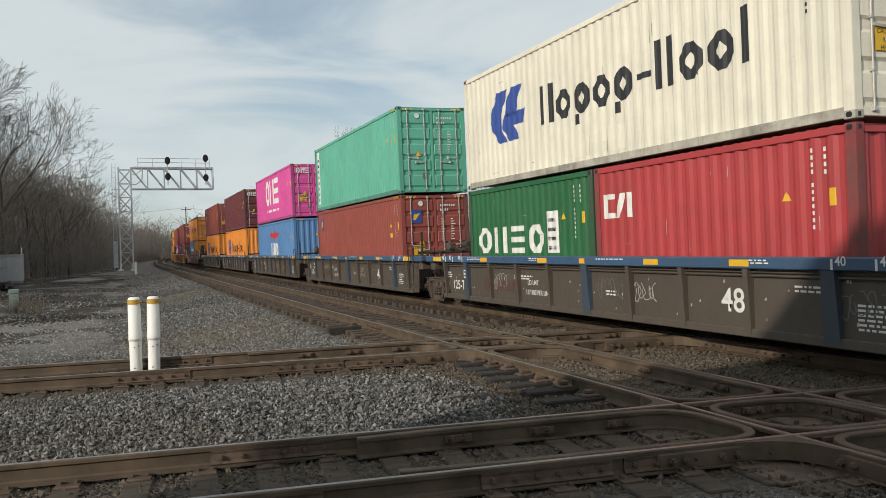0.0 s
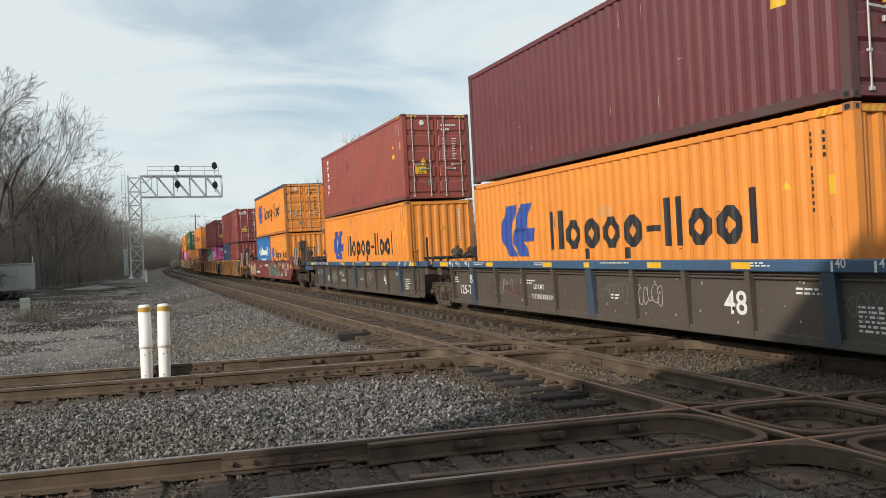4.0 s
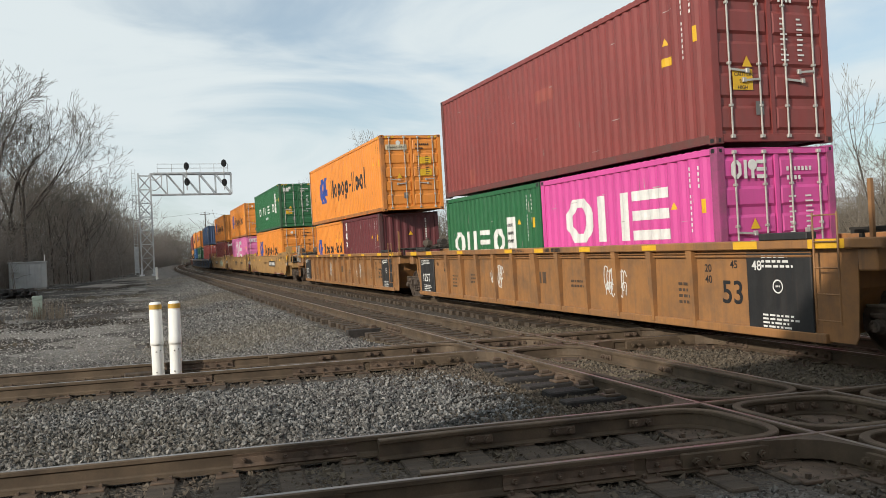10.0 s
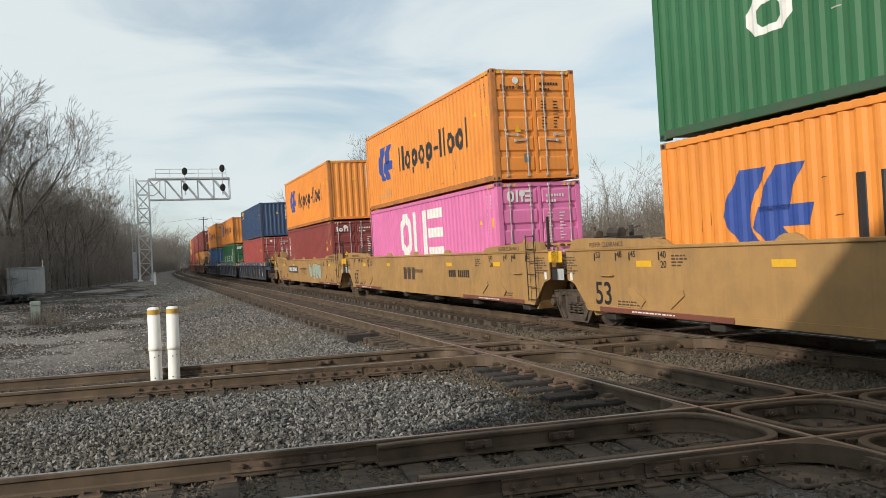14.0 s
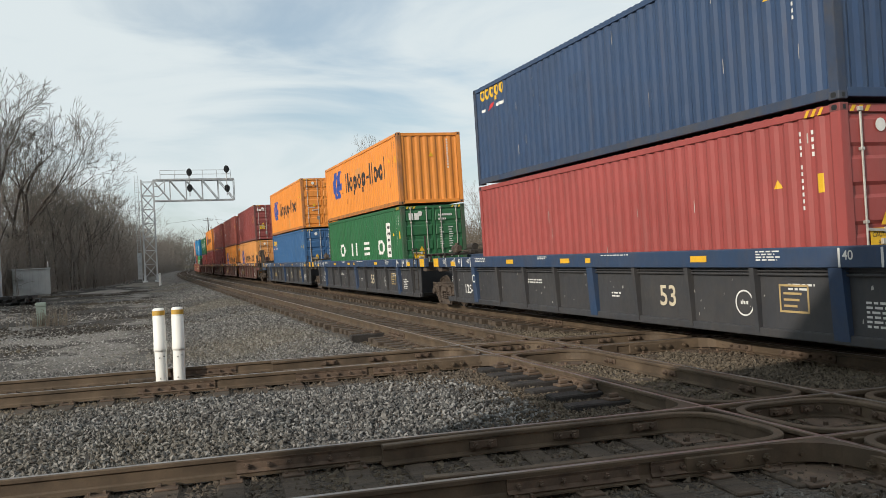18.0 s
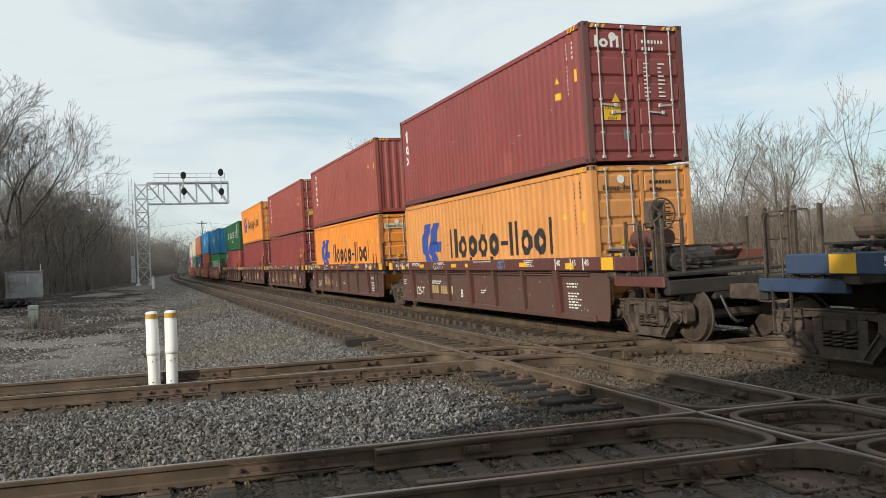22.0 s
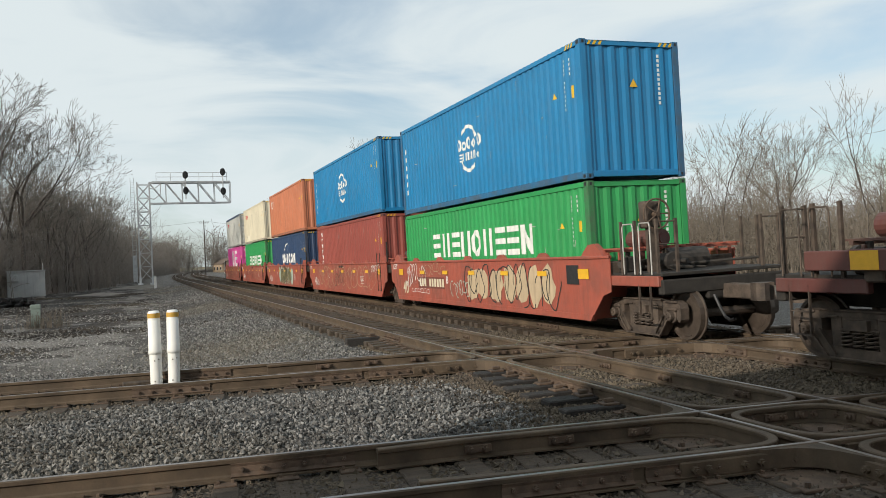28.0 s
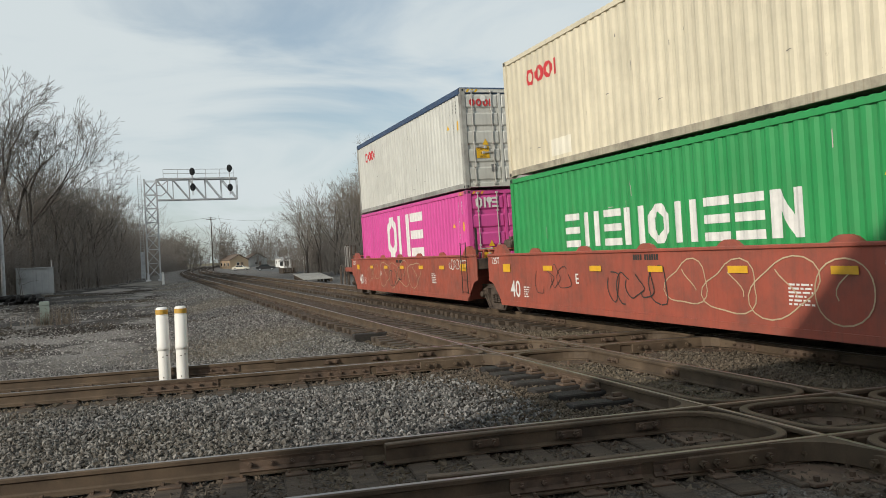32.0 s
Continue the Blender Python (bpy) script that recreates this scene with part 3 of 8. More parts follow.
def add_joints():
    for k, tr in enumerate(cross_tracks):
        a = CROSS[k][1]
        for across in (0, GAUGE):
            for y, n in ((-3.2, 4), (0.35, 6), (2.6, 6), (3.6, 4)):
                y += 0.4 * k + 0.3 * across
                part("joint_bar", shared(("joint_bar", n), lambda n=n: joint_mesh(n)), M["plate"], tr, place=pose(cross_at(k, y, across), y, 0, 0, 0, 90 - a))
            for y in (4.55, 6.1, 8.2, 9.9):
                part("crossing_joint", shared("heavy_joint", heavy_joint_mesh), M["rail"], tr, place=pose(cross_at(k, y, across), y, 0, 0, 0, 90 - a))
    for tr, yc in ((near_track, NEAR_Y), (train_track, TRAIN_Y)):
        for off in (-GAUGE / 2, GAUGE / 2):
            for x, n in ((-8.9, 6), (-10.6, 6), (-16.9, 6), (-29, 6), (-44, 6)):
                part("joint_bar", shared(("joint_bar", n), lambda n=n: joint_mesh(n)), M["plate"], tr, place=pose(x + off * 0.6, yc + off, -0.003))
            for x in (-4.2, -12.9):
                part("crossing_joint", shared("heavy_joint", heavy_joint_mesh), M["rail"], tr, place=pose(x, yc + off, -0.003))


add_joints()


GUARD = [(-0.07, -0.185), (0.07, -0.185), (0.07, -0.172), (0.02, -0.155), (0.012, -0.05), (0.04, -0.04), (0.042, -0.012), (0.034, -0.003), (-0.034, -0.003), (-0.042, -0.012), (-0.04, -0.04), (-0.012, -0.05), (-0.02, -0.155), (-0.07, -0.172)]


def bolt_pair_mesh():
    """A washer plate with two large square-headed bolts, facing -y."""
    m = Mesh().cbox(-0.13, 0.13, -0.03, -0.005, -0.135, -0.065, 0.006)
    for x in (-0.07, 0.07):
        m.tube((x, -0.02, -0.1), (x, -0.062, -0.1), 0.034, 6)
        m.tube((x, -0.06, -0.1), (x, -0.09, -0.1), 0.019, 8)
    return m


def rounded(corners, radius, closed):
    """A line through corners with its turns rounded."""
    pts, n = [], len(corners)
    for i, p in enumerate(corners):
        p = Vector(p)
        if not closed and i in (0, n - 1):
            pts.append((p.x, p.y))
            continue
        u, w = Vector(corners[i - 1]), Vector(corners[(i + 1) % n])
        s, e = p + (u - p).normalized() * radius, p + (w - p).normalized() * radius
        for t in (0, 0.12, 0.25, 0.375, 0.5, 0.625, 0.75, 0.88, 1):
            q = s * (1 - t) ** 2 + p * 2 * t * (1 - t) + e * t * t
            pts.append((q.x, q.y))
    if closed:
        pts.append(pts[0])
    return pts


def diamond():
    """Guard rails of the crossings: rounded loops inside the gauge, open beyond the last rail, and corner castings outside it."""
    gap = 0.118
    lines_y = [NEAR_Y - GAUGE / 2, NEAR_Y + GAUGE / 2, TRAIN_Y - GAUGE / 2, TRAIN_Y + GAUGE / 2]
    lines_x = [(0, GAUGE), (0, 0.0), (1, GAUGE), (1, 0.0)]

    def spot(col, side, y):
        k, across = lines_x[col]
        return (cross_at(k, y, across - side * gap), y)
    for r in range(-1, 4):
        for c in range(-1, 4):
            in_x, in_y = c in (0, 2), r in (0, 2)
            y0 = lines_y[r] + gap if r >= 0 else None
            y1 = lines_y[r + 1] - gap if r < 3 else None
            owner = cross_tracks[0 if c < 1 else 1] if in_x else near_track if r < 1 else train_track
            if in_x and r == -1:
                pts = rounded([(cross_at(c // 2, 1.9, GAUGE - gap - 0.06), 1.9), (cross_at(c // 2, 2.5, GAUGE - gap), 2.5), spot(c, 1, y1), spot(c + 1, -1, y1), (cross_at(c // 2, 2.5, gap), 2.5), (cross_at(c // 2, 1.9, gap + 0.06), 1.9)], 0.45, False)
            elif in_x and r == 3:
                pts = rounded([(cross_at(c // 2, 14, gap), 14), spot(c + 1, -1, y0), spot(c, 1, y0), (cross_at(c // 2, 14, GAUGE - gap), 14)], 0.45, False)
            elif in_y and c == -1:
                pts = rounded([(-17.8, y1 - 0.06), (-17.2, y1), spot(0, -1, y1), spot(0, -1, y0), (-17.2, y0), (-17.8, y0 + 0.06)], 0.45, False)
            elif in_y and c == 3:
                pts = rounded([(-1.6, y0 + 0.06), (-2.2, y0), spot(3, 1, y0), spot(3, 1, y1), (-2.2, y1), (-1.6, y1 - 0.06)], 0.45, False)
            elif (in_x or in_y) and -1 < r < 3 and -1 < c < 3:
                pts = rounded([spot(c, 1, y0), spot(c + 1, -1, y0), spot(c + 1, -1, y1), spot(c, 1, y1)], 0.45, True)
            else:
                continue
            part("guard_rail", sweep(pts, GUARD), M["rail"], owner)
            # bolts through the two sides that face the open ground
            if in_x:
                k, across = lines_x[c]
                ya, yb = (y0 if y0 is not None else 2.2), (y1 if y1 is not None else 12.5)
                for f in (0.22, 0.5, 0.78):
                    y = ya + (yb - ya) * f
                    part("bolt_group", shared("bolt_pair", bolt_pair_mesh), M["plate"], owner, place=pose(cross_at(k, y, across - gap) + 0.012, y, 0, 0, 0, 90 - CROSS[k][1]))
            if y1 is not None and in_y:
                xa = spot(c, 1, y1)[0] if c >= 0 else -17
                xb = spot(c + 1, -1, y1)[0] if c < 3 else -2.4
                for f in (0.2, 0.5, 0.8):
                    part("bolt_group", shared("bolt_pair", bolt_pair_mesh), M["plate"], owner, place=pose(xa + (xb - xa) * f, y1 - 0.012, 0))
    for r in range(4):  # solid corner castings, and the base plates under each crossing of two rails
        for c in range(4):
            k, across = lines_x[c]
            y = lines_y[r]
            x = cross_at(k, y, across)
            owner = cross_tracks[k]
            sx, sy = (-1 if c % 2 == 0 else 1), (-1 if r % 2 == 0 else 1)
            a = math.tan(radians(CROSS[k][1]))
            ring = [(0.03, 0.03), (0.62, 0.03), (0.5, 0.06), (0.3, 0.1), (0.18, 0.18), (0.1, 0.3), (0.06, 0.5), (0.03, 0.62)]
            m = Mesh().prism([(x + sx * u + a * sy * w, y + sy * w) for u, w in ring], "z", -0.16, -0.006)
            part("corner_casting", m, M["rail"], owner)
            base = Mesh().cbox(-0.6, 0.6, -0.6, 0.6, -0.215, -0.188, 0.006)
            for u in (-0.52, 0.52):
                for w in (-0.52, -0.2, 0.2, 0.52):
                    base.tube((u, w, -0.19), (u, w, -0.15), 0.026, 6)
            part("base_plate", shared("base_plate", lambda: base), M["plate"], owner, place=pose(x, y, 0, 0, 0, -CROSS[k][1]))


diamond()


def switch_timbers():
    """Ends of long dark timbers that reach out from under the near track."""
    rng = random.Random(2)
    for x, y0, y1 in ((-11.35, 4.7, 5.2), (-10.91, 4.66, 5.24), (-10.41, 4.62, 5.28), (-9.90, 4.54, 5.26), (-9.35, 4.52, 5.2), (-8.77, 4.53, 5.22), (-8.18, 4.46, 5.22), (-18.4, 4.4, 5.2)):
        ln = y1 - y0
        m = Mesh().cbox(-0.12, 0.12, -ln / 2, ln / 2, 0, 0.2, 0.016)
        m.add([(u + 0.003, w, 0.2005) for u in (-0.06, 0.02) for w in (-ln / 2 + 0.02, ln / 2 - 0.1)], [(0, 1, 3, 2)])
        ob = part("timber", m, M["old_tie"], None, place=pose(x, (y0 + y1) / 2, -0.335 + rng.uniform(-0.015, 0.015), 0, rng.uniform(-3, 3), rng.uniform(-5, 5)))
        part("clip_plate", shared("clip_plate", lambda: Mesh().cbox(-0.09, 0.09, -0.1, 0.1, 0, 0.03, 0.006).cbox(-0.03, 0.03, -0.06, 0.06, 0.03, 0.08, 0.01)), M["plate"], ob, "rusty rail clip", pose(0, ln / 2 - 0.16, 0.2))
        tagged(ob, "dark creosoted timber end in the ballast", "timber", "timbers by the crossing")


switch_timbers()

# ================= the train =================
SPEED, CANT = 13.428, 0.94
FRONT = [-7.48, -25.28, -43.25, -61.36, -79.30, -101.90, -125.36, -144.75, -163.58, -187.72, -206.86, -226.16, -249.77, -269.15, -288.05,
         -309.58, -324.98, -340.11, -355.62, -370.30, -390.37, -405.34, -420.77, -436.07, -451.23]  # near end of each top container at 0 s
MOVING = []  # (thing, place along the train, height)
WHEELS = []  # (wheelset, place along the train, place on its truck)


SLIP = ((0, 0), (10, 0), (11, -0.1), (12, 0.08), (14, 0.05), (16, 0), (17, -0.18), (18, 0), (19, 0), (20, 0.4), (21, 0.05), (22, 0), (23, -0.15), (24, 0.08), (28, 0), (29, 0.06), (30, 0), (31, 0.1), (32, 0.13))  # seconds, metres ahead of an even pace


def train_pose(s, z, t):
    x, y, h = track_at(s + SPEED * t + float(np.interp(t, [p[0] for p in SLIP], [p[1] for p in SLIP])), TRAIN_Y)
    return Matrix.Translation((x, y, 0)) @ Matrix.Rotation(h, 4, "Z") @ Matrix.Rotation(radians(CANT), 4, "X") @ Matrix.Translation((0, 0, z))


C = {}
for _name, _color, _rust, _dirt in (
        ("orange", (0.70, 0.24, 0.036), 0.35, 0.22), ("yellow_orange", (0.60, 0.26, 0.075), 0.5, 0.3), ("white", (0.70, 0.66, 0.55), 0.3, 0.22),
        ("cream", (0.62, 0.56, 0.42), 0.6, 0.3), ("maroon", (0.215, 0.042, 0.038), 0.3, 0.3), ("brick", (0.265, 0.06, 0.045), 0.35, 0.3),
        ("wine", (0.12, 0.025, 0.03), 0.25, 0.25), ("red", (0.38, 0.042, 0.045), 0.4, 0.28), ("faded_red", (0.30, 0.058, 0.052), 0.4, 0.3), ("teal", (0.11, 0.40, 0.295), 0.35, 0.3),
        ("magenta", (0.60, 0.075, 0.30), 0.12, 0.18), ("pale_pink", (0.62, 0.16, 0.36), 0.15, 0.2), ("sky_blue", (0.09, 0.21, 0.43), 0.4, 0.3),
        ("green", (0.018, 0.115, 0.042), 0.3, 0.25), ("bright_green", (0.022, 0.27, 0.075), 0.4, 0.25), ("navy", (0.022, 0.05, 0.115), 0.3, 0.28),
        ("blue", (0.006, 0.17, 0.37), 0.35, 0.25), ("steel_blue", (0.03, 0.10, 0.23), 0.3, 0.28), ("mid_blue", (0.02, 0.14, 0.36), 0.2, 0.2),
        ("rust_orange", (0.50, 0.17, 0.085), 0.8, 0.4), ("grey_white", (0.52, 0.52, 0.48), 0.3, 0.3)):
    C[_name] = paint("container_" + _name, _color, 0.42, _rust, _dirt)
    C["worn_" + _name] = paint("worn_edge_" + _name, tuple(0.62 * v + 0.012 for v in _color), 0.6, 0.9, 0.75, grime=1.0)
W = {}
for _name, _color, _rust, _dirt in (
        ("charcoal", (0.076, 0.059, 0.046), 0.7, 0.7), ("rib_blue", (0.036, 0.055, 0.085), 0.5, 0.6), ("well_blue", (0.035, 0.085, 0.165), 0.4, 0.4), ("oxide", (0.17, 0.035, 0.03), 0.5, 0.45),
        ("mustard", (0.31, 0.145, 0.05), 0.8, 0.6), ("tan", (0.37, 0.21, 0.075), 0.25, 0.3), ("slate_blue", (0.038, 0.039, 0.044), 0.4, 0.4),
        ("deep_blue", (0.022, 0.048, 0.105), 0.3, 0.35), ("brown", (0.105, 0.032, 0.026), 0.4, 0.45), ("grime", (0.095, 0.045, 0.034), 0.5, 0.5), ("faint", (0.07, 0.045, 0.03), 0.3, 0.3), ("salmon", (0.34, 0.08, 0.05), 0.5, 0.5)):
    W[_name] = paint("well_" + _name, _color, 0.5, _rust, _dirt, grime=1.0)

PITCH, DEEP = 0.2775, 0.027


def ribs_between(lo, hi):
    """Stations (x, depth) of the wave in a corrugated panel."""
    n = int((hi - lo) / PITCH)
    pitch = (hi - lo) / n
    out = []
    for i in range(n):
        x = lo + i * pitch
        out += [(x, 0.0), (x + 0.27 * pitch, 0.0), (x + 0.5 * pitch, DEEP), (x + 0.77 * pitch, DEEP)]
    return out + [(hi, 0.0)]


def side_stations(length):
    return ribs_between(-length / 2 + 0.16, length / 2 - 0.16)


def body_mesh(length, height, doors):
    m = Mesh()
    z0, z1 = 0.15, height - 0.09
    for side in (-1, 1):
        st = side_stations(length)
        n = len(st)
        m.add([(x, side * (1.2 - d), z) for z in (z0, z1) for x, d in st], [(i, i + 1, n + i + 1, n + i) for i in range(n - 1)])
    lx = length / 2
    m.add([(-lx + 0.05, y, z) for z in (z0, z1) for y in (-1.2, 1.2)], [(0, 1, 3, 2)])
    if doors:
        m.add([(lx - 0.09, y, z) for z in (z0, z1) for y in (-1.2, 1.2)], [(0, 1, 3, 2)])
    else:
        st = ribs_between(-1.06, 1.06)
        n = len(st)
        m.add([(lx - 0.03 - d * 1.2, y, z) for z in (z0, z1) for y, d in st], [(i, i + 1, n + i + 1, n + i) for i in range(n - 1)])
    m.add([(x, y, height - 0.03) for x in (-lx, lx) for y in (-1.2, 1.2)], [(0, 1, 3, 2)])
    n = int(length / 0.21)
    for i in range(n):  # pressed waves of the roof sheet
        x = -lx + 0.2 + (length - 0.4) * i / n
        for y0, y1 in ((-1.205, -1.0),):
            m.box(x, x + 0.1, y0, y1, height - 0.03, height - 0.002)
    m.box(-lx + 0.05, lx - 0.05, -1.15, 1.15, 0.06, 0.15)
    return m


def rail_mesh(length, height, top):
    z0, z1 = (height - 0.115, height - 0.012) if top else (0.02, 0.165)
    return Mesh().cbox(-length / 2 + 0.1, length / 2 - 0.1, -0.035, 0.035, z0, z1, 0.008)


def post_mesh(height):
    return Mesh().prism([(-0.08, -0.07), (0.075, -0.07), (0.08, -0.055), (0.08, 0.07), (0.03, 0.07), (0.03, -0.02), (-0.08, -0.02)], "z", 0.11, height - 0.11)


def casting_mesh():
    m = Mesh().cbox(-0.089, 0.089, -0.081, 0.081, -0.059, 0.059, 0.01)
    return m


# black raised pieces that paint in the dark of the casting's holes
def casting_hole_mesh():
    m = Mesh().prism([(-0.03, -0.035), (0.03, -0.035), (0.045, -0.015), (0.045, 0.015), (0.03, 0.035), (-0.03, 0.035), (-0.045, 0.015), (-0.045, -0.015)], "y", -0.083, -0.07)
    return m.box(0.075, 0.092, -0.025, 0.025, -0.03, 0.03)


def door_mesh(height):
    """One leaf: a pressed steel panel with raised bands, hinge side at y = 0.57."""
    m = Mesh()
    z0, z1 = 0.16, height - 0.12
    m.box(-0.045, -0.02, -0.57, 0.57, z0, z1)
    n = 5
    step = (z1 - z0) / n
    for i in range(n):
        a, b = z0 + i * step + 0.06, z0 + (i + 1) * step - 0.06
        m.add([(-0.02, -0.52, a), (-0.02, 0.52, a), (-0.02, 0.52, b), (-0.02, -0.52, b), (0.012, -0.48, a + 0.05), (0.012, 0.48, a + 0.05), (0.012, 0.48, b - 0.05), (0.012, -0.48, b - 0.05)],
              [(4, 5, 6, 7), (0, 1, 5, 4), (1, 2, 6, 5), (2, 3, 7, 6), (3, 0, 4, 7)])
    for y in (-0.555, 0.555):
        m.box(-0.02, 0.012, y - 0.02, y + 0.02, z0, z1)
    return m


def lock_mesh(height):
    m = Mesh().tube((0.035, 0, 0.09), (0.035, 0, height - 0.06), 0.016, 8)
    for z in (0.12, height - 0.09):
        m.cbox(0.0, 0.058, -0.04, 0.04, z - 0.03, z + 0.03, 0.007)
    for z in (0.62, 1.3, height - 0.62):
        m.cbox(0.0, 0.055, -0.032, 0.032, z - 0.022, z + 0.022, 0.005)
    return m


def grip_mesh():
    m = Mesh().beam((0.055, 0, 0), (0.055, 0.36, -0.03), 0.016, 0.035)
    m.cbox(0.03, 0.075, 0.3, 0.37, -0.06, 0.02, 0.006)
    return m


# ---- paint marks that follow the wave of a panel ----


def clip(poly, lo, hi):
    for keep, x in ((1, lo), (-1, hi)):
        out = []
        for i in range(len(poly)):
            p, q = poly[i - 1], poly[i]
            a, b = (p[0] - x) * keep, (q[0] - x) * keep
            if (a < 0) != (b < 0) and a != b:
                t = a / (a - b)
                out.append((x, p[1] + (q[1] - p[1]) * t))
            if b >= 0:
                out.append(q)
        poly = out
        if len(poly) < 3:
            return []
    return poly


def side_mark(polys, length, flat=None, y=-1.2):
    """Polygons (x, z) laid as paint on the near side, bent along its wave."""
    m = Mesh()
    if flat is not None:
        for poly in polys:
            m.add([(u, flat, w) for u, w in poly], [tuple(range(len(poly)))])
        return m
    st = side_stations(length)
    for poly in polys:
        lo, hi = min(p[0] for p in poly), max(p[0] for p in poly)
        for (xa, da), (xb, db) in zip(st, st[1:]):
            if xb < lo or xa > hi or xb - xa < 1e-6:
                continue
            c = clip(poly, xa, xb)
            if len(c) >= 3:
                m.add([(u, y - 0.004 + da + (db - da) * (u - xa) / (xb - xa), w) for u, w in c], [tuple(range(len(c)))])
    return m


def rect(x0, x1, z0, z1, lean=0.0):
    return [(x0, z0), (x1, z0), (x1 + lean, z1), (x0 + lean, z1)]


def ring_of(x0, x1, z0, z1, s, t):
    """A closed band with cut corners, s thick at the sides and t at top and bottom."""
    def loop(a, b, c, d, e):
        return [(a + e, c), (b - e, c), (b, c + e), (b, d - e), (b - e, d), (a + e, d), (a, d - e), (a, c + e)]
    out = min(0.33 * (x1 - x0), 0.33 * (z1 - z0))
    a, b = loop(x0, x1, z0, z1, out), loop(x0 + s, x1 - s, z0 + t, z1 - t, max(0.0, min(out - 0.45 * s, 0.45 * (x1 - x0 - 2 * s))))
    return [[a[i], a[(i + 1) % 8], b[(i + 1) % 8], b[i]] for i in range(8)]


def glyphs(pattern, x0, x1, z, h, gap=0.24, stem=0.3):
    """Plain block shapes in a row, from x0 to x1: rings, stems and dashes of the sizes of a painted word, one group for each."""
    span = {"l": stem, "-": 0.7}
    w = (x1 - x0) / (sum(span.get(ch, 1.0) for ch in pattern) + gap * (len(pattern) - 1))
    s, x, out = stem * w, x0, []
    k = h * 0.72
    for ch in pattern:
        t = min(s, h * 0.2)
        if ch == "O":
            g = ring_of(x, x + w, z, z + h, s, t)
        elif ch == "o":
            g = ring_of(x, x + w, z, z + k, s, t)
        elif ch == "q":
            g = ring_of(x, x + w, z, z + k, s, t) + [rect(x, x + s, z - 0.25 * h, z)]
        elif ch == "H":
            g = [rect(x, x + s, z, z + h), rect(x + w - s, x + w, z, z + h)]
        elif ch == "N":
            g = [rect(x, x + s, z, z + h), rect(x + w - s, x + w, z, z + h), [(x + s, z + h), (x + s, z + h * 0.55), (x + w - s, z), (x + w - s, z + h * 0.45)]]
        elif ch == "E":
            g = [rect(x, x + w, z + h * j, z + h * (j + 0.2)) for j in (0, 0.4, 0.8)]
        elif ch == "B":
            g = [rect(x, x + w, z, z + h)]
        elif ch == "l":
            g = [rect(x, x + s, z, z + h)]
        else:
            g = [rect(x, x + w * 0.7, z + 0.32 * h, z + 0.45 * h)]
        out.append(g)
        x += w * (span.get(ch, 1.0) + gap)
    return out


def disc(cx, cz, r0, r1, n=28, part_of=1.0, start=0.0):
    out = []
    for i in range(n):
        a, b = start + 2 * math.pi * part_of * i / n, start + 2 * math.pi * part_of * (i + 1) / n
        out.append([(cx + r0 * math.cos(a), cz + r0 * math.sin(a)), (cx + r1 * math.cos(a), cz + r1 * math.sin(a)),
                    (cx + r1 * math.cos(b), cz + r1 * math.sin(b)), (cx + r0 * math.cos(b), cz + r0 * math.sin(b))])
    return out


def tri(cx, cz, r):
    return [(cx - r, cz - r * 0.7), (cx + r, cz - r * 0.7), (cx, cz + r)]


def emblem(x, z, w, h):
    """A double-sail emblem: two swept blades and a short arm."""
    shapes = (((0.0, 0.45), (0.32, 0.45), (0.4, 0.7), (0.54, 1.0), (0.24, 1.0), (0.07, 0.68)), ((0.0, 0.45), (0.06, 0.3), (0.26, 0.0), (0.48, 0.0), (0.32, 0.3), (0.32, 0.45)),
              ((0.42, 0.47), (0.74, 0.47), (0.78, 0.68), (0.92, 1.0), (0.62, 1.0), (0.47, 0.7)), ((0.36, 0.28), (0.94, 0.28), (1.0, 0.53), (0.42, 0.53)), ((0.36, 0.28), (0.68, 0.28), (0.82, 0.0), (0.55, 0.0)))
    return [[(x + w * u, z + h * v) for u, v in shape] for shape in shapes]


def words(ink, what, groups):
    return [(ink, what, g) for g in groups]


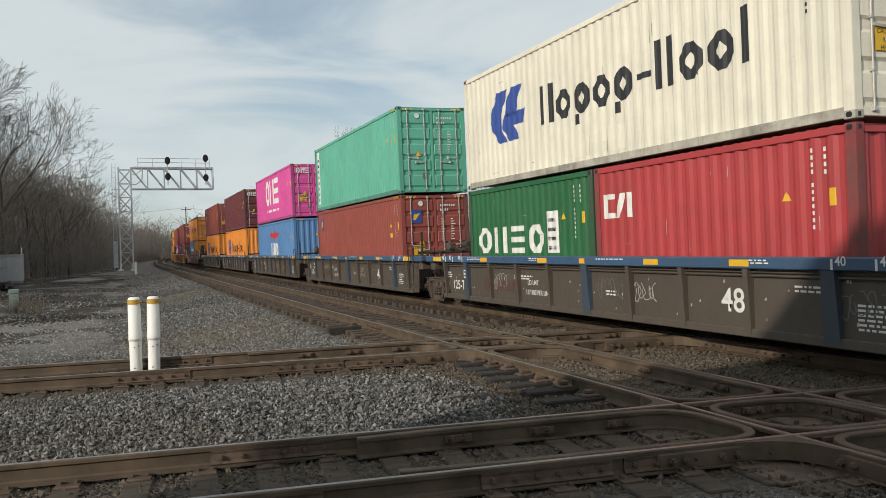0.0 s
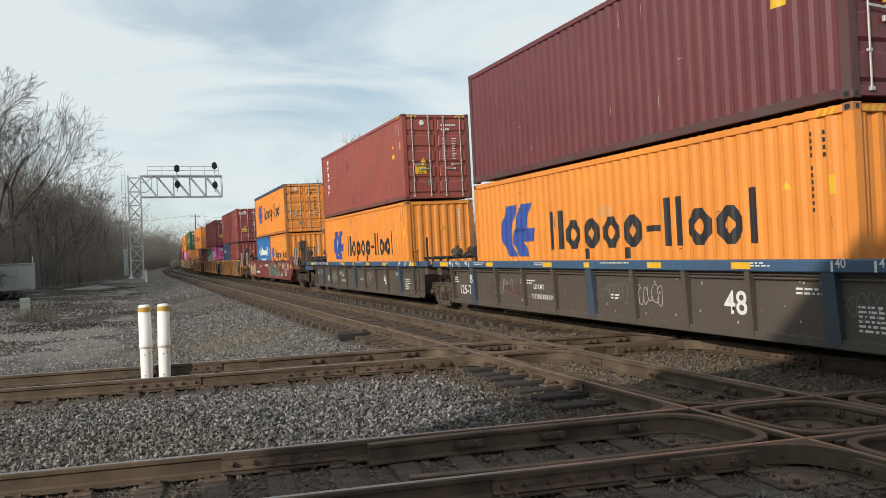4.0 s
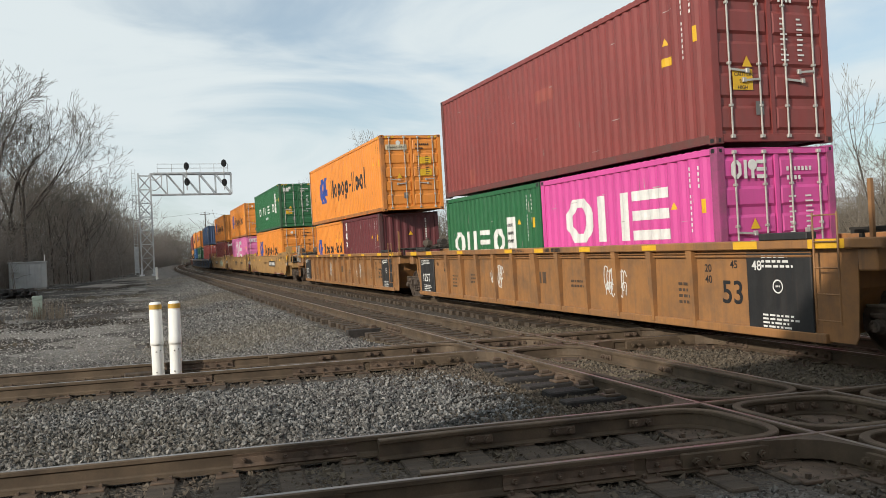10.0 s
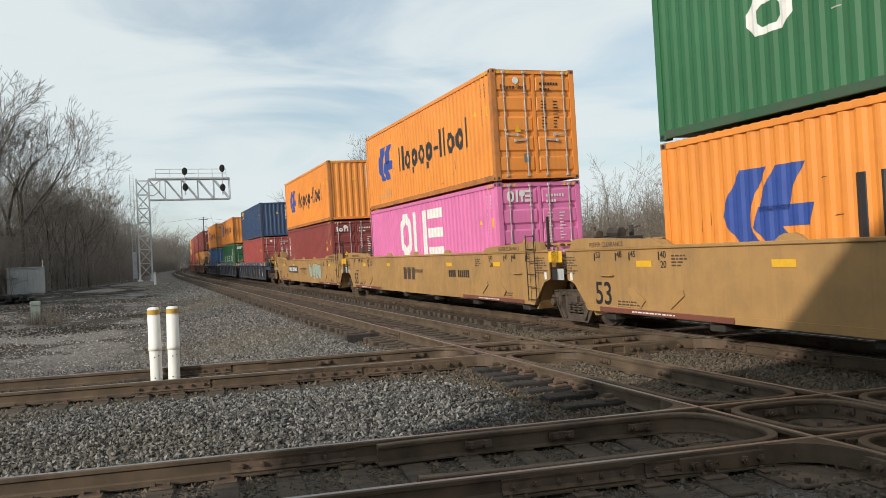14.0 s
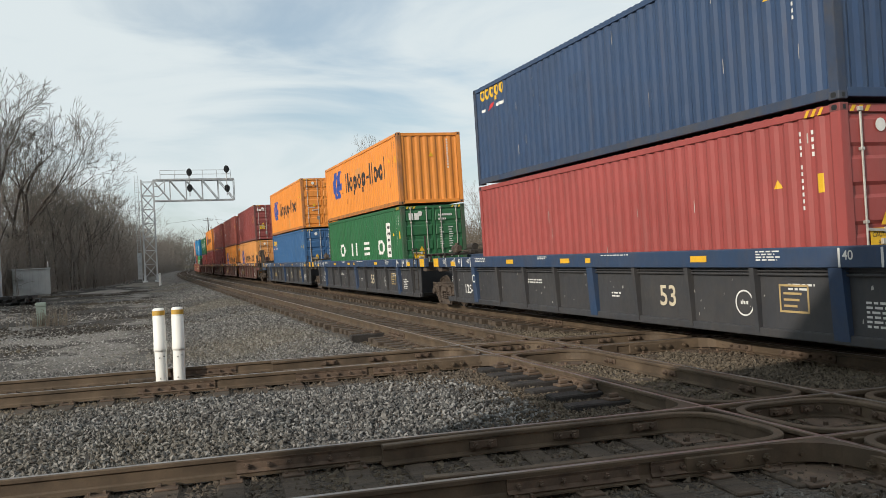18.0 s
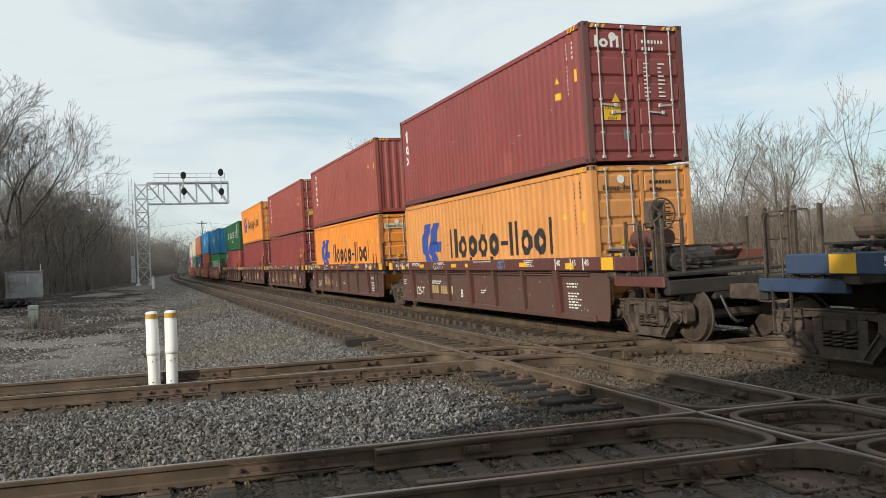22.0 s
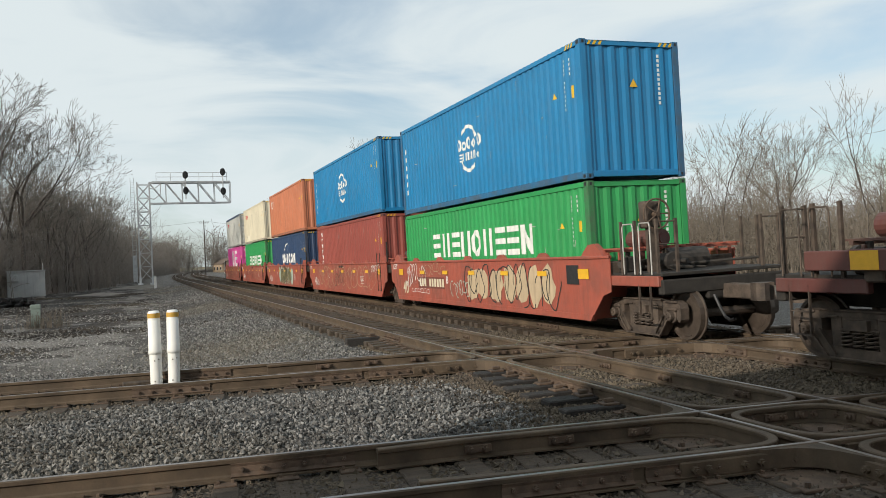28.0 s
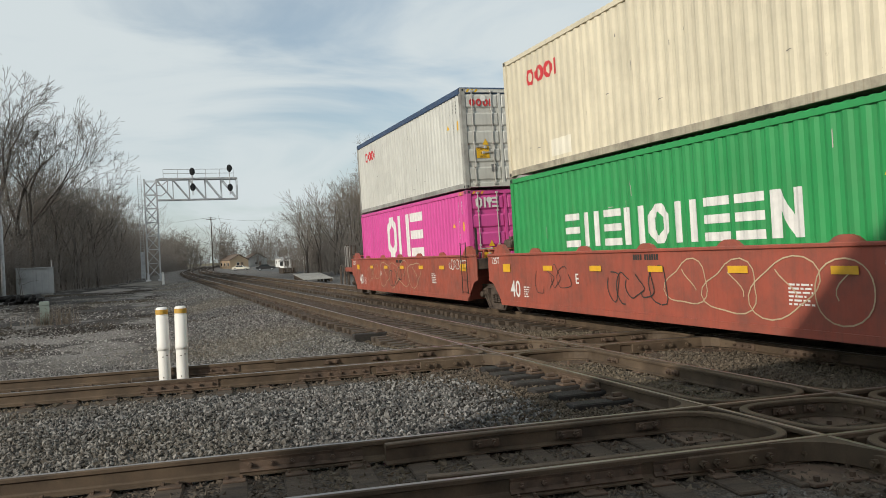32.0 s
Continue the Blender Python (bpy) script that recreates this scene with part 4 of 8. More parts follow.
def logos(style, L, H):
    """Painted marks of the near side: (ink, what it is, polygons)."""
    a = -L / 2
    if style == "sail" and L > 7:
        return [("ink_blue", "blue emblem", emblem(-4.62, 0.98, 1.88, 1.24))] + words("ink_black", "dark painted block", glyphs("Hoqoq-llool", -2.06, 4.3, 1.12, 0.84))
    if style == "sail":
        return [("ink_blue", "blue emblem", emblem(-2.58, 1.03, 1.0, 0.8))] + words("ink_black", "dark painted block", glyphs("Hoqoq-llool", -1.12, 2.68, 1.12, 0.5))
    if style == "wide_white" and L > 7:
        return words("ink_white", "white painted block", glyphs("OHE", -2.35, 1.9, 1.05, 1.5, 0.16, 0.25)) + [("ink_white", "small white line of writing", [rect(-2.05 + i * 0.235, -1.88 + i * 0.235, 0.6, 0.74) for i in range(17)])]
    if style == "wide_white":
        return words("ink_white", "white painted block", glyphs("OHE", -1.95, 1.68, 1.15, 0.92, 0.14, 0.25))
    if style == "spaced":
        out = []
        for x, ch in ((-3.85, "O"), (-1.62, "H"), (0.45, "E"), (2.68, "O")):
            out += glyphs(ch, x, x + 0.9, 1.2, 0.55, 0, 0.26)
        return words("ink_white", "white painted block", out) + [("ink_white", "white upright panel", [rect(4.0, 4.48, 1.08, 2.38)]), ("ink_white", "small white line", [rect(-0.64 + 0.2 * i, -0.5 + 0.2 * i, 0.8, 0.95) for i in range(6)]),
                ("ink_black", "small bars on the panel", [rect(4.08, 4.38, 1.2 + 0.24 * i, 1.3 + 0.24 * i) for i in range(5)])]
    if style == "spaced_short":
        return words("ink_white", "white painted block", glyphs("OHEO", -2.5, 0.95, 0.95, 0.64)) + [("ink_white", "white upright panel", [rect(1.08, 1.58, 0.95, 1.86)]),
                ("ink_black", "small bars on the panel", [rect(1.16, 1.5, 1.02 + 0.2 * i, 1.1 + 0.2 * i) for i in range(4)])]
    if style == "angular":
        x, z = (-5.4, 1.97) if L > 7 else (-2.76, 1.6)
        return [("ink_white", "white angular mark", [rect(x, x + 0.14, z, z + 0.46), rect(x + 0.14, x + 0.36, z, z + 0.1), rect(x + 0.14, x + 0.36, z + 0.36, z + 0.46)]),
                ("ink_white", "white angular mark", [[(x + 0.38, z), (x + 0.52, z), (x + 0.72, z + 0.46), (x + 0.56, z + 0.46)]]), ("ink_white", "white angular mark", [rect(x + 0.78, x + 0.9, z, z + 0.46)])]
    if style == "column":  # blocks stacked down the far end
        out = []
        for i in range(6):
            z = 2.4 - i * 0.28
            out.append([rect(-5.1, -4.82, z + 0.12, z + 0.19), rect(-5.0, -4.92, z, z + 0.12)] if i % 2 == 0 else [rect(-5.1, -5.02, z, z + 0.19), rect(-4.9, -4.82, z, z + 0.19), rect(-5.02, -4.9, z + 0.12, z + 0.19)])
        return words("ink_white", "white stacked block", out)
    if style == "stacked":
        x = a + 0.6
        return words("ink_white", "white stacked mark", [[rect(x - 0.05, x + 0.04, 2.1, 2.5), rect(x - 0.1, x + 0.14, 2.36, 2.42)], disc(x + 0.02, 1.86, 0.06, 0.15, 14),
                     [[(x - 0.15, 1.36), (x - 0.06, 1.36), (x + 0.17, 1.62), (x + 0.08, 1.62)], [(x - 0.15, 1.62), (x - 0.06, 1.62), (x + 0.17, 1.36), (x + 0.08, 1.36)]]])
    if style == "yellow_word":
        return words("ink_yellow", "yellow painted block", glyphs("oooqo", -5.65, -4.2, 2.2, 0.42)) + [("ink_red", "small red mark", [[(-5.25, 1.9), (-5.05, 1.9), (-4.75, 2.06), (-4.95, 2.06)]]),
                ("ink_white", "small white writing", [rect(-5.6, -5.35, 1.9, 1.97), rect(-4.7, -4.2, 1.92, 2.0)])]
    if style == "banner":  # white upright banner at the far end
        return [("ink_white", "white upright banner", [rect(-5.72, -5.28, 0.32, 2.7)]),
                ("ink_black", "black marks on the banner", [rect(-5.62, -5.38, 0.45 + i * 0.26, 0.58 + i * 0.26) for i in range(8)])]
    if style == "eagle":
        z = 2.02
        bird = [[(-1.5, z + 0.1), (-0.15, z), (-0.15, z + 0.2), (-1.55, z + 0.24)], [(0.15, z), (1.48, z + 0.1), (1.52, z + 0.24), (0.15, z + 0.2)],
                [(-0.18, z - 0.25), (0.18, z - 0.25), (0.12, z + 0.38), (-0.12, z + 0.38)], [(-1.1, z - 0.02), (-0.15, z - 0.08), (-0.15, z), (-1.3, z + 0.1)], [(0.15, z - 0.08), (1.08, z - 0.02), (1.28, z + 0.1), (0.15, z)]]
        return [("ink_red", "red winged emblem", bird)] + words("ink_white", "white painted block", glyphs("HBO", -1.25, 1.14, 0.86, 0.76, 0.08, 0.32))
    if style == "globe":
        ring = disc(-0.15, 1.5, 0.56, 0.66, 30, 0.30, 0.45) + disc(-0.15, 1.5, 0.56, 0.66, 30, 0.30, 3.6)
        col = [[rect(-5.78, -5.58, 2.06 - i * 0.28, 2.22 - i * 0.28)] for i in range(6)]
        return [("ink_white", "white ring emblem", ring)] + words("ink_white", "white painted block", glyphs("OoOoO", -0.95, 0.72, 1.48, 0.34)) + [("ink_white", "small white painted word", sum(glyphs("EHllHHo", -0.8, 0.6, 1.18, 0.22), []))] + words("ink_white", "white stacked block", col)
    if style == "block_word":
        return words("ink_white", "white painted block", glyphs("EHEHOHEEN", -3.4, 3.47, 1.13, 0.72))
    if style == "swoosh":
        arc = [[(-1.2, 1.95), (-1.1, 1.95), (-0.6, 2.3), (-0.72, 2.34)], [(-0.72, 2.34), (-0.6, 2.26), (0.12, 2.34), (0.1, 2.42)]]
        return words("ink_white", "white painted block", glyphs("ONH", -2.05, -0.1, 1.14, 0.6) + glyphs("OON", 0.27, 2.43, 1.14, 0.6)) + [("ink_white", "white swoosh", arc)]
    if style == "red_word":
        return words("ink_red", "red painted block", glyphs("OOOl", -4.89, -3.4, 2.05, 0.36, 0.1))
    if style == "flagged":
        return words("ink_white", "white painted block", glyphs("NHH", -2.08, -1.1, 1.78, 0.38, 0.12, 0.34)) + [("ink_white", "small white line", [rect(-1.0, -0.6, 1.8, 1.9)]), ("ink_red", "red and white flag", [rect(-2.78, -2.3, 1.82 + 0.11 * i, 1.87 + 0.11 * i) for i in range(3)])]
    if style == "two_words":
        return words("ink_white", "white painted block", glyphs("NloOoooH", -2.15, 1.83, 1.32, 0.6)) + [("ink_white", "small white line", [rect(-1.3 + 0.17 * i, -1.18 + 0.17 * i, 1.02, 1.12) for i in range(15)]),
                ("ink_yellow", "yellow swoosh", [[(-1.5, 1.85), (-0.5, 2.08), (-0.7, 1.95)]])]
    return []




def number_marks(L, H):
    """Bars for the number that runs down the near end, and the height mark and triangle."""
    x = L / 2 - 0.75
    bars = [rect(x, x + 0.045, H * 0.88 - i * 0.095, H * 0.88 - i * 0.095 + 0.06) for i in range(4)]
    bars += [rect(x, x + 0.045, H * 0.88 - 0.46 - i * 0.095, H * 0.88 - 0.46 - i * 0.095 + 0.055) for i in range(7)]
    bars += [rect(x + 0.2, x + 0.245, H * 0.88 - i * 0.1, H * 0.88 - i * 0.1 + 0.06) for i in range(4)]
    return bars


def door_marks(H, rng):
    white = []
    for r in range(2):
        x = 0.18
        for i in range(7 if r == 0 else 4):
            white.append(rect(x, x + 0.05, H - 0.41 - r * 0.15, H - 0.34 - r * 0.15))
            x += 0.08
    for i in range(9):
        z = H - 0.85 - i * 0.085
        white.append(rect(0.2, 0.2 + rng.uniform(0.08, 0.16), z, z + 0.028))
        white.append(rect(0.55, 0.55 + rng.uniform(0.08, 0.18), z, z + 0.028))
    return white


def container(name, s, z, length, height, color, doors, style, label, group="containers on the train", tarp=False):
    """A steel shipping container; its near end looks along +x."""
    rng = random.Random(label + str(s))
    steel, worn = C[color], C["worn_" + color]
    ob = thing(name, label, "container", group)
    lx = length / 2
    part("body", shared(("body", length, height, doors), lambda: body_mesh(length, height, doors)), steel, ob)
    for y in (-1, 1):
        part("top_rail", shared(("top_rail", length, height), lambda: rail_mesh(length, height, True)), steel, ob, place=pose(0, y * 1.182, 0))
        part("bottom_rail", shared(("bottom_rail", length), lambda: rail_mesh(length, height, False)), worn, ob, place=pose(0, y * 1.182, 0))
        for x in (-1, 1):
            post = part("corner_post", shared(("corner_post", height), lambda: post_mesh(height)), worn if rng.random() < 0.45 else steel, ob,
                        place=pose(x * (lx - 0.08), y * 1.148, 0) @ Matrix.Diagonal((x, -y * 1.0, 1, 1)))
            for zz in (0.059, height - 0.059):
                c = part("corner_casting", shared("casting", casting_mesh), worn, ob, place=pose(x * (lx - 0.088), y * 1.14, zz))
                if x > 0 or y < 0:
                    part("aperture", shared("hole_patch", casting_hole_mesh), M["black"], c)
    for z0, z1 in ((0.03, 0.16), (height - 0.13, height - 0.02)):
        part("end_rail", shared(("end_rail", z0, height), lambda z0=z0, z1=z1: Mesh().cbox(-0.05, 0.02, -1.06, 1.06, z0, z1, 0.01)), steel, ob, place=pose(lx - 0.03, 0, 0))
    if doors:
        for y in (-1, 1):
            leaf = part("door", shared(("door", height), lambda: door_mesh(height)), steel, ob, place=pose(lx - 0.03, y * 0.575, 0) @ Matrix.Diagonal((1, y, 1, 1)))
            for i in range(4):
                part("hinge", shared("hinge", lambda: Mesh().cbox(-0.02, 0.022, 0.535, 0.62, -0.05, 0.05, 0.006)), worn, leaf, place=pose(0, 0, 0.36 + i * (height - 0.68) / 3))
            for yy in (-0.3, 0.3):
                part("locking_bar", shared(("lock", height), lambda: lock_mesh(height)), M["bar"], leaf, place=pose(0, yy, 0))
                part("door_handle", shared("grip", grip_mesh), M["bar"], leaf, place=pose(0, yy, 1.05 if yy < 0 else 1.2) @ Matrix.Diagonal((1, -1 if yy > 0 else 1, 1, 1)))
        ink = "ink_black" if color in ("white", "cream", "grey_white", "orange", "yellow_orange") else "ink_white"
        wm = Mesh()
        for poly in door_marks(height, rng):
            wm.add([(lx + 0.0, u, w) for u, w in poly], [(0, 1, 2, 3)])
        part("door_markings", wm, M[ink], ob, "small rows of painted marks")
        ym = Mesh().add([(lx + 0.001, -0.62, 1.25), (lx + 0.001, -0.42, 1.25), (lx + 0.001, -0.52, 1.43)], [(0, 1, 2)])
        part("warning_triangle", ym, M["ink_yellow"], ob, "yellow warning triangle")
        if style != "wide_door":
            if height > 2.7 and color not in ("teal", "orange"):
                part("caution_plate", shared("caution_plate", lambda: Mesh().box(0.0, 0.003, -0.2, 0.2, -0.17, 0.17)), M["ink_yellow"], ob, "yellow caution plate", pose(lx + 0.0, -0.62, height * 0.36))
                for word, dy, dz in (("CAUTION", -0.17, 0.05), ("9\'6", -0.07, -0.06), ("HIGH", -0.11, -0.16)):
                    letters(word, 0.085, M["ink_black"], ob, pose(lx + 0.0045, -0.62 + dy, height * 0.36 + dz, 90, 0, 90), "small black warning word")
            part("placard", shared("door_placard", lambda: Mesh().box(0.0, 0.003, -0.08, 0.08, -0.11, 0.11)), M["spray_grey"], ob, "grey data placard", pose(lx + 0.0, -0.3, height * 0.2))
            part("sticker", shared("round_sticker", lambda: Mesh().lathe([(0.0, 0.004), (0.09, 0.004), (0.09, 0.0)], 16, "x")), M["ink_white"], ob, "round white sticker", pose(lx + 0.0, -0.52, height - 0.3))
        if style == "sail" and (length > 13 or "notices" in label):
            part("name_plate", shared("name_plate", lambda: Mesh().box(0.0, 0.003, -0.42, 0.42, -0.1, 0.1)), M["ink_cream"], ob, "cream name plate", pose(lx - 0.004, -0.6, height - 0.465))
            for zz in (0.66, 0.5):
                part("notice", shared("door_notice", lambda: Mesh().box(0.0, 0.003, -0.24, 0.24, -0.13, 0.13)), M["ink_yellow"], ob, "yellow notice on the door", pose(lx - 0.004, 0.55, height * zz))
        if style in ("sail", "wide_white", "wide_door", "stacked", "red_word", "spaced"):
            lm = Mesh()
            word = {"sail": "Hoqoq-llool", "wide_white": "OHE", "wide_door": "OHE", "stacked": "loH", "red_word": "OOOl", "spaced": "BB"}[style]
            w = {"sail": 0.055, "wide_white": 0.2, "wide_door": 0.2, "stacked": 0.16, "red_word": 0.14, "spaced": 0.16}[style]
            for poly in sum(glyphs(word, -0.95, -0.95 + w * 1.2 * len(word), height - 0.52, w * 1.5 if style != "sail" else 0.11), []):
                lm.add([(lx + 0.001, u, q) for u, q in poly], [tuple(range(len(poly)))])
            part("door_lettering", lm, M["ink_black" if style == "sail" else "ink_red" if style == "red_word" else "ink_white"], ob, "small painted word")
    else:
        em = Mesh().add([(lx - 0.02, -0.05, height * 0.66), (lx - 0.02, 0.15, height * 0.66), (lx - 0.02, 0.05, height * 0.72)], [(0, 1, 2)])
        part("warning_triangle", em, M["ink_yellow"], ob, "yellow warning triangle")
        nm = Mesh()
        for i in range(11):
            zz = height * 0.88 - i * 0.1
            nm.add([(lx - 0.02, 0.66, zz), (lx - 0.02, 0.72, zz), (lx - 0.02, 0.72, zz + 0.065), (lx - 0.02, 0.66, zz + 0.065)], [(0, 1, 2, 3)])
        part("number_bars", nm, M["ink_white" if color not in ("white", "cream") else "ink_black"], ob, "column of small bars")
    for ink, what, polys in logos(style, length, height):
        if polys:
            part("emblem" if "emblem" in what else "letter_shape" if "block" in what else "marking", side_mark(polys, length), M[ink], ob, what)
    ink = "ink_black" if color in ("white", "cream", "grey_white", "orange", "yellow_orange") else "ink_white"
    part("number_bars", side_mark(number_marks(length, height), length), M[ink], ob, "column of small bars")
    part("warning_triangle", side_mark([tri(lx - 1.2, height * 0.66, 0.075)], length), M["ink_yellow"], ob, "yellow warning triangle")
    part("height_mark", side_mark([rect(lx - 0.46, lx - 0.35, height * 0.6, height * 0.69)], length), M["ink_yellow"], ob, "yellow height mark")
    if color in ("maroon", "brick", "wine") and doors:
        part("caution_plate", side_mark([rect(lx - 1.35, lx - 1.05, height * 0.52, height * 0.57)], length), M["ink_yellow"], ob, "yellow caution plate")
    patches = []
    for i in range(rng.choice((0, 1, 2, 3))):  # welded and repainted repairs
        x, zz, w = rng.uniform(-lx + 0.8, lx - 2), rng.choice((0.25, 0.3, height * 0.6)), rng.uniform(0.3, 0.9)
        patches.append(rect(x, x + w, zz, zz + rng.uniform(0.2, 0.5)))
    if patches and color not in ("magenta", "mid_blue"):
        part("repair_patch", side_mark(patches, length, y=-1.1995), C[{"orange": "yellow_orange", "yellow_orange": "orange", "maroon": "brick", "brick": "maroon", "rust_orange": "brick", "cream": "white"}.get(color, color)], ob, "repainted repair patch")
    scuffs = []
    for i in range(14):
        x, zz = rng.uniform(-lx + 0.3, lx - 0.4), rng.uniform(0.25, height - 0.4)
        tall = rng.random() < 0.6
        w, h = (rng.uniform(0.008, 0.02), rng.uniform(0.05, 0.3)) if tall else (rng.uniform(0.05, 0.3), rng.uniform(0.01, 0.025))
        scuffs.append([(x, zz), (x + w, zz + 0.01), (x + w * 0.9, zz + h), (x + w * 0.15, zz + h * 0.9)])
    part("scratches", side_mark(scuffs, length, y=-1.2004), M["spray_grey"] if color in ("white", "cream", "grey_white") else M["rust_mark"] if color in ("rust_orange", "orange", "yellow_orange", "teal") else M["pale_scratch"], ob, "small scratches and rust marks")
    stripes = []
    for i in range(3):
        stripes.append([(lx - 0.62 + i * 0.12, height - 0.115), (lx - 0.56 + i * 0.12, height - 0.115), (lx - 0.5 + i * 0.12, height - 0.02), (lx - 0.56 + i * 0.12, height - 0.02)])
    if "small yellow label" in label and color == "brick":
        for nm, m, ink in (("logo_plate", side_mark([rect(-5.46, -4.98, 2.06, 2.56)], length), "ink_blue"), ("logo_shape", side_mark([[(-5.39, 2.14), (-5.29, 2.14), (-5.21, 2.3), (-5.31, 2.34)], [(-5.29, 2.32), (-5.07, 2.38), (-5.03, 2.48), (-5.31, 2.42)]], length, y=-1.2035), "ink_yellow"),
                           ("logo_plate", Mesh().box(lx, lx + 0.003, -0.85, -0.5, height - 0.95, height - 0.5), "ink_blue"), ("logo_shape", Mesh().add([(lx + 0.005, u, w) for u, w in ((-0.8, height - 0.85), (-0.72, height - 0.85), (-0.55, height - 0.62), (-0.78, height - 0.66))], [(0, 1, 2, 3)]), "ink_yellow")):
            part(nm, m, M[ink], ob, "blue square plate with a yellow wave")
    if height > 2.7:
        em = Mesh()
        for y in (-1.04, 0.7):
            for i in range(3):
                em.add([(lx - 0.0085, y + i * 0.13 + u, height - 0.118 + w) for u, w in ((0, 0), (0.065, 0), (0.12, 0.085), (0.055, 0.085))], [(0, 1, 2, 3)])
        part("height_stripes", em, M["ink_yellow"], ob, "yellow height stripes over the end")
        part("height_stripes", side_mark(stripes, length, flat=-1.2215), M["ink_yellow"], ob, "yellow and black height stripes")
    if tarp:
        tm = Mesh().cbox(-lx + 0.02, lx - 0.02, -1.222, 1.222, height - 0.16, height + 0.02, 0.015)
        part("roof_tarpaulin", tm, C["navy"], ob, "dark blue roof tarpaulin")
    MOVING.append((ob, s, z))
    return ob

# ---- well cars ----
WHEEL_R, AXLE = 0.457, 0.889


def wheelset_mesh():
    m = Mesh()
    m.tube((0, -1.0, 0), (0, 1.0, 0), 0.085, 10)
    for side in (-1, 1):
        y = side * 0.752
        prof = [(0.1, -0.07), (0.13, -0.065), (0.36, -0.02), (0.40, -0.055), (0.485, -0.06), (0.487, -0.03), (WHEEL_R + 0.001, -0.02), (WHEEL_R - 0.008, 0.07),
                (0.40, 0.07), (0.375, 0.03), (0.16, 0.045), (0.1, 0.06)]
        part_m = Mesh().lathe([(r, y + side * s) for r, s in prof], 28, "y")
        m.add(part_m.v, part_m.f)
    return m


def cap_mesh():
    m = Mesh().lathe([(0.0, -1.19), (0.07, -1.19), (0.085, -1.175), (0.085, -1.1), (0.12, -1.09), (0.12, -0.98), (0.0, -0.98)], 14, "y")
    for a in range(3):
        t = a * 2.094
        m.tube((0.045 * math.cos(t), -1.185, 0.045 * math.sin(t)), (0.045 * math.cos(t), -1.21, 0.045 * math.sin(t)), 0.014, 6)
    return m


def sideframe_mesh():
    """The cast side frame of a freight truck: jaws over the bearings, two windows, the spring opening, flanged edges."""
    m = Mesh()
    y0, y1 = -0.085, 0.085
    half_top = [(0.0, 0.755), (0.34, 0.75), (0.62, 0.715), (0.84, 0.735), (1.0, 0.725), (1.11, 0.67), (1.145, 0.57), (1.1, 0.57), (0.74, 0.59), (0.58, 0.62), (0.4, 0.645), (0.0, 0.645)]
    for k in (-1, 1):
        m.prism([(k * u, w) for u, w in half_top], "y", y0, y1)
        m.prism([(k * 1.02, 0.6), (k * 1.145, 0.6), (k * 1.135, 0.4), (k * 1.08, 0.345), (k * 1.02, 0.4)], "y", y0, y1)
        m.prism([(k * 0.62, 0.62), (k * 0.765, 0.6), (k * 0.765, 0.36), (k * 0.70, 0.33), (k * 0.62, 0.40)], "y", y0, y1)
        m.prism([(k * 0.29, 0.66), (k * 0.46, 0.66), (k * 0.45, 0.2), (k * 0.29, 0.2)], "y", y0 + 0.01, y1 - 0.01)
        m.prism([(k * 0.64, 0.46), (k * 0.765, 0.38), (k * 0.5, 0.075), (k * 0.36, 0.075), (k * 0.36, 0.15)], "y", y0, y1)
        m.cbox(k * 0.889 - 0.13, k * 0.889 + 0.13, -0.12, 0.12, 0.545, 0.62, 0.02)
        m.cbox(k * 0.889 - 0.17, k * 0.889 + 0.17, y0 - 0.04, y0, 0.69, 0.735, 0.012)
        m.cbox(k * 0.40 - 0.075, k * 0.40 + 0.075, y0 - 0.035, y0 + 0.02, 0.63, 0.665, 0.01)
        m.prism([(k * 0.64, 0.475), (k * 0.665, 0.455), (k * 0.40, 0.12), (k * 0.375, 0.14)], "y", y0 - 0.035, y0)
        m.prism([(k * 0.745, 0.385), (k * 0.775, 0.37), (k * 0.51, 0.06), (k * 0.485, 0.075)], "y", y0 - 0.035, y0)
    m.prism([(-0.5, 0.075), (0.5, 0.075), (0.47, 0.235), (-0.47, 0.235)], "y", y0, y1)
    m.cbox(-0.29, 0.29, y0 + 0.005, y1, 0.49, 0.66, 0.02)
    m.cbox(-0.5, 0.5, y0 - 0.035, y0, 0.07, 0.1, 0.008)
    m.cbox(-0.62, 0.62, y0 - 0.03, y0, 0.72, 0.75, 0.008)
    return m


def springs_mesh():
    """Two rows of coil springs with gaps between the turns."""
    m = Mesh()
    for x in (-0.19, 0.0, 0.19):
        for y in (-0.06, 0.09):
            ring = [(0.088 * math.cos(0.7854 * i), 0.088 * math.sin(0.7854 * i)) for i in range(36)]
            pts = [(x + u, y + w, 0.24 + 0.24 * i / 35) for i, (u, w) in enumerate(ring)]
            for p, q in zip(pts, pts[1:]):
                m.tube(p, q, 0.017, 5, caps=False)
    m.cbox(-0.31, 0.31, -0.1, 0.12, 0.46, 0.5, 0.01)
    return m


def bolster_mesh():
    m = Mesh().cbox(-0.24, 0.24, -1.05, 1.05, 0.46, 0.66, 0.03)
    m.tube((0, 0, 0.6), (0, 0, 0.78), 0.2, 16)
    for k in (-1, 1):
        m.beam((k * 0.42, -0.7, 0.4), (k * 0.42, 0.7, 0.4), 0.1, 0.12)
        m.beam((0, k * 1.02, 0.55), (0.0, k * 1.15, 0.55), 0.36, 0.14)
    return m


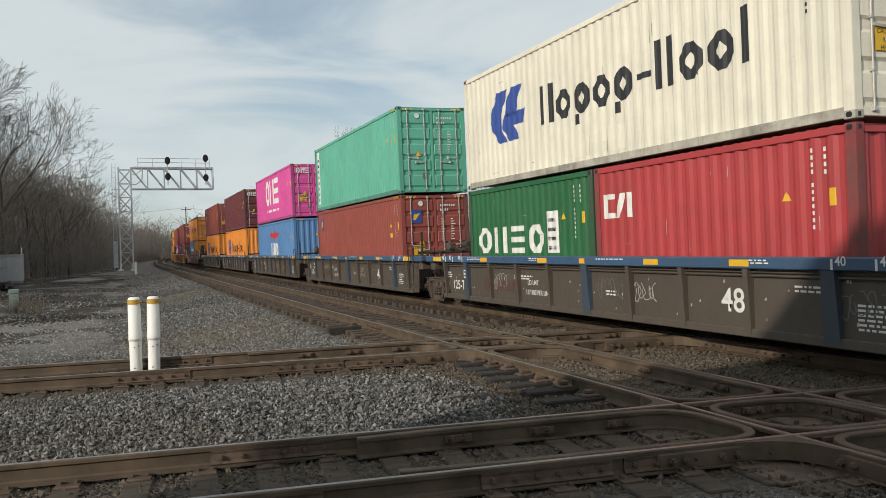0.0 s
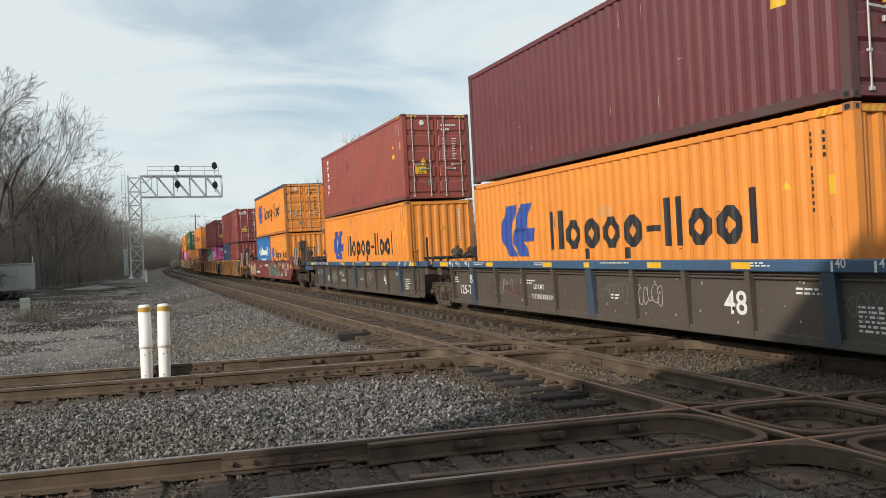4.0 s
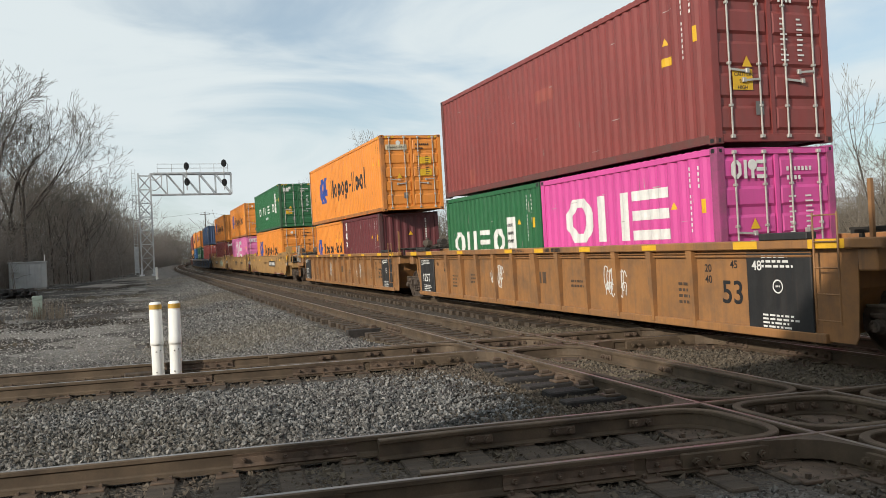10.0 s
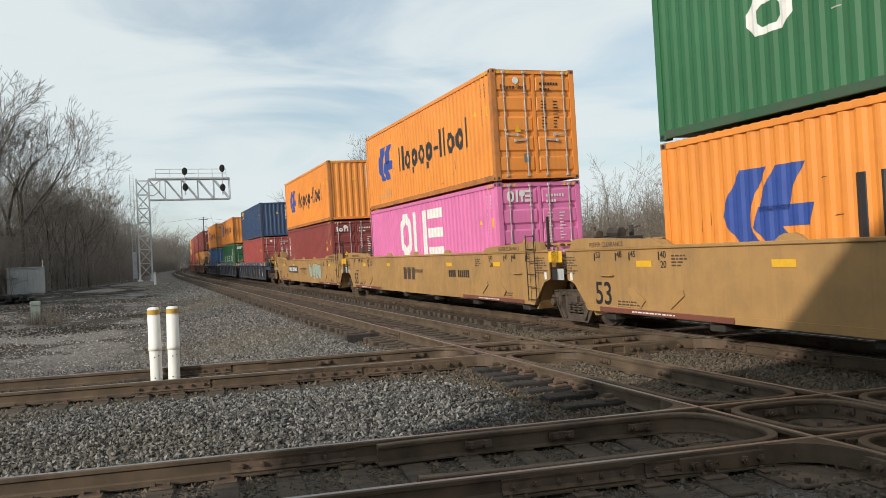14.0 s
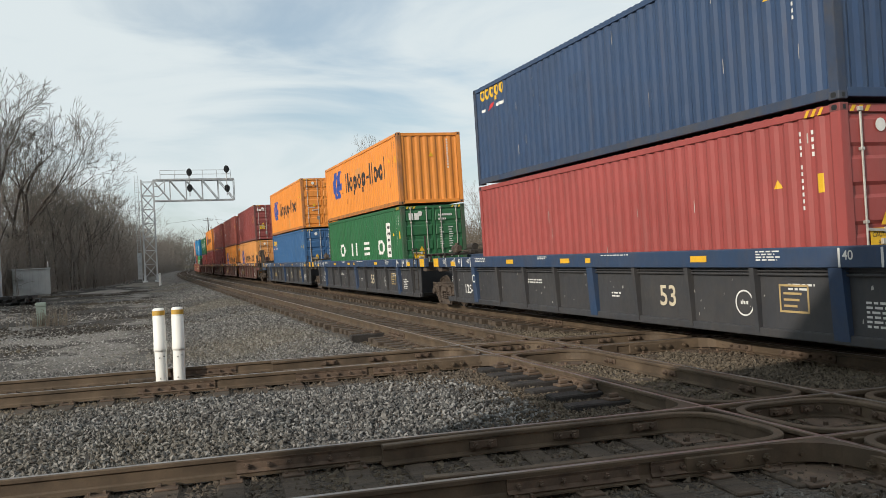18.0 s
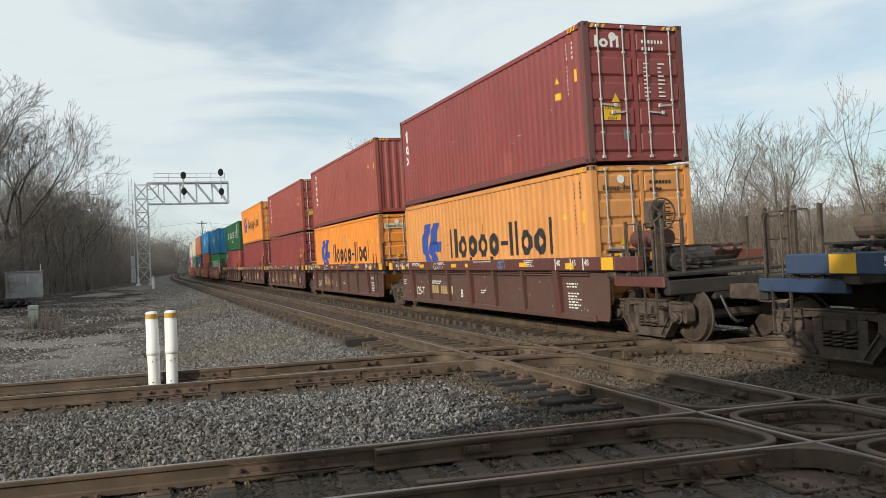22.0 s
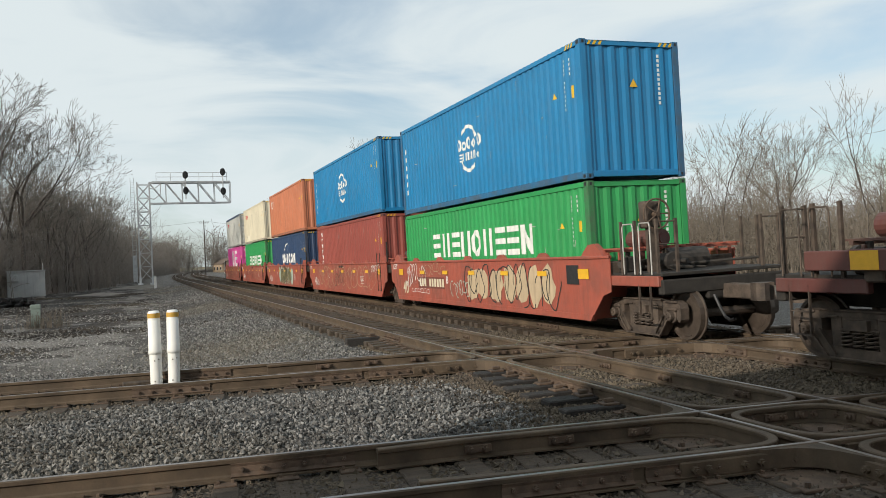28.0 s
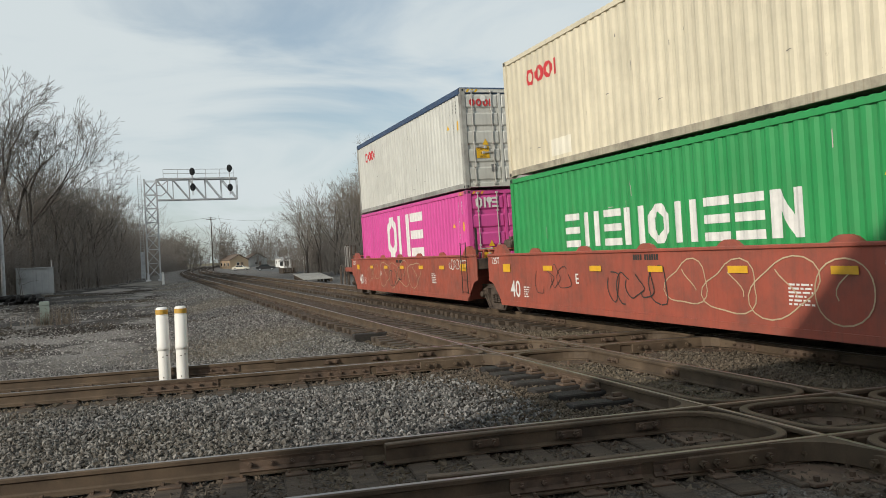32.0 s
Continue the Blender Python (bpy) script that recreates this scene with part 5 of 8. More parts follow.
def truck(parent, x, s):
    tr = part("truck", shared("bolster", bolster_mesh), M["iron"], parent, "grimy cast steel truck", pose(x, 0, 0))
    for y in (-1, 1):
        part("side_frame", shared("sideframe", sideframe_mesh), M["iron"], tr, place=pose(0, y * 1.0, 0))
        part("spring_group", shared("springs", springs_mesh), M["iron"], tr, place=pose(0, y * 1.0, 0))
        for k in (-1, 1):
            part("bearing_cap", shared("cap", cap_mesh), M["iron"], tr, place=pose(k * AXLE, 0, WHEEL_R) @ Matrix.Diagonal((1, -y, 1, 1)))
    for k in (-1, 1):
        ws = part("wheelset", shared("wheelset", wheelset_mesh), M["wheel"], tr, place=pose(k * AXLE, 0, WHEEL_R))
        WHEELS.append((ws, s + x + k * AXLE, k * AXLE))
    return tr


def letters(text, size, material, parent, place, label=""):
    """Readable stencilled characters in the built-in font."""
    key = ("text", text, size)
    if key not in CACHE:
        cu = bpy.data.curves.new("stencil", "FONT")
        cu.body, cu.size, cu.align_x = text, size, "LEFT"
        cu.offset = 0.012 * size
        ob = bpy.data.objects.new("stencil", cu)
        scene.collection.objects.link(ob)
        me = bpy.data.meshes.new_from_object(ob.evaluated_get(bpy.context.evaluated_depsgraph_get()))
        bpy.data.objects.remove(ob)
        me.materials.clear()
        me.materials.append(None)
        CACHE[key] = me
    return part("stencil", CACHE[key], material, parent, label, place)


def on_side(x, y, z):
    """A pose for flat lettering on the near side."""
    return pose(x, y, z, 90, 0, 0)


def bars_on(parent, x, y, z, rows, width, material, rng, step=0.05):
    m = Mesh()
    for r in range(rows):
        u = 0.0
        w = width * rng.uniform(0.6, 1)
        while u < w:
            d = rng.uniform(0.04, 0.14)
            m.add([(x + u, y, z - r * step), (x + min(u + d, w), y, z - r * step), (x + min(u + d, w), y, z - r * step + step * 0.5), (x + u, y, z - r * step + step * 0.5)], [(0, 1, 2, 3)])
            u += d + 0.03
    return part("stencil_bars", m, material, parent, "small stencilled lines")


def ribbon(points, width, y):
    """A flat stroke through points (x, z)."""
    m = Mesh()
    n = len(points)
    for i, (x, z) in enumerate(points):
        (x0, z0), (x1, z1) = points[max(i - 1, 0)], points[min(i + 1, n - 1)]
        d = math.hypot(x1 - x0, z1 - z0) or 1
        nx, nz = -(z1 - z0) / d * width / 2, (x1 - x0) / d * width / 2
        m.v += [(x + nx, y, z + nz), (x - nx, y, z - nz)]
    m.f = [(2 * i, 2 * i + 1, 2 * i + 3, 2 * i + 2) for i in range(n - 1)]
    return m


def scrawl(parent, x0, x1, z0, z1, y, loops, width, material, seed, label):
    """Sprayed lines: looping strokes."""
    rng = random.Random(seed)
    m = Mesh()
    for i in range(loops):
        cx = x0 + (x1 - x0) * (i + 0.5) / loops
        rx, rz = (x1 - x0) / loops * rng.uniform(0.45, 0.85), (z1 - z0) * rng.uniform(0.3, 0.5)
        cz = (z0 + z1) / 2 + rng.uniform(-0.1, 0.1) * (z1 - z0)
        a, turn = rng.uniform(0, 6.3), rng.uniform(3.2, 6.6)
        pts = []
        for k in range(15):
            t = a + turn * k / 14
            pts.append((cx + rx * math.cos(t) + 0.15 * rx * math.sin(3 * t + i), min(z1, max(z0, cz + rz * math.sin(t) + 0.2 * rz * math.cos(2 * t + i)))))
        q = ribbon(pts, width, y)
        m.add(q.v, q.f)
    return part("graffiti", m, material, parent, label)


def bubbles(parent, x0, x1, z0, z1, y, count, width, material, seed, label):
    """Sprayed outlines of fat rounded shapes side by side, each with a short stroke inside."""
    rng = random.Random(seed)
    step = (x1 - x0) / count
    for i in range(count):
        m = Mesh()
        cx, cz = x0 + step * (i + 0.5), (z0 + z1) / 2 + rng.uniform(-0.04, 0.04)
        rx, rz = step * rng.uniform(0.55, 0.72), (z1 - z0) / 2 * rng.uniform(0.78, 1.0)
        a, b, k = rng.uniform(0, 6.3), rng.uniform(0, 6.3), rng.choice((2, 3, 3))
        pts = []
        for j in range(25):
            t = 2 * math.pi * j / 24
            r = 0.86 + 0.14 * math.sin(k * t + a) + 0.06 * math.sin(2 * t + b)
            pts.append((cx + rx * r * math.cos(t) + 0.1 * rz * math.sin(t), cz + rz * r * math.sin(t)))
        for line in (pts, [(cx + rx * (0.1 + 0.3 * math.cos(b + j * 0.5)), cz + rz * (-0.25 + 0.16 * j)) for j in range(6)]):
            q = ribbon(line, width, y - 0.0007 * i)
            m.add(q.v, q.f)
        part("graffiti", m, material, parent, label)


def blobs(parent, x0, x1, z0, z1, y, count, material, seed, label):
    """Sprayed fat shapes, filled."""
    rng = random.Random(seed)
    m = Mesh()
    for i in range(count):
        cx = x0 + (x1 - x0) * (i + 0.5) / count
        rx = (x1 - x0) / count * 0.56
        lean = rng.uniform(-0.2, 0.2)
        pts = []
        for k in range(14):
            t = 2 * math.pi * k / 14
            r = rng.uniform(0.72, 1.05)
            zz = (z0 + z1) / 2 + (z1 - z0) / 2 * r * math.sin(t)
            pts.append((cx + rx * r * math.cos(t) + lean * (zz - z0), zz))
        m.add([(u, y - 0.0006 * i, w) for u, w in pts], [tuple(range(14))])
    return part("graffiti", m, material, parent, label)


def handwheel_mesh():
    m = Mesh()
    n = 20
    for i in range(n):
        a, b = 2 * math.pi * i / n, 2 * math.pi * (i + 1) / n
        m.tube((0, 0.28 * math.cos(a), 0.28 * math.sin(a)), (0, 0.28 * math.cos(b), 0.28 * math.sin(b)), 0.018, 6, caps=False)
    for i in range(5):
        a = 2 * math.pi * i / 5
        m.tube((0.03, 0, 0), (0, 0.28 * math.cos(a), 0.28 * math.sin(a)), 0.014, 6, caps=False)
    m.tube((-0.12, 0, 0), (0.05, 0, 0), 0.045, 10)
    return m


def ladder_mesh(z0, z1):
    m = Mesh()
    for x in (-0.2, 0.2):
        m.tube((x, 0, z0), (x, 0, z1), 0.014, 6)
    n = max(2, int((z1 - z0) / 0.3))
    for i in range(n + 1):
        z = z0 + 0.04 + (z1 - z0 - 0.08) * i / n
        m.tube((-0.2, 0, z), (0.2, 0, z), 0.011, 6)
    return m


def rail_post_mesh(h):
    m = Mesh().beam((0, 0, 0), (0, 0, h), 0.05, 0.05)
    return m


def coupler_mesh():
    m = Mesh().cbox(-0.9, 0.0, -0.12, 0.12, 0.72, 0.98, 0.02)
    m.prism([(0.0, -0.13), (0.22, -0.2), (0.36, -0.14), (0.34, -0.02), (0.2, 0.03), (0.26, 0.16), (0.12, 0.2), (0.0, 0.13)], "z", 0.70, 1.0)
    return m


def grab_iron_mesh():
    """A bent pipe handhold standing on the deck's edge."""
    m = Mesh()
    pts = [(-0.17, 0, 0), (-0.17, 0, 0.86), (-0.14, 0, 0.92), (0.14, 0, 0.92), (0.17, 0, 0.86), (0.17, 0, 0)]
    for p, q in zip(pts, pts[1:]):
        m.tube(p, q, 0.014, 6)
    return m


def stirrup_mesh():
    """A bent flat bar that hangs below the sill as a step."""
    return Mesh().beam((-0.17, 0, 1.1), (-0.17, 0, 0.42), 0.04, 0.016).beam((0.17, 0, 1.1), (0.17, 0, 0.42), 0.04, 0.016).beam((-0.19, 0, 0.42), (0.19, 0, 0.42), 0.05, 0.02).beam((-0.17, 0, 0.74), (0.17, 0, 0.74), 0.04, 0.016)


def deck_tank_mesh():
    """A small air tank with domed ends on two saddles."""
    m = Mesh().lathe([(0.0, -0.6), (0.1, -0.59), (0.17, -0.55), (0.195, -0.48), (0.195, 0.48), (0.17, 0.55), (0.1, 0.59), (0.0, 0.6)], 18, "x")
    for x in (-0.35, 0.35):
        m.cbox(x - 0.03, x + 0.03, -0.17, 0.17, -0.28, -0.1, 0.008)
    return m


def control_valve_mesh():
    """A brake control valve: a body with two round covers and pipes."""
    m = Mesh().cbox(-0.12, 0.12, -0.1, 0.1, 0, 0.22, 0.02)
    m.tube((-0.26, 0, 0.13), (-0.12, 0, 0.13), 0.1, 12).tube((0.12, 0, 0.13), (0.24, 0, 0.13), 0.09, 12)
    m.tube((0, 0, 0.2), (0, 0, 0.3), 0.06, 10)
    m.tube((0.2, 0.05, 0.05), (0.7, 0.1, 0.02), 0.018, 6).tube((-0.2, 0.05, 0.05), (-0.6, 0.2, 0.02), 0.018, 6)
    return m


def hose_mesh():
    m = Mesh()
    pts = [(0, 0, 0.8), (0.1, 0.02, 0.6), (0.22, 0.03, 0.42), (0.36, 0.02, 0.36), (0.5, 0.0, 0.4)]
    for p, q in zip(pts, pts[1:]):
        m.tube(p, q, 0.03, 7, caps=False)
    return m


SETS = {
    # lower edge, upper edge, height of the chord, well length, spacing, ribbed, body paint, chord paint, size mark, weight mark
    "A": dict(ends=(-0.45, 0.42), lo=0.28, hi=1.42, chord=0.17, well=14.75, gap=18.0, ribs=True, body="charcoal", top="well_blue", size="48", load="125-T", ink="ink_white"),
    "B": dict(ends=(0, 0), lo=0.40, hi=1.52, chord=0.0, well=16.3, gap=19.2, ribs=False, body="oxide", top="oxide", size="53", load="", ink="ink_white"),
    "C": dict(ends=(0.0, 0.42), lo=0.24, hi=1.61, chord=0.13, well=16.3, gap=19.3, ribs=True, body="mustard", top="mustard", size="53", load="125T", ink="ink_black"),
    "D": dict(ends=(0, 0), lo=0.43, hi=1.66, chord=0.0, well=16.3, gap=19.2, ribs=False, body="tan", top="tan", size="53", load="125 T", ink="ink_black"),
    "E": dict(ends=(-0.42, 0.02), lo=0.28, hi=1.54, chord=0.28, well=16.3, gap=19.15, ribs=True, body="slate_blue", top="deep_blue", size="53", load="125-T", ink="ink_white"),
    "F": dict(ends=(-0.3, 0.42), lo=0.30, hi=1.57, chord=0.27, well=12.3, gap=15.2, ribs=True, body="grime", top="brown", size="40", load="125-T", ink="ink_white"),
    "G": dict(ends=(0, 0), lo=0.30, hi=1.58, chord=0.0, well=12.3, gap=15.2, ribs=False, body="salmon", top="salmon", size="40", load="125T", ink="ink_white"),
}
WELL_LABELS = {
    "A": "dark grimy ribbed steel well car with a blue top chord", "B": "oxide red smooth-sided well car with sprayed graffiti",
    "C": "rusty mustard yellow well car with slanted side ribs", "D": "tan yellow smooth-sided well car with black stencils",
    "E": "dark slate well car with a deep blue top chord", "F": "brown ribbed well car with white stencils",
    "G": "faded salmon red well car covered in graffiti outlines"}


def side_panel_mesh(p, side):
    """One long side of the well: a deep plate; smooth ones are drawn up at both ends over the trucks."""
    a, lo, hi = p["well"] / 2 + 0.25, p["lo"], p["hi"]
    b = p["gap"] / 2 - 0.42
    m = Mesh()
    if p["ribs"]:
        y = side * 1.40
        q = hi - p["chord"]
        u, w = p["ends"]
        m.prism([(-a - u, lo), (a + w - 0.05, lo), (a + w, lo + 0.1), (a + w + 0.06, q), (-a - u - 0.04, q)], "y", y - 0.012, y + 0.012)
        return m
    y = side * 1.475
    mid = lo + 0.5
    m.prism([(-a, lo), (a, lo), (a + 0.5, mid), (b, mid + 0.08), (b, hi), (-b, hi), (-b, mid + 0.08), (-a - 0.5, mid)], "y", y - 0.012, y + 0.012)
    m.prism([(-a, lo - 0.02), (a, lo - 0.02), (a + 0.1, lo + 0.1), (-a - 0.1, lo + 0.1)], "y", y - 0.03, y + 0.03)
    m.cbox(-b, b, y - 0.045, y + 0.045, hi - 0.06, hi, 0.012)
    return m


def rib_mesh(p, wide):
    lo, hi = p["lo"] + 0.02, p["hi"] - p["chord"]
    w, t = (0.13, 0.11) if wide else (0.032, 0.075) if p["size"] == "53" and p["chord"] < 0.2 else (0.04, 0.05)
    y = -1.412
    return Mesh().add([(-w, y, lo), (w, y, lo), (t, y, hi), (-t, y, hi), (-w, y - 0.07, lo), (w, y - 0.07, lo), (t, y - 0.125, hi), (-t, y - 0.125, hi)],
                      [(4, 5, 6, 7), (0, 4, 7, 3), (1, 2, 6, 5), (3, 7, 6, 2), (0, 1, 5, 4)])


def well_car(k, letter, mid, first, last):
    """One unit of a car, centre at mid metres along the train at 0 s."""
    p = SETS[letter]
    rng = random.Random(k * 7 + 1)
    body, top, ink = W[p["body"]], W[p["top"]], M[p["ink"]]
    ob = thing("well_car", WELL_LABELS[letter], "well car", "cars of the freight train")
    lo, hi, ch, half, a = p["lo"], p["hi"], p["chord"], p["gap"] / 2, p["well"] / 2
    b = half - 0.3
    face = -1.4125 if p["ribs"] else -1.488
    for side in (-1, 1):
        part("side_panel", shared(("side_panel", letter, side), lambda: side_panel_mesh(p, side)), body, ob)
        part("bottom_chord", shared(("bottom_chord", letter), lambda: Mesh().cbox(-a - 0.2, a + 0.2, -0.07, 0.07, lo - 0.03, lo + 0.1, 0.012)), body, ob, place=pose(0, side * 1.40, 0))
        if ch:
            part("top_chord", shared(("top_chord", letter), lambda: Mesh().cbox(-b, b, -0.075, 0.075, hi - ch, hi, 0.015)), top, ob, place=pose(0, side * 1.475, 0))
    if p["ribs"]:
        step = {"A": 5.85 / 4, "E": 6.15 / 4, "F": 4.9 / 3, "C": 1.13}[letter]
        n = int((a + 0.1) / step)
        for i in range(-n, n + 1):
            x = i * step
            wide = i == 0 or (letter in "AE" and abs(i) == 4) or (letter == "F" and abs(i) == 3)
            if letter == "C" and abs(x) > 6.2:
                continue
            part("rib", shared(("rib", letter, wide), lambda: rib_mesh(p, wide)), W["rib_blue"] if wide and letter == "A" else top if wide and letter in "EF" else body, ob, place=pose(x, 0, 0))
        part("stiffener", shared(("stiffener", letter), lambda: Mesh().tube((-a, -1.45, hi - ch - 0.1), (a, -1.45, hi - ch - 0.1), 0.018, 6).tube((-a, -1.45, hi - ch - 0.05), (a, -1.45, hi - ch - 0.05), 0.012, 6)), body, ob)
    else:
        for x in (-a * 0.72, -a * 0.36, 0, a * 0.36, a * 0.72):  # upstanding guides for the boxes
            part("container_guide", shared("guide", lambda: Mesh().prism([(-0.28, 0), (0.28, 0), (0.18, 0.07), (0.08, 0.1), (-0.08, 0.1), (-0.18, 0.07)], "y", -0.03, 0.03)), body, ob, place=pose(x, -1.46, hi))
    for x in [-a + 0.4 + i * (2 * a - 0.8) / 5 for i in range(6)]:
        part("crossbeam", shared("crossbeam", lambda: Mesh().cbox(-0.18, 0.18, -1.4, 1.4, 0.25, 0.36, 0.015)), M["dark"], ob, place=pose(x, 0, 0))
    for e in (-1, 1):  # the ends over the trucks
        turn = Matrix.Diagonal((e, 1, 1, 1))
        part("bulkhead", shared(("bulkhead", letter), lambda: Mesh().prism([(a + 0.12, 0.3), (a + 0.18, 0.3), (a + 0.6, 0.95), (a + 0.6, hi - 0.25), (a + 0.52, hi - 0.25), (a + 0.52, 0.98)] if letter in "BCDG" else
             [(a - 0.5, 0.3), (a - 0.44, 0.3), (a - 0.42, hi - 0.3), (a - 0.48, hi - 0.3)], "y", -1.38, 1.38)), body, ob, place=turn)
        part("center_sill", shared(("center_sill", letter), lambda: Mesh().cbox(a + 0.5, half + 0.15, -0.38, 0.38, 0.78, 1.12, 0.03)), M["dark"], ob, place=turn)
        part("end_beam", shared(("end_beam", letter), lambda: Mesh().cbox(half - 0.75, half - 0.45, -1.46, 1.46, hi - 0.42, hi - 0.12, 0.02)), body if letter in "CD" else M["iron"], ob, place=turn)
        grate = part("walkway", shared(("walkway", letter), lambda: walkway_mesh(a, half, hi)), M["dark"] if letter in "ACE" else body, ob, place=turn)
        if letter == "D":
            part("end_lip", shared("end_lip", lambda: Mesh().prism([(5.7, hi - 0.02), (8.95, hi - 0.02), (8.85, hi + 0.17), (8.5, hi + 0.2), (6.3, hi + 0.12), (6.1, hi + 0.12)], "y", -1.53, -1.40)), body, ob, place=turn)
        elif letter in "BG":
            part("lock_guide", shared(("lock_guide", letter), lambda: Mesh().prism([(a - 0.1, hi - 0.02), (a + 0.75, hi - 0.02), (a + 0.6, hi + 0.13), (a + 0.42, hi + 0.24), (a + 0.2, hi + 0.22), (a, hi + 0.08)], "y", -1.45, -1.33)), body, ob, place=turn)
    ends = [-half] + ([half] if first else [])
    for x in ends:
        truck(ob, x, mid)
    for yes, e in ((first, 1), (last, -1)):
        if not yes:
            continue
        turn = Matrix.Diagonal((e, 1, 1, 1))
        x0 = half
        part("end_sill", shared(("end_sill", letter), lambda: Mesh().cbox(x0 - 0.5, x0 + 1.1, -0.45, 0.45, 0.72, 1.1, 0.03).cbox(x0 + 0.95, x0 + 1.12, -1.4, 1.4, 0.86, 1.12, 0.02)), body if letter in "CD" else M["dark"], ob, place=turn)
        part("platform", shared(("platform", letter), lambda: Mesh().cbox(x0 - 0.6, x0 + 1.1, -1.4, 1.4, 1.18, 1.24, 0.01)), M["dark"], ob, place=turn)
        if ch:
            for side in (-1, 1):
                part("chord_extension", shared(("chord_extension", letter), lambda: Mesh().cbox(half - 0.32, half + 0.42, -0.07, 0.07, hi - ch, hi - 0.01, 0.015)), top, ob, place=pose(0, side * 1.472, 0) @ turn)
        part("coupler", shared("coupler", coupler_mesh), M["iron"], ob, place=turn @ pose(x0 + 1.8, 0, 0))
        part("air_hose", shared("hose", hose_mesh), M["black"], ob, place=turn @ pose(x0 + 1.2, -0.4, 0))
        dull = body if letter in "DC" else M["iron"]
        for x, y in ((0.95, -1.36), (0.95, -0.95), (0.95, 0.95), (0.95, 1.36), (-0.1, -1.4), (0.35, -1.4), (-0.1, 1.4), (0.35, 1.4)):
            part("rail_post", shared(("rail_post", 1.05), lambda: rail_post_mesh(1.0)), dull, ob, place=turn @ pose(x0 + x, y, 1.2))
        pale = M["bar"] if letter in "GCB" else dull
        for x in (0.2, 0.72):
            part("grab_iron", shared("grab_iron", grab_iron_mesh), pale, ob, place=turn @ pose(x0 + x, -1.46, 1.22))
        part("stirrup", shared("stirrup", stirrup_mesh), dull, ob, place=turn @ pose(x0 + 0.62, -1.44, 0.0))
        part("side_sill", shared(("side_sill", letter), lambda: Mesh().cbox(x0 - 0.5, x0 + 1.05, -1.46, -1.34, 1.0, 1.19, 0.015)), top, ob, place=turn)
        for y in (-1.2, 1.2) if letter == "D" else ():  # upright box brackets on the deck
            part("deck_bracket", shared("deck_bracket", lambda: Mesh().box(-0.22, -0.14, -0.14, 0.14, 0, 0.42).box(0.14, 0.22, -0.14, 0.14, 0, 0.42).box(-0.22, 0.22, -0.14, 0.14, 0.42, 0.5)), dull, ob, place=turn @ pose(half - 1.25, y, hi + 0.02))
        part("brake_pipe", shared(("brake_pipe", letter), lambda: Mesh().tube((a + 0.6, -0.6, 1.34), (x0 + 1.1, -0.75, 1.32), 0.025, 6).tube((a + 0.6, -0.35, 1.36), (x0 + 0.9, -0.3, 1.3), 0.02, 6).tube((x0 - 0.5, -1.1, 1.3), (x0 + 0.9, 0.9, 1.4), 0.03, 6)), M["dark"], ob, place=turn)
        part("brake_cylinder", shared("brake_cylinder", lambda: Mesh().tube((-0.28, 0, 0), (0.12, 0, 0), 0.15, 14).tube((0.12, 0, 0), (0.2, 0, 0), 0.18, 14).tube((0.2, 0, 0), (0.6, 0, 0), 0.04, 8)), M["gear"], ob, place=turn @ pose(x0 + 0.2, -0.6, 1.42))
        part("valve_block", shared("valve_block", lambda: Mesh().cbox(-0.16, 0.16, -0.12, 0.12, 0, 0.3, 0.02).cbox(-0.08, 0.08, -0.2, 0.2, 0.08, 0.2, 0.02).tube((0, 0, 0.3), (0, 0, 0.42), 0.05, 8)), M["gear"], ob, place=turn @ pose(x0 - 0.3, -1.15, 1.24))
        part("end_rail", shared("end_handrail", lambda: Mesh().tube((0, -1.36, 0), (0, -0.95, 0), 0.016, 6).tube((0, -1.36, -0.4), (0, -0.95, -0.4), 0.014, 6).tube((0, 0.95, 0), (0, 1.36, 0), 0.016, 6)), dull, ob, place=turn @ pose(x0 + 0.95, 0, 2.15))
        if e > 0 and letter not in "DE":
            stand = part("brake_stand", shared("brake_stand", lambda: Mesh().cbox(-0.06, 0.06, -0.09, 0.09, 1.2, 2.3, 0.01).cbox(-0.12, 0.1, -0.18, 0.18, 2.05, 2.55, 0.03).tube((0.0, 0.1, 1.2), (0.0, 0.1, 2.1), 0.03, 6)), M["iron"], ob, place=pose(x0 + 0.35, -1.05, 0))
            part("brake_wheel", shared("handwheel", handwheel_mesh), M["plate"], stand, "rusty spoked brake wheel", pose(0.2, 0, 2.3))
        part("air_reservoir", shared("reservoir", lambda: Mesh().tube((0, -0.45, 0), (0, 0.45, 0), 0.2, 16)), M["gear"], ob, place=turn @ pose(x0 - 0.1, 0, 1.46))
        part("air_tank", shared("air_tank", lambda: Mesh().tube((-0.5, 0, 0), (0.5, 0, 0), 0.17, 16).tube((-0.54, 0, 0), (-0.5, 0, 0), 0.1, 12).tube((0.5, 0, 0), (0.54, 0, 0), 0.1, 12).box(-0.3, -0.24, -0.1, 0.1, -0.6, -0.12).box(0.24, 0.3, -0.1, 0.1, -0.6, -0.12)), W["brown"] if letter in "GBF" else M["iron"], ob, place=turn @ pose(half - 0.5, -0.55, 1.86))
    if not first:
        part("side_ladder", shared(("ladder", letter), lambda: ladder_mesh(0.5, hi + 0.35)), M["dark"] if letter != "C" else body, ob, place=pose(half - 1.12, -1.585, 0))
        part("corner_post", shared("tall_corner_post", lambda: rail_post_mesh(0.75)), M["dark"] if letter != "C" else body, ob, place=pose(half - 0.55, -1.4, hi - 0.02))
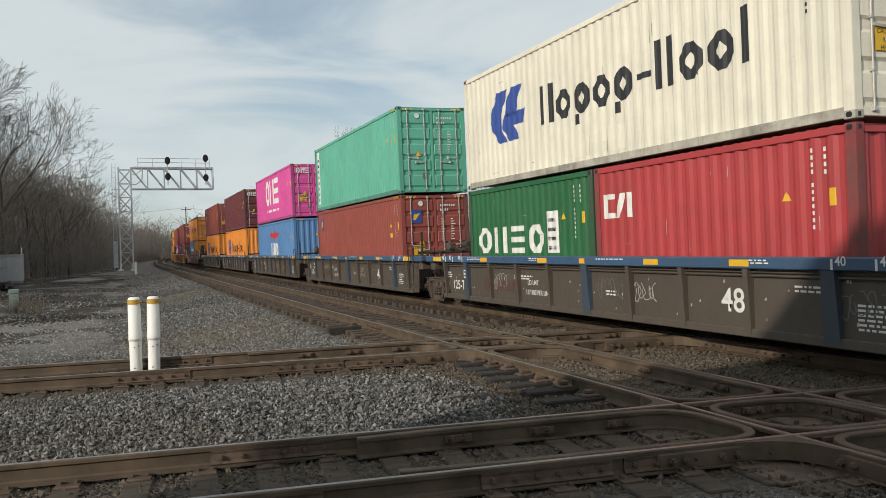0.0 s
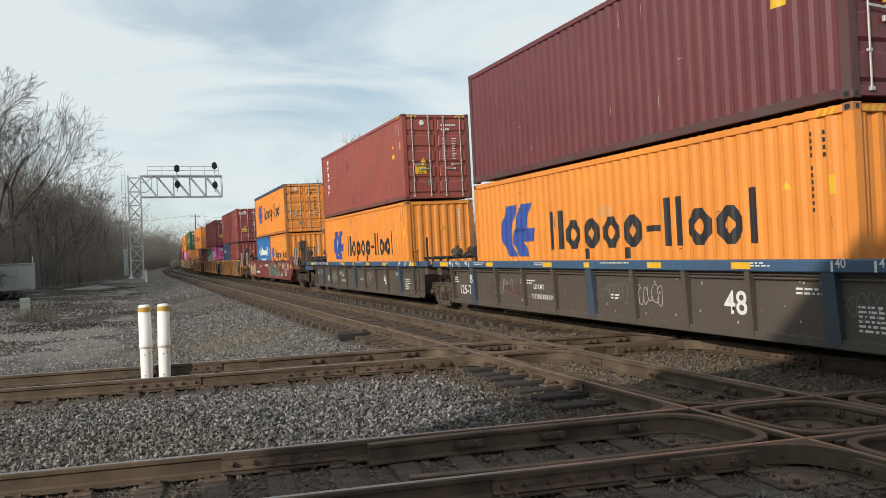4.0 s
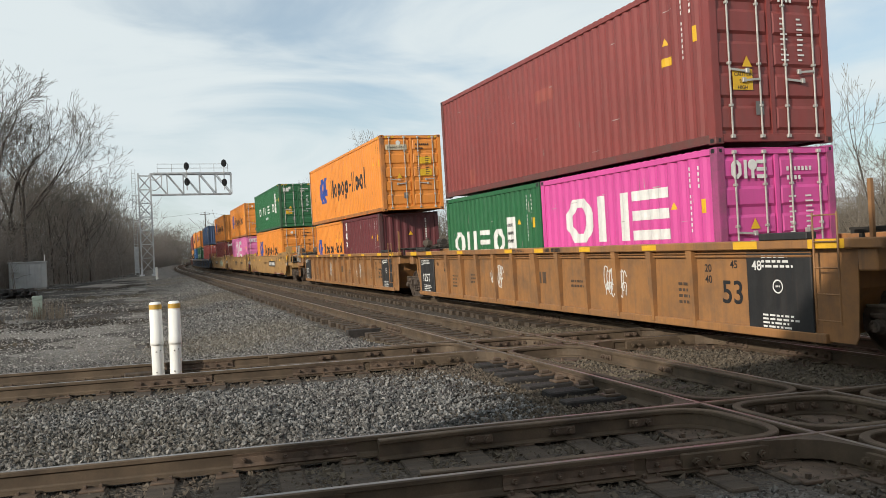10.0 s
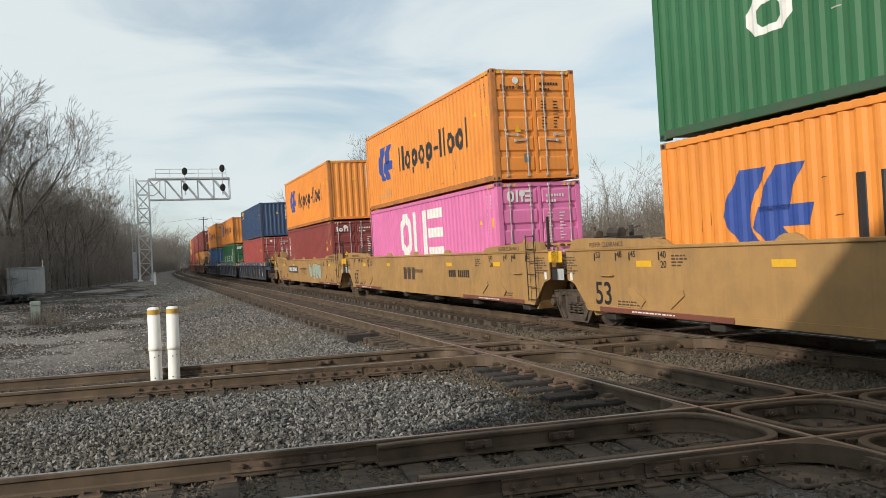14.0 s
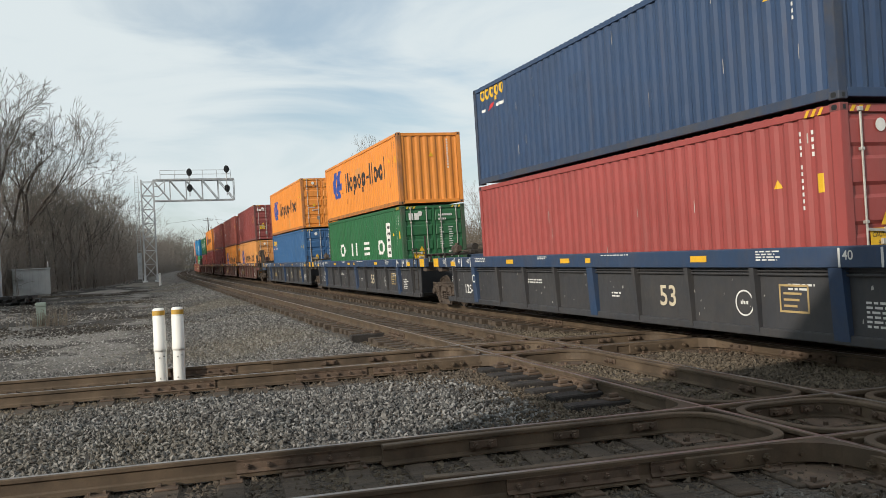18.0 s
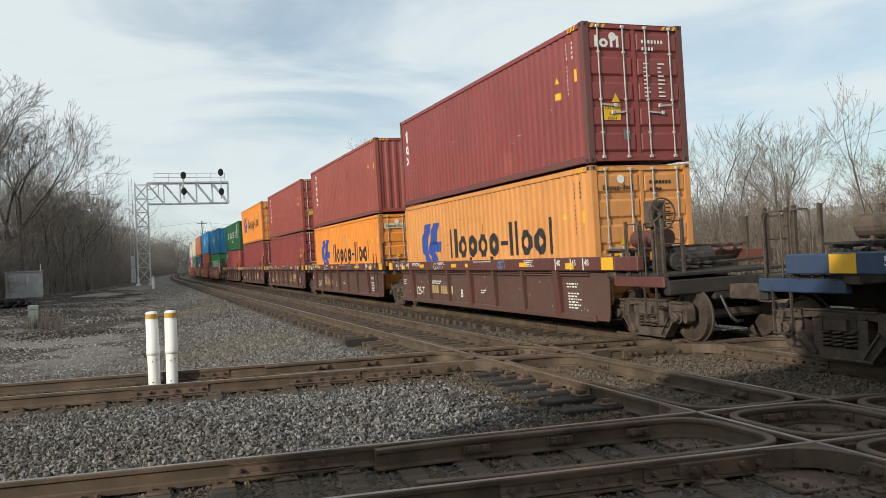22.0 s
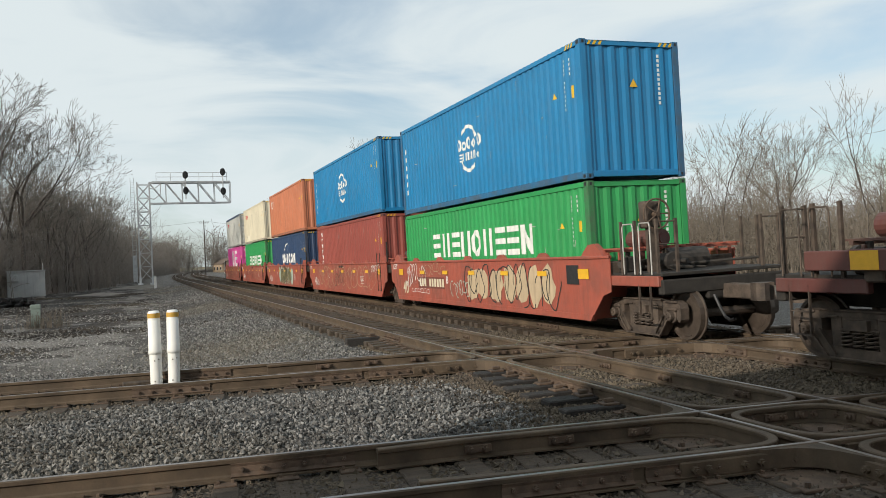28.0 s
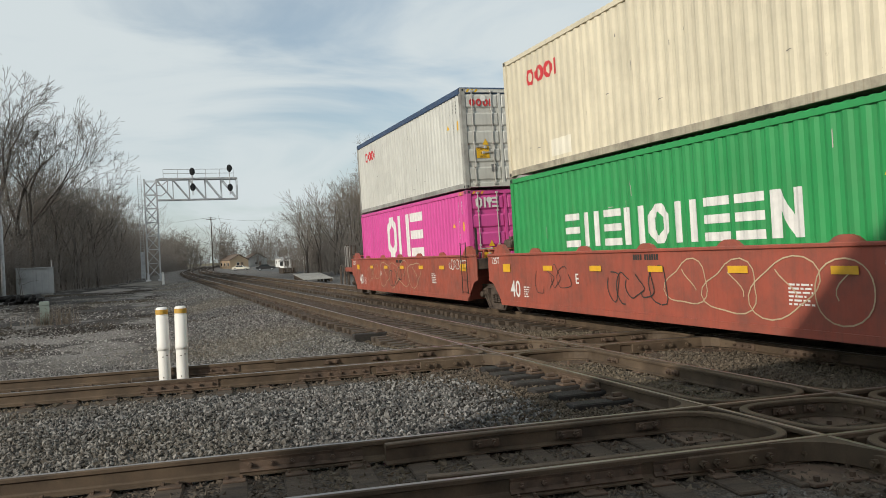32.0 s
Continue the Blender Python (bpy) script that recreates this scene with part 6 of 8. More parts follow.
    if not last:  # a step ladder between two units, and brake gear on the deck
        part("brake_gear", shared("brake_gear", lambda: Mesh().cbox(-0.3, 0.3, -0.5, 0.2, 0, 0.12, 0.02).tube((-0.2, -0.3, 0.2), (0.25, -0.3, 0.2), 0.11, 10).tube((0, 0.1, 0.1), (0, 0.1, 0.34), 0.05, 8).beam((-0.35, -0.45, 0.1), (0.35, 0.1, 0.32), 0.03)), M["gear"], ob, place=pose(-half + 0.5, 0, hi + 0.08))
        if letter == "E":
            tank = part("air_tank", shared("deck_tank", deck_tank_mesh), top, ob, place=pose(-half + 0.9, 0.7, hi + 0.3))
            smooth(tank.data)
        part("control_valve", shared("control_valve", control_valve_mesh), M["iron"], ob, place=pose(-half + 0.35, -0.75, hi + 0.13))
    side_marks(ob, k, letter, p)
    MOVING.append((ob, mid, 0.0))
    return ob


def bar_row(parent, x, y, z, h, count, material, label="row of painted bars", wide=0.72, skip=4):
    """Upright blocks in place of a running number."""
    m = Mesh()
    for i in range(count):
        if i == skip:
            continue
        u = x + i * h * wide
        w = h * wide * 0.7
        m.box(u, u + w, y - 0.0015, y, z, z + h)
    return part("number_bars", m, material, parent, label)


def tick(parent, x, y, z, h, text, material, gap=0.06):
    part("size_tick", shared(("tick", round(h, 2)), lambda: Mesh().box(-0.018, 0.018, -0.002, 0.0, 0, h)), material, parent, "painted size tick", pose(x, y, z))
    if text:
        letters(text, 0.17, material, parent, on_side(x + gap, y - 0.001, z + h * 0.4), "small painted size number")


def fine_print(parent, x, y, z, rows, width, material, seed, step=0.05):
    return bars_on(parent, x, y, z, rows, width, material, random.Random(seed), step)


def strip(parent, x, y, z, w=0.44, h=0.1, ink="yellow"):
    part("reflector", shared(("strip", w, h), lambda: Mesh().box(-w / 2, w / 2, -0.003, 0.0, -h / 2, h / 2)), M[ink], parent, "yellow reflective strip", pose(x, y, z))


def side_marks(ob, k, letter, p):
    """Stencils, reflectors, plates and sprayed paint of the near side."""
    lo, hi, ch, half, a = p["lo"], p["hi"], p["chord"], p["gap"] / 2, p["well"] / 2
    face = (-1.4125 if p["ribs"] else -1.488) - 0.003
    white, black, gold = M["ink_white"], M["ink_black"], M["ink_gold"]
    top_y, top_z = -1.5525, hi - ch / 2
    if letter in "AEF":
        out = 5.85 if letter == "A" else 6.15 if letter == "E" else 4.9
        for x in (-half + 1.25, half - 1.6) if letter == "A" else (-half + 0.56, half - 0.56):
            strip(ob, x, top_y, top_z, 0.62 if letter == "A" else 0.42, 0.12 if letter == "A" else ch - 0.03)
        if letter != "A":
            for x in (-half + 2.0, half - 2.0):
                strip(ob, x, top_y, top_z - 0.04, 0.34, 0.13)
        for x in (-3.7, -0.95, 0.0, 3.45) if letter != "A" else (-4.6, -1.6, 0.0, 2.2, 4.3):
            strip(ob, x, top_y, top_z, 0.4 if x else 0.2, 0.1)
        for e in (-1, 1):
            for x, text in ((out + 0.1, "40"), (out + 0.75, "45"), (out + 1.25, "48")) + (((out + 2.0, "53"),) if letter == "E" else ()):
                if x < half - 0.3:
                    tick(ob, e * x, top_y - 0.001, hi - ch + 0.01, ch - 0.03, text, white, 0.05 if e > 0 else -0.26)
        for x, w, r in ((-out + 0.25, 0.9, 3), (0.5, 1.3, 1), (out - 1.4, 0.5, 4), (-2.2, 0.6, 2)):
            fine_print(ob, x, top_y - 0.002, hi - 0.055, r if ch > 0.2 else min(r, 2), w, white, k + int(x * 9), 0.04)
        if k == 4:  # a repainted blue patch and a pale running number, both as bars
            part("repaint_patch", Mesh().box(-5.2, -4.5, face - 0.003, face - 0.001, 0.5, 0.86), W["well_blue"], ob, "blue repainted patch")
            bar_row(ob, -5.1, face - 0.004, 0.55, 0.25, 3, M["pale_scratch"], "pale painted bars on the patch", 0.8)
            bar_row(ob, -4.22, face - 0.002, 0.53, 0.27, 4, M["spray_grey"], "faded row of painted bars", 0.8, 9)
        else:
            letters(p["load"], 0.34, white, ob, on_side(-a + (0.42 if letter == "A" else 1.05) if letter != "F" else -4.75, face - 0.002, 0.53), "painted weight mark")
        letters(("B" if k == 4 else "ABCDE"[4 - (k % 5)]) if letter == "A" else "ABC"[(14 - k) % 3] if letter == "E" else "BCDE"[max(0, min(3, k - 15))], 0.3, white, ob, on_side(-out - 0.1 if letter != "F" else -0.85, -1.527 if letter != "F" else face - 0.002, 0.85 if letter != "F" else 0.55), "painted unit letter")
        if letter != "F":
            letters(p["size"], 0.5, M["ink_cream"] if letter == "E" else white, ob, on_side(2.15 if letter == "E" else 3.75, face - 0.002, 0.6), "painted size number")
        if (letter != "E" or k == 14) and k != 4:
            bar_row(ob, -4.95 if letter != "F" else -3.3, face - 0.002, 0.6, 0.24, 11, gold if letter != "A" else W["grime"], "faded row of painted bars")
        for x, z, r, w in ((-3.2, 0.95, 2, 0.9), (0.6, 0.75, 2, 0.35), (out + 0.35, 0.8, 6, 0.55), (5.2, 1.0, 2, 0.5), (-a + 0.1, 0.95, 3, 0.35)):
            fine_print(ob, x, face - 0.002, z, r, w, white, k * 5 + r, 0.06)
        if letter == "E":
            part("stencil_circle", shared("ring_mark", lambda: ring_flat(0.2, 0.025)), white, ob, "white stencilled ring", pose(4.3, face - 0.002, 0.72))
            part("stencil_frame", shared("frame_mark", lambda: frame_flat(0.55, 0.4, 0.03)), gold, ob, "yellow stencilled frame", pose(5.3, face - 0.002, 0.62))
        if letter == "F" and k >= 17:
            block_mark(ob, 2.1, 0.62, gold, face - 0.002)
        if letter == "F":
            scrawl(ob, 2.05, 2.45, hi - 0.24, hi - 0.03, top_y - 0.004, 4, 0.02, M["ink_sky"], k, "small blue sprayed tag")
            scrawl(ob, -2.6, -1.9, hi - 0.24, hi - 0.03, top_y - 0.004, 4, 0.014, white, k + 3, "small pale sprayed tag")
        if letter == "A":
            letters("LD LMT", 0.15, white, ob, on_side(-2.55, face - 0.002, 0.78), "small stencilled load limit")
            letters("117 800 PER UNIT", 0.15, white, ob, on_side(-2.65, face - 0.002, 0.56), "small stencilled load limit")
            for i, x in enumerate((-4.4, 0.35, 1.4, 5.95)):
                scrawl(ob, x, x + 0.8, 0.62, 1.0, face - 0.003, 6, 0.016, M["spray_grey"] if i % 2 else M["pale_scratch"], k * 7 + i, "faint thin sprayed tag")
        rng = random.Random(k)
        chips = Mesh()  # scraped spots down to bare metal
        for i in range(46):
            x, z = rng.uniform(-a, a), rng.uniform(lo + 0.15, hi - ch - 0.15)
            w, h = rng.uniform(0.01, 0.05), rng.uniform(0.02, 0.07)
            chips.add([(x, face - 0.001, z), (x + w, face - 0.001, z + 0.01), (x + w * 0.8, face - 0.001, z + h), (x + 0.1 * w, face - 0.001, z + h * 0.7)], [(0, 1, 2, 3)])
        part("scrapes", chips, M["bar"], ob, "small bare scrapes")
    elif letter == "C":
        for e in (-1, 1):
            x = e * 7.52
            part("end_plate", shared("end_plate_c", lambda: Mesh().cbox(-0.62, 0.62, -0.03, 0.01, lo + 0.04, hi - ch - 0.03, 0.01)), M["end_black"], ob, "black painted end plate with white stencils", pose(x, face - 0.012, 0))
            yp = face - 0.045
            fine_print(ob, x - 0.3, yp, 1.36, 3, 0.6, white, k + 3, 0.07)
            fine_print(ob, x - 0.32, yp, 0.52, 4, 0.75, white, k + 5, 0.055)
            if e < 0:
                letters("125T", 0.34, white, ob, on_side(x - 0.44, yp, 0.66), "painted weight mark")
                letters("53", 0.2, white, ob, on_side(x - 0.5, yp, 1.18), "small painted size number")
            else:
                letters("48", 0.2, white, ob, on_side(x - 0.5, yp, 1.18), "small painted size number")
                part("stencil_circle", shared("ring_small", lambda: ring_flat(0.1, 0.02)), white, ob, "white stencilled ring", pose(x, yp, 0.95))
                letters("53", 0.5, black, ob, on_side(6.28, face - 0.002, 0.66), "painted size number")
            part("chord_block", shared("chord_block", lambda: Mesh().cbox(-0.45, 0.45, -0.09, 0.09, 0, 0.1, 0.01)), M["end_black"], ob, place=pose(e * 7.75, -1.475, hi + 0.001))
            strip(ob, e * 7.0, top_y, top_z, 0.5, 0.11)
            strip(ob, e * 8.5, top_y, top_z, 0.6, 0.12)
            letters("45", 0.17, black, ob, on_side(e * 6.6 - 0.1, face - 0.002, 1.16 if e < 0 else 1.2), "small painted size number")
            letters("20", 0.17, black, ob, on_side(e * 6.0 - 0.1, face - 0.002, 1.14), "small painted size number")
            letters("40", 0.17, black, ob, on_side(e * 6.0 - 0.1, face - 0.002, 0.96), "small painted size number")
        for x in (-4.4, -1.2, 0.4, 2.4, 4.6):
            strip(ob, x, top_y, top_z, 0.42, 0.09)
        bar_row(ob, 0.7, top_y - 0.001, hi - 0.1, 0.08, 12, black, "small row of painted bars")
        fine_print(ob, -1.0, top_y - 0.001, hi - 0.05, 2, 0.8, black, k, 0.04)
        for x, z, r, w in ((-5.4, 0.85, 4, 0.4), (-4.0, 0.9, 3, 0.4), (-2.6, 0.95, 2, 0.5), (1.55, 0.86, 2, 0.9), (5.2, 0.9, 4, 0.4)):
            fine_print(ob, x, face - 0.002, z, r, w, W["faint"], k + int(x), 0.1)
        if k == 6:
            for i, word in enumerate(("DEAD", "CITY", "PUNK")):
                letters(word, 0.27, white, ob, on_side(2.38 + 0.03 * i, face - 0.004, 1.08 - 0.24 * i), "sprayed white word")
            scrawl(ob, -3.6, -2.6, hi - 0.12, hi - 0.01, top_y - 0.004, 6, 0.018, white, 3, "small white sprayed tag")
        else:
            for x in (-2.6, 2.9):
                scrawl(ob, x, x + 0.75, 0.75, 1.22, face - 0.004, 9, 0.026, white, k * 3 + int(x), "sprayed white tag")
                scrawl(ob, x + 0.05, x + 0.7, 0.6, 0.95, face - 0.005, 7, 0.022, white, k * 3 + int(x) + 1, "sprayed white tag")
            bar_row(ob, -0.2, face - 0.002, 0.8, 0.26, 3, W["faint"], "faded painted blocks", 0.9, 9)
    elif letter == "D":
        for e in (-1, 1):
            strip(ob, e * 9.5, face - 0.05, hi - 0.16, 0.46, 0.24)
            for x in (3.06, 6.4):
                strip(ob, e * x, face - 0.001, 1.34, 0.46, 0.11)
            part("red_edge", shared("red_edge", lambda: Mesh().box(-1.9, 1.9, -0.003, 0.0, 0, 0.09)), M["ink_rust"], ob, "dull red edge stripe", pose(e * 6.0, face - 0.033, lo - 0.01))
            fine_print(ob, e * 6.0 - 0.8, face - 0.037, lo + 0.02, 1, 1.6, white, k, 0.05)
            for x in (5.55, 6.65):
                part("pad", shared(("pad", x < 6), lambda x=x: Mesh().prism([(-0.26, 0.02), (-0.12, -0.1), (0.26, 0.14), (0.24, 0.24), (0.12, 0.24)] if x < 6 else [(0.26, 0.02), (0.12, -0.1), (-0.26, 0.14), (-0.24, 0.24), (-0.12, 0.24)], "y", -0.012, 0.012)), W["tan"], ob, "raised welded pad", pose(e * x, face - 0.012, 0.66))
            for x, text in ((5.95, ""), (6.85, "45"), (7.3, "48"), (8.05, "53")):
                tick(ob, e * x, face - 0.002, 1.4, 0.15, text, black, 0.04)
            letters("40", 0.17, black, ob, on_side(e * 5.95 + 0.04, face - 0.002, 1.44), "small painted size number")
            letters("20", 0.17, black, ob, on_side(e * 5.95 + 0.04, face - 0.002, 1.27), "small painted size number")
            letters("REEFER CLEARANCE", 0.13, W["faint"], ob, on_side(e * 7.4 - 0.75, face - 0.042, hi + 0.01), "small stencilled words")
            fine_print(ob, e * 5.3 - 0.3, face - 0.002, 1.46, 4, 0.45, W["faint"], k + 1, 0.055)
            fine_print(ob, e * 8.9 - 0.4, face - 0.002, 1.46, 7, 0.6, W["faint"], k + 2, 0.055)
            fine_print(ob, e * 7.0 - 0.3, face - 0.002, 0.62, 4, 0.8, W["faint"], k + 3, 0.055)
            part("small_plate", shared("small_plate", lambda: Mesh().box(-0.14, 0.14, -0.004, 0, -0.12, 0.12)), M["end_black"] if e > 0 else M["cabinet"], ob, "small riveted data plate", pose(e * 9.45, face - 0.004, 1.12))
            part("small_plate", shared("card_holder", lambda: Mesh().box(-0.05, 0.05, -0.004, 0, -0.08, 0.08)), white, ob, "white data card", pose(e * 9.0, face - 0.004, 1.08))
            part("grip_bar", shared("grip_bar", lambda: Mesh().tube((-0.2, -0.06, 0), (0.2, -0.06, 0), 0.014, 6).tube((-0.2, -0.06, 0), (-0.2, 0, 0), 0.014, 6).tube((0.2, -0.06, 0), (0.2, 0, 0), 0.014, 6)), W["tan"], ob, place=pose(e * 7.6, face, 1.12))
        letters("LD LMT 117,600 PER UNIT", 0.15, W["faint"], ob, on_side(-1.0, face - 0.002, 1.08), "small stencilled load limit")
        letters("53", 0.62, black, ob, on_side(-8.1, face - 0.002, 0.56), "large painted size number")
        x0 = 1.56 if k == 9 else -4.76
        if k != 10:
            part("number_panel", Mesh().box(x0, x0 + 2.95, face - 0.0015, face, 0.9, 1.27), black, ob, "black number panel")
            bar_row(ob, x0 + 0.2, face - 0.003, 0.98, 0.22, 12, white, "row of white bars", 0.95)
            letters("A" if k == 9 else "C", 0.34, black, ob, on_side(x0 - 0.5, face - 0.002, 0.98), "painted unit letter")
        else:
            bar_row(ob, -1.3, face - 0.002, 0.85, 0.4, 3, W["faint"], "faded painted blocks", 1.1, 9)
            bar_row(ob, 3.0, face - 0.002, 0.98, 0.2, 11, black)
        if k == 11:
            blobs(ob, 1.6, 4.6, lo + 0.15, hi - 0.2, face - 0.002, 4, M["spray_mint"], 4, "sprayed mint bubble shapes")
            scrawl(ob, 1.5, 4.7, lo + 0.1, hi - 0.15, face - 0.007, 8, 0.03, M["spray_grey"], 5, "sprayed grey outlines")
            scrawl(ob, -0.6, 0.6, lo + 0.3, hi - 0.5, face - 0.004, 6, 0.02, M["spray_grey"], 7, "sprayed grey tag")
    else:
        xs = (-8.6, -5.6, -2.6, 0.3, 3.4, 6.0, 8.6) if letter == "B" else (-6.0, -3.8, -1.75, 0.28, 2.4, 4.4, 6.2)
        for x in xs:
            strip(ob, x, face - 0.012, hi - 0.36, 0.44 if abs(x) < half - 1.6 else 0.42, 0.11 if abs(x) < half - 1.6 else 0.2)
        if letter == "B":
            for x, z in ((-4.85, 0.66), (-1.0, 1.13)):
                part("number_panel", Mesh().box(x, x + 1.55, face - 0.0115, face - 0.01, z - 0.05, z + 0.2), M["end_black"], ob, "black number panel")
                bar_row(ob, x + 0.08, face - 0.013, z, 0.15, 12, white, "row of white bars", 0.8)
            tick(ob, 6.05, face - 0.002, 1.1, 0.28, "", white)
            for i, text in enumerate(("40", "20")):
                letters(text, 0.2, white, ob, on_side(5.75, face - 0.002, 1.22 - 0.2 * i), "small painted size number")
            letters("45", 0.2, white, ob, on_side(6.7, face - 0.002, 1.2), "small painted size number")
            letters("53", 0.55, white, ob, on_side(6.6, face - 0.002, 0.62), "large painted size number")
            for x, z, r, w in ((6.2, 1.3, 6, 0.4), (5.2, 0.8, 5, 0.6), (7.4, 1.3, 7, 0.7), (-3.0, 1.15, 2, 0.7), (4.9, 1.3, 2, 0.5)):
                fine_print(ob, x, face - 0.002, z, r, w, white, k + r, 0.055)
            part("stencil_circle", shared("ring_b", lambda: ring_flat(0.11, 0.015)), white, ob, "white stencilled ring", pose(-3.0, face - 0.002, 0.72))
            scrawl(ob, 0.7, 5.3, lo + 0.04, hi - 0.1, face - 0.0015, 12, 0.14, M["spray_tan"], 61, "sprayed tan halo")
            blobs(ob, 1.1, 4.2, lo + 0.06, hi - 0.12, face - 0.002, 5, M["spray_teal"], 5, "sprayed grey green letter shapes")
            blobs(ob, 3.5, 5.0, lo + 0.06, lo + 0.5, face - 0.005, 3, M["spray_teal"], 15, "sprayed grey green letter shapes")
            scrawl(ob, 1.0, 5.0, lo + 0.03, hi - 0.1, face - 0.008, 10, 0.05, M["spray_dark"], 6, "sprayed dark green outlines")
            scrawl(ob, 1.0, 4.9, lo + 0.06, hi - 0.12, face - 0.009, 8, 0.013, M["spray_mint"], 16, "sprayed pale highlights")
            blobs(ob, -8.0, -5.4, lo + 0.06, hi - 0.06, face - 0.002, 5, M["spray_sand"], 7, "sprayed sand shapes")
            scrawl(ob, -8.1, -5.2, lo + 0.03, hi - 0.05, face - 0.007, 9, 0.035, M["spray_dark"], 8, "sprayed dark outlines")
            scrawl(ob, 4.7, 5.4, 1.12, hi - 0.08, face - 0.004, 5, 0.02, M["spray_tan"], 9, "small sprayed tag")
        else:
            letters("40", 0.56, M["ink_cream"] if k == 20 else white, ob, on_side(-5.85, face - 0.002, 0.52), "large painted size number")
            letters("125T", 0.24, white, ob, on_side(-6.95, face - 0.002, 1.32), "painted weight mark")
            letters("ABCDE"[(k - 20 + 1) % 5], 0.3, white, ob, on_side(-1.7 if k == 20 else -2.6, face - 0.002, 0.9), "painted unit letter")
            if k == 20:
                part("number_panel", Mesh().box(-4.25, -1.85, face - 0.0015, face, 0.72, 1.07), M["ink_rust"], ob, "dark rusty number panel")
                bar_row(ob, -4.1, face - 0.003, 0.78, 0.24, 10, M["ink_cream"], "row of worn pale bars", 0.95, 3)
                part("small_plate", shared("plate_g", lambda: Mesh().box(-0.25, 0.25, -0.004, 0, -0.2, 0.2)), M["end_black"], ob, "black data plate", pose(5.75, face - 0.002, 1.2))
                blobs(ob, -0.1, 2.2, lo + 0.15, hi - 0.18, face - 0.002, 3, M["spray_sand"], 24, "sprayed sand bubble shapes")
                scrawl(ob, -0.2, 2.3, lo + 0.12, hi - 0.14, face - 0.006, 6, 0.035, M["spray_dark"], 25, "sprayed dark outlines")
                blobs(ob, 2.3, 5.0, lo + 0.12, hi - 0.14, face - 0.002, 4, M["spray_sand"], 34, "sprayed sand jagged shapes")
                scrawl(ob, 2.2, 5.1, lo + 0.1, hi - 0.1, face - 0.007, 8, 0.03, M["spray_dark"], 35, "sprayed dark outlines")
                scrawl(ob, -5.5, -3.6, 0.75, hi - 0.1, face - 0.005, 8, 0.03, white, 26, "sprayed white lines")
                scrawl(ob, -1.3, 0.0, lo + 0.2, 1.0, face - 0.004, 6, 0.026, M["spray_mint"], 27, "sprayed mint tag")
                scrawl(ob, -3.6, -1.8, 1.12, hi - 0.06, face - 0.004, 6, 0.014, M["spray_sand"], 28, "thin sand tag")
                scrawl(ob, -4.9, -3.2, 0.55, 0.7, face - 0.004, 6, 0.014, white, 29, "thin white tag")
            else:
                bar_row(ob, -0.4, face - 0.002, hi - 0.2, 0.1, 11, M["spray_dark"], "small row of painted bars")
                fine_print(ob, -5.1, face - 0.002, 0.75, 5, 0.35, white, k, 0.055)
                fine_print(ob, 3.4, face - 0.002, 1.0, 6, 0.5, white, k + 1, 0.055)
                if k == 22:
                    blobs(ob, -1.9, 3.1, lo + 0.05, hi - 0.08, face - 0.002, 6, M["spray_mint"], 21, "sprayed mint cloud")
                    blobs(ob, -1.4, 2.4, lo + 0.1, hi - 0.12, face - 0.008, 4, M["spray_olive"], 22, "sprayed olive letter shapes")
                    scrawl(ob, -1.5, 2.6, lo + 0.06, hi - 0.05, face - 0.013, 10, 0.045, M["spray_dark"], 23, "sprayed dark outlines")
                    scrawl(ob, -1.2, 2.3, lo + 0.12, hi - 0.15, face - 0.014, 7, 0.025, M["spray_sand"], 43, "sprayed sand highlights")
                else:
                    x0, x1, n = {21: (-4.6, 5.6, 11), 23: (0.6, 4.9, 4), 24: (-2.6, 2.2, 4)}[k]
                    bubbles(ob, x0, x1, lo + 0.14, hi - 0.1, face - 0.004, n, 0.022, M["spray_sand"], k + 3, "thin sprayed sand outlines")
                    scrawl(ob, -1.3, 0.5, lo + 0.25, hi - 0.3, face - 0.009, 5, 0.024, M["spray_dark"], k + 50, "dark sprayed tag")
                    scrawl(ob, -4.4, -2.9, lo + 0.35, hi - 0.25, face - 0.009, 4, 0.016, M["spray_dark"] if k == 23 else M["spray_sand"], k + 60, "thin sprayed tag")
                    scrawl(ob, 5.1, 6.4, hi - 0.42, hi - 0.1, face - 0.01, 7, 0.024, white, k + 70, "small white sprayed tag")


def ring_flat(r, w, n=24):
    m = Mesh()
    for i in range(n):
        a, b = 2 * math.pi * i / n, 2 * math.pi * (i + 1) / n
        m.add([(r * math.cos(a), 0, r * math.sin(a)), (r * math.cos(b), 0, r * math.sin(b)), ((r - w) * math.cos(b), 0, (r - w) * math.sin(b)), ((r - w) * math.cos(a), 0, (r - w) * math.sin(a))], [(0, 1, 2, 3)])
    for x in (-0.4, -0.1, 0.2):
        m.box(x * r, x * r + 0.2 * r, -0.002, 0, -0.1 * r, 0.15 * r)
    return m


def frame_flat(w, h, s):
    m = Mesh()
    m.box(-w / 2, w / 2, -0.002, 0, 0, s).box(-w / 2, w / 2, -0.002, 0, h - s, h).box(-w / 2, -w / 2 + s, -0.002, 0, s, h - s).box(w / 2 - s, w / 2, -0.002, 0, s, h - s)
    for i in range(3):
        m.box(-w * 0.35, w * (0.1 + 0.08 * i), -0.002, 0, h * (0.2 + 0.22 * i), h * (0.28 + 0.22 * i))
    return m


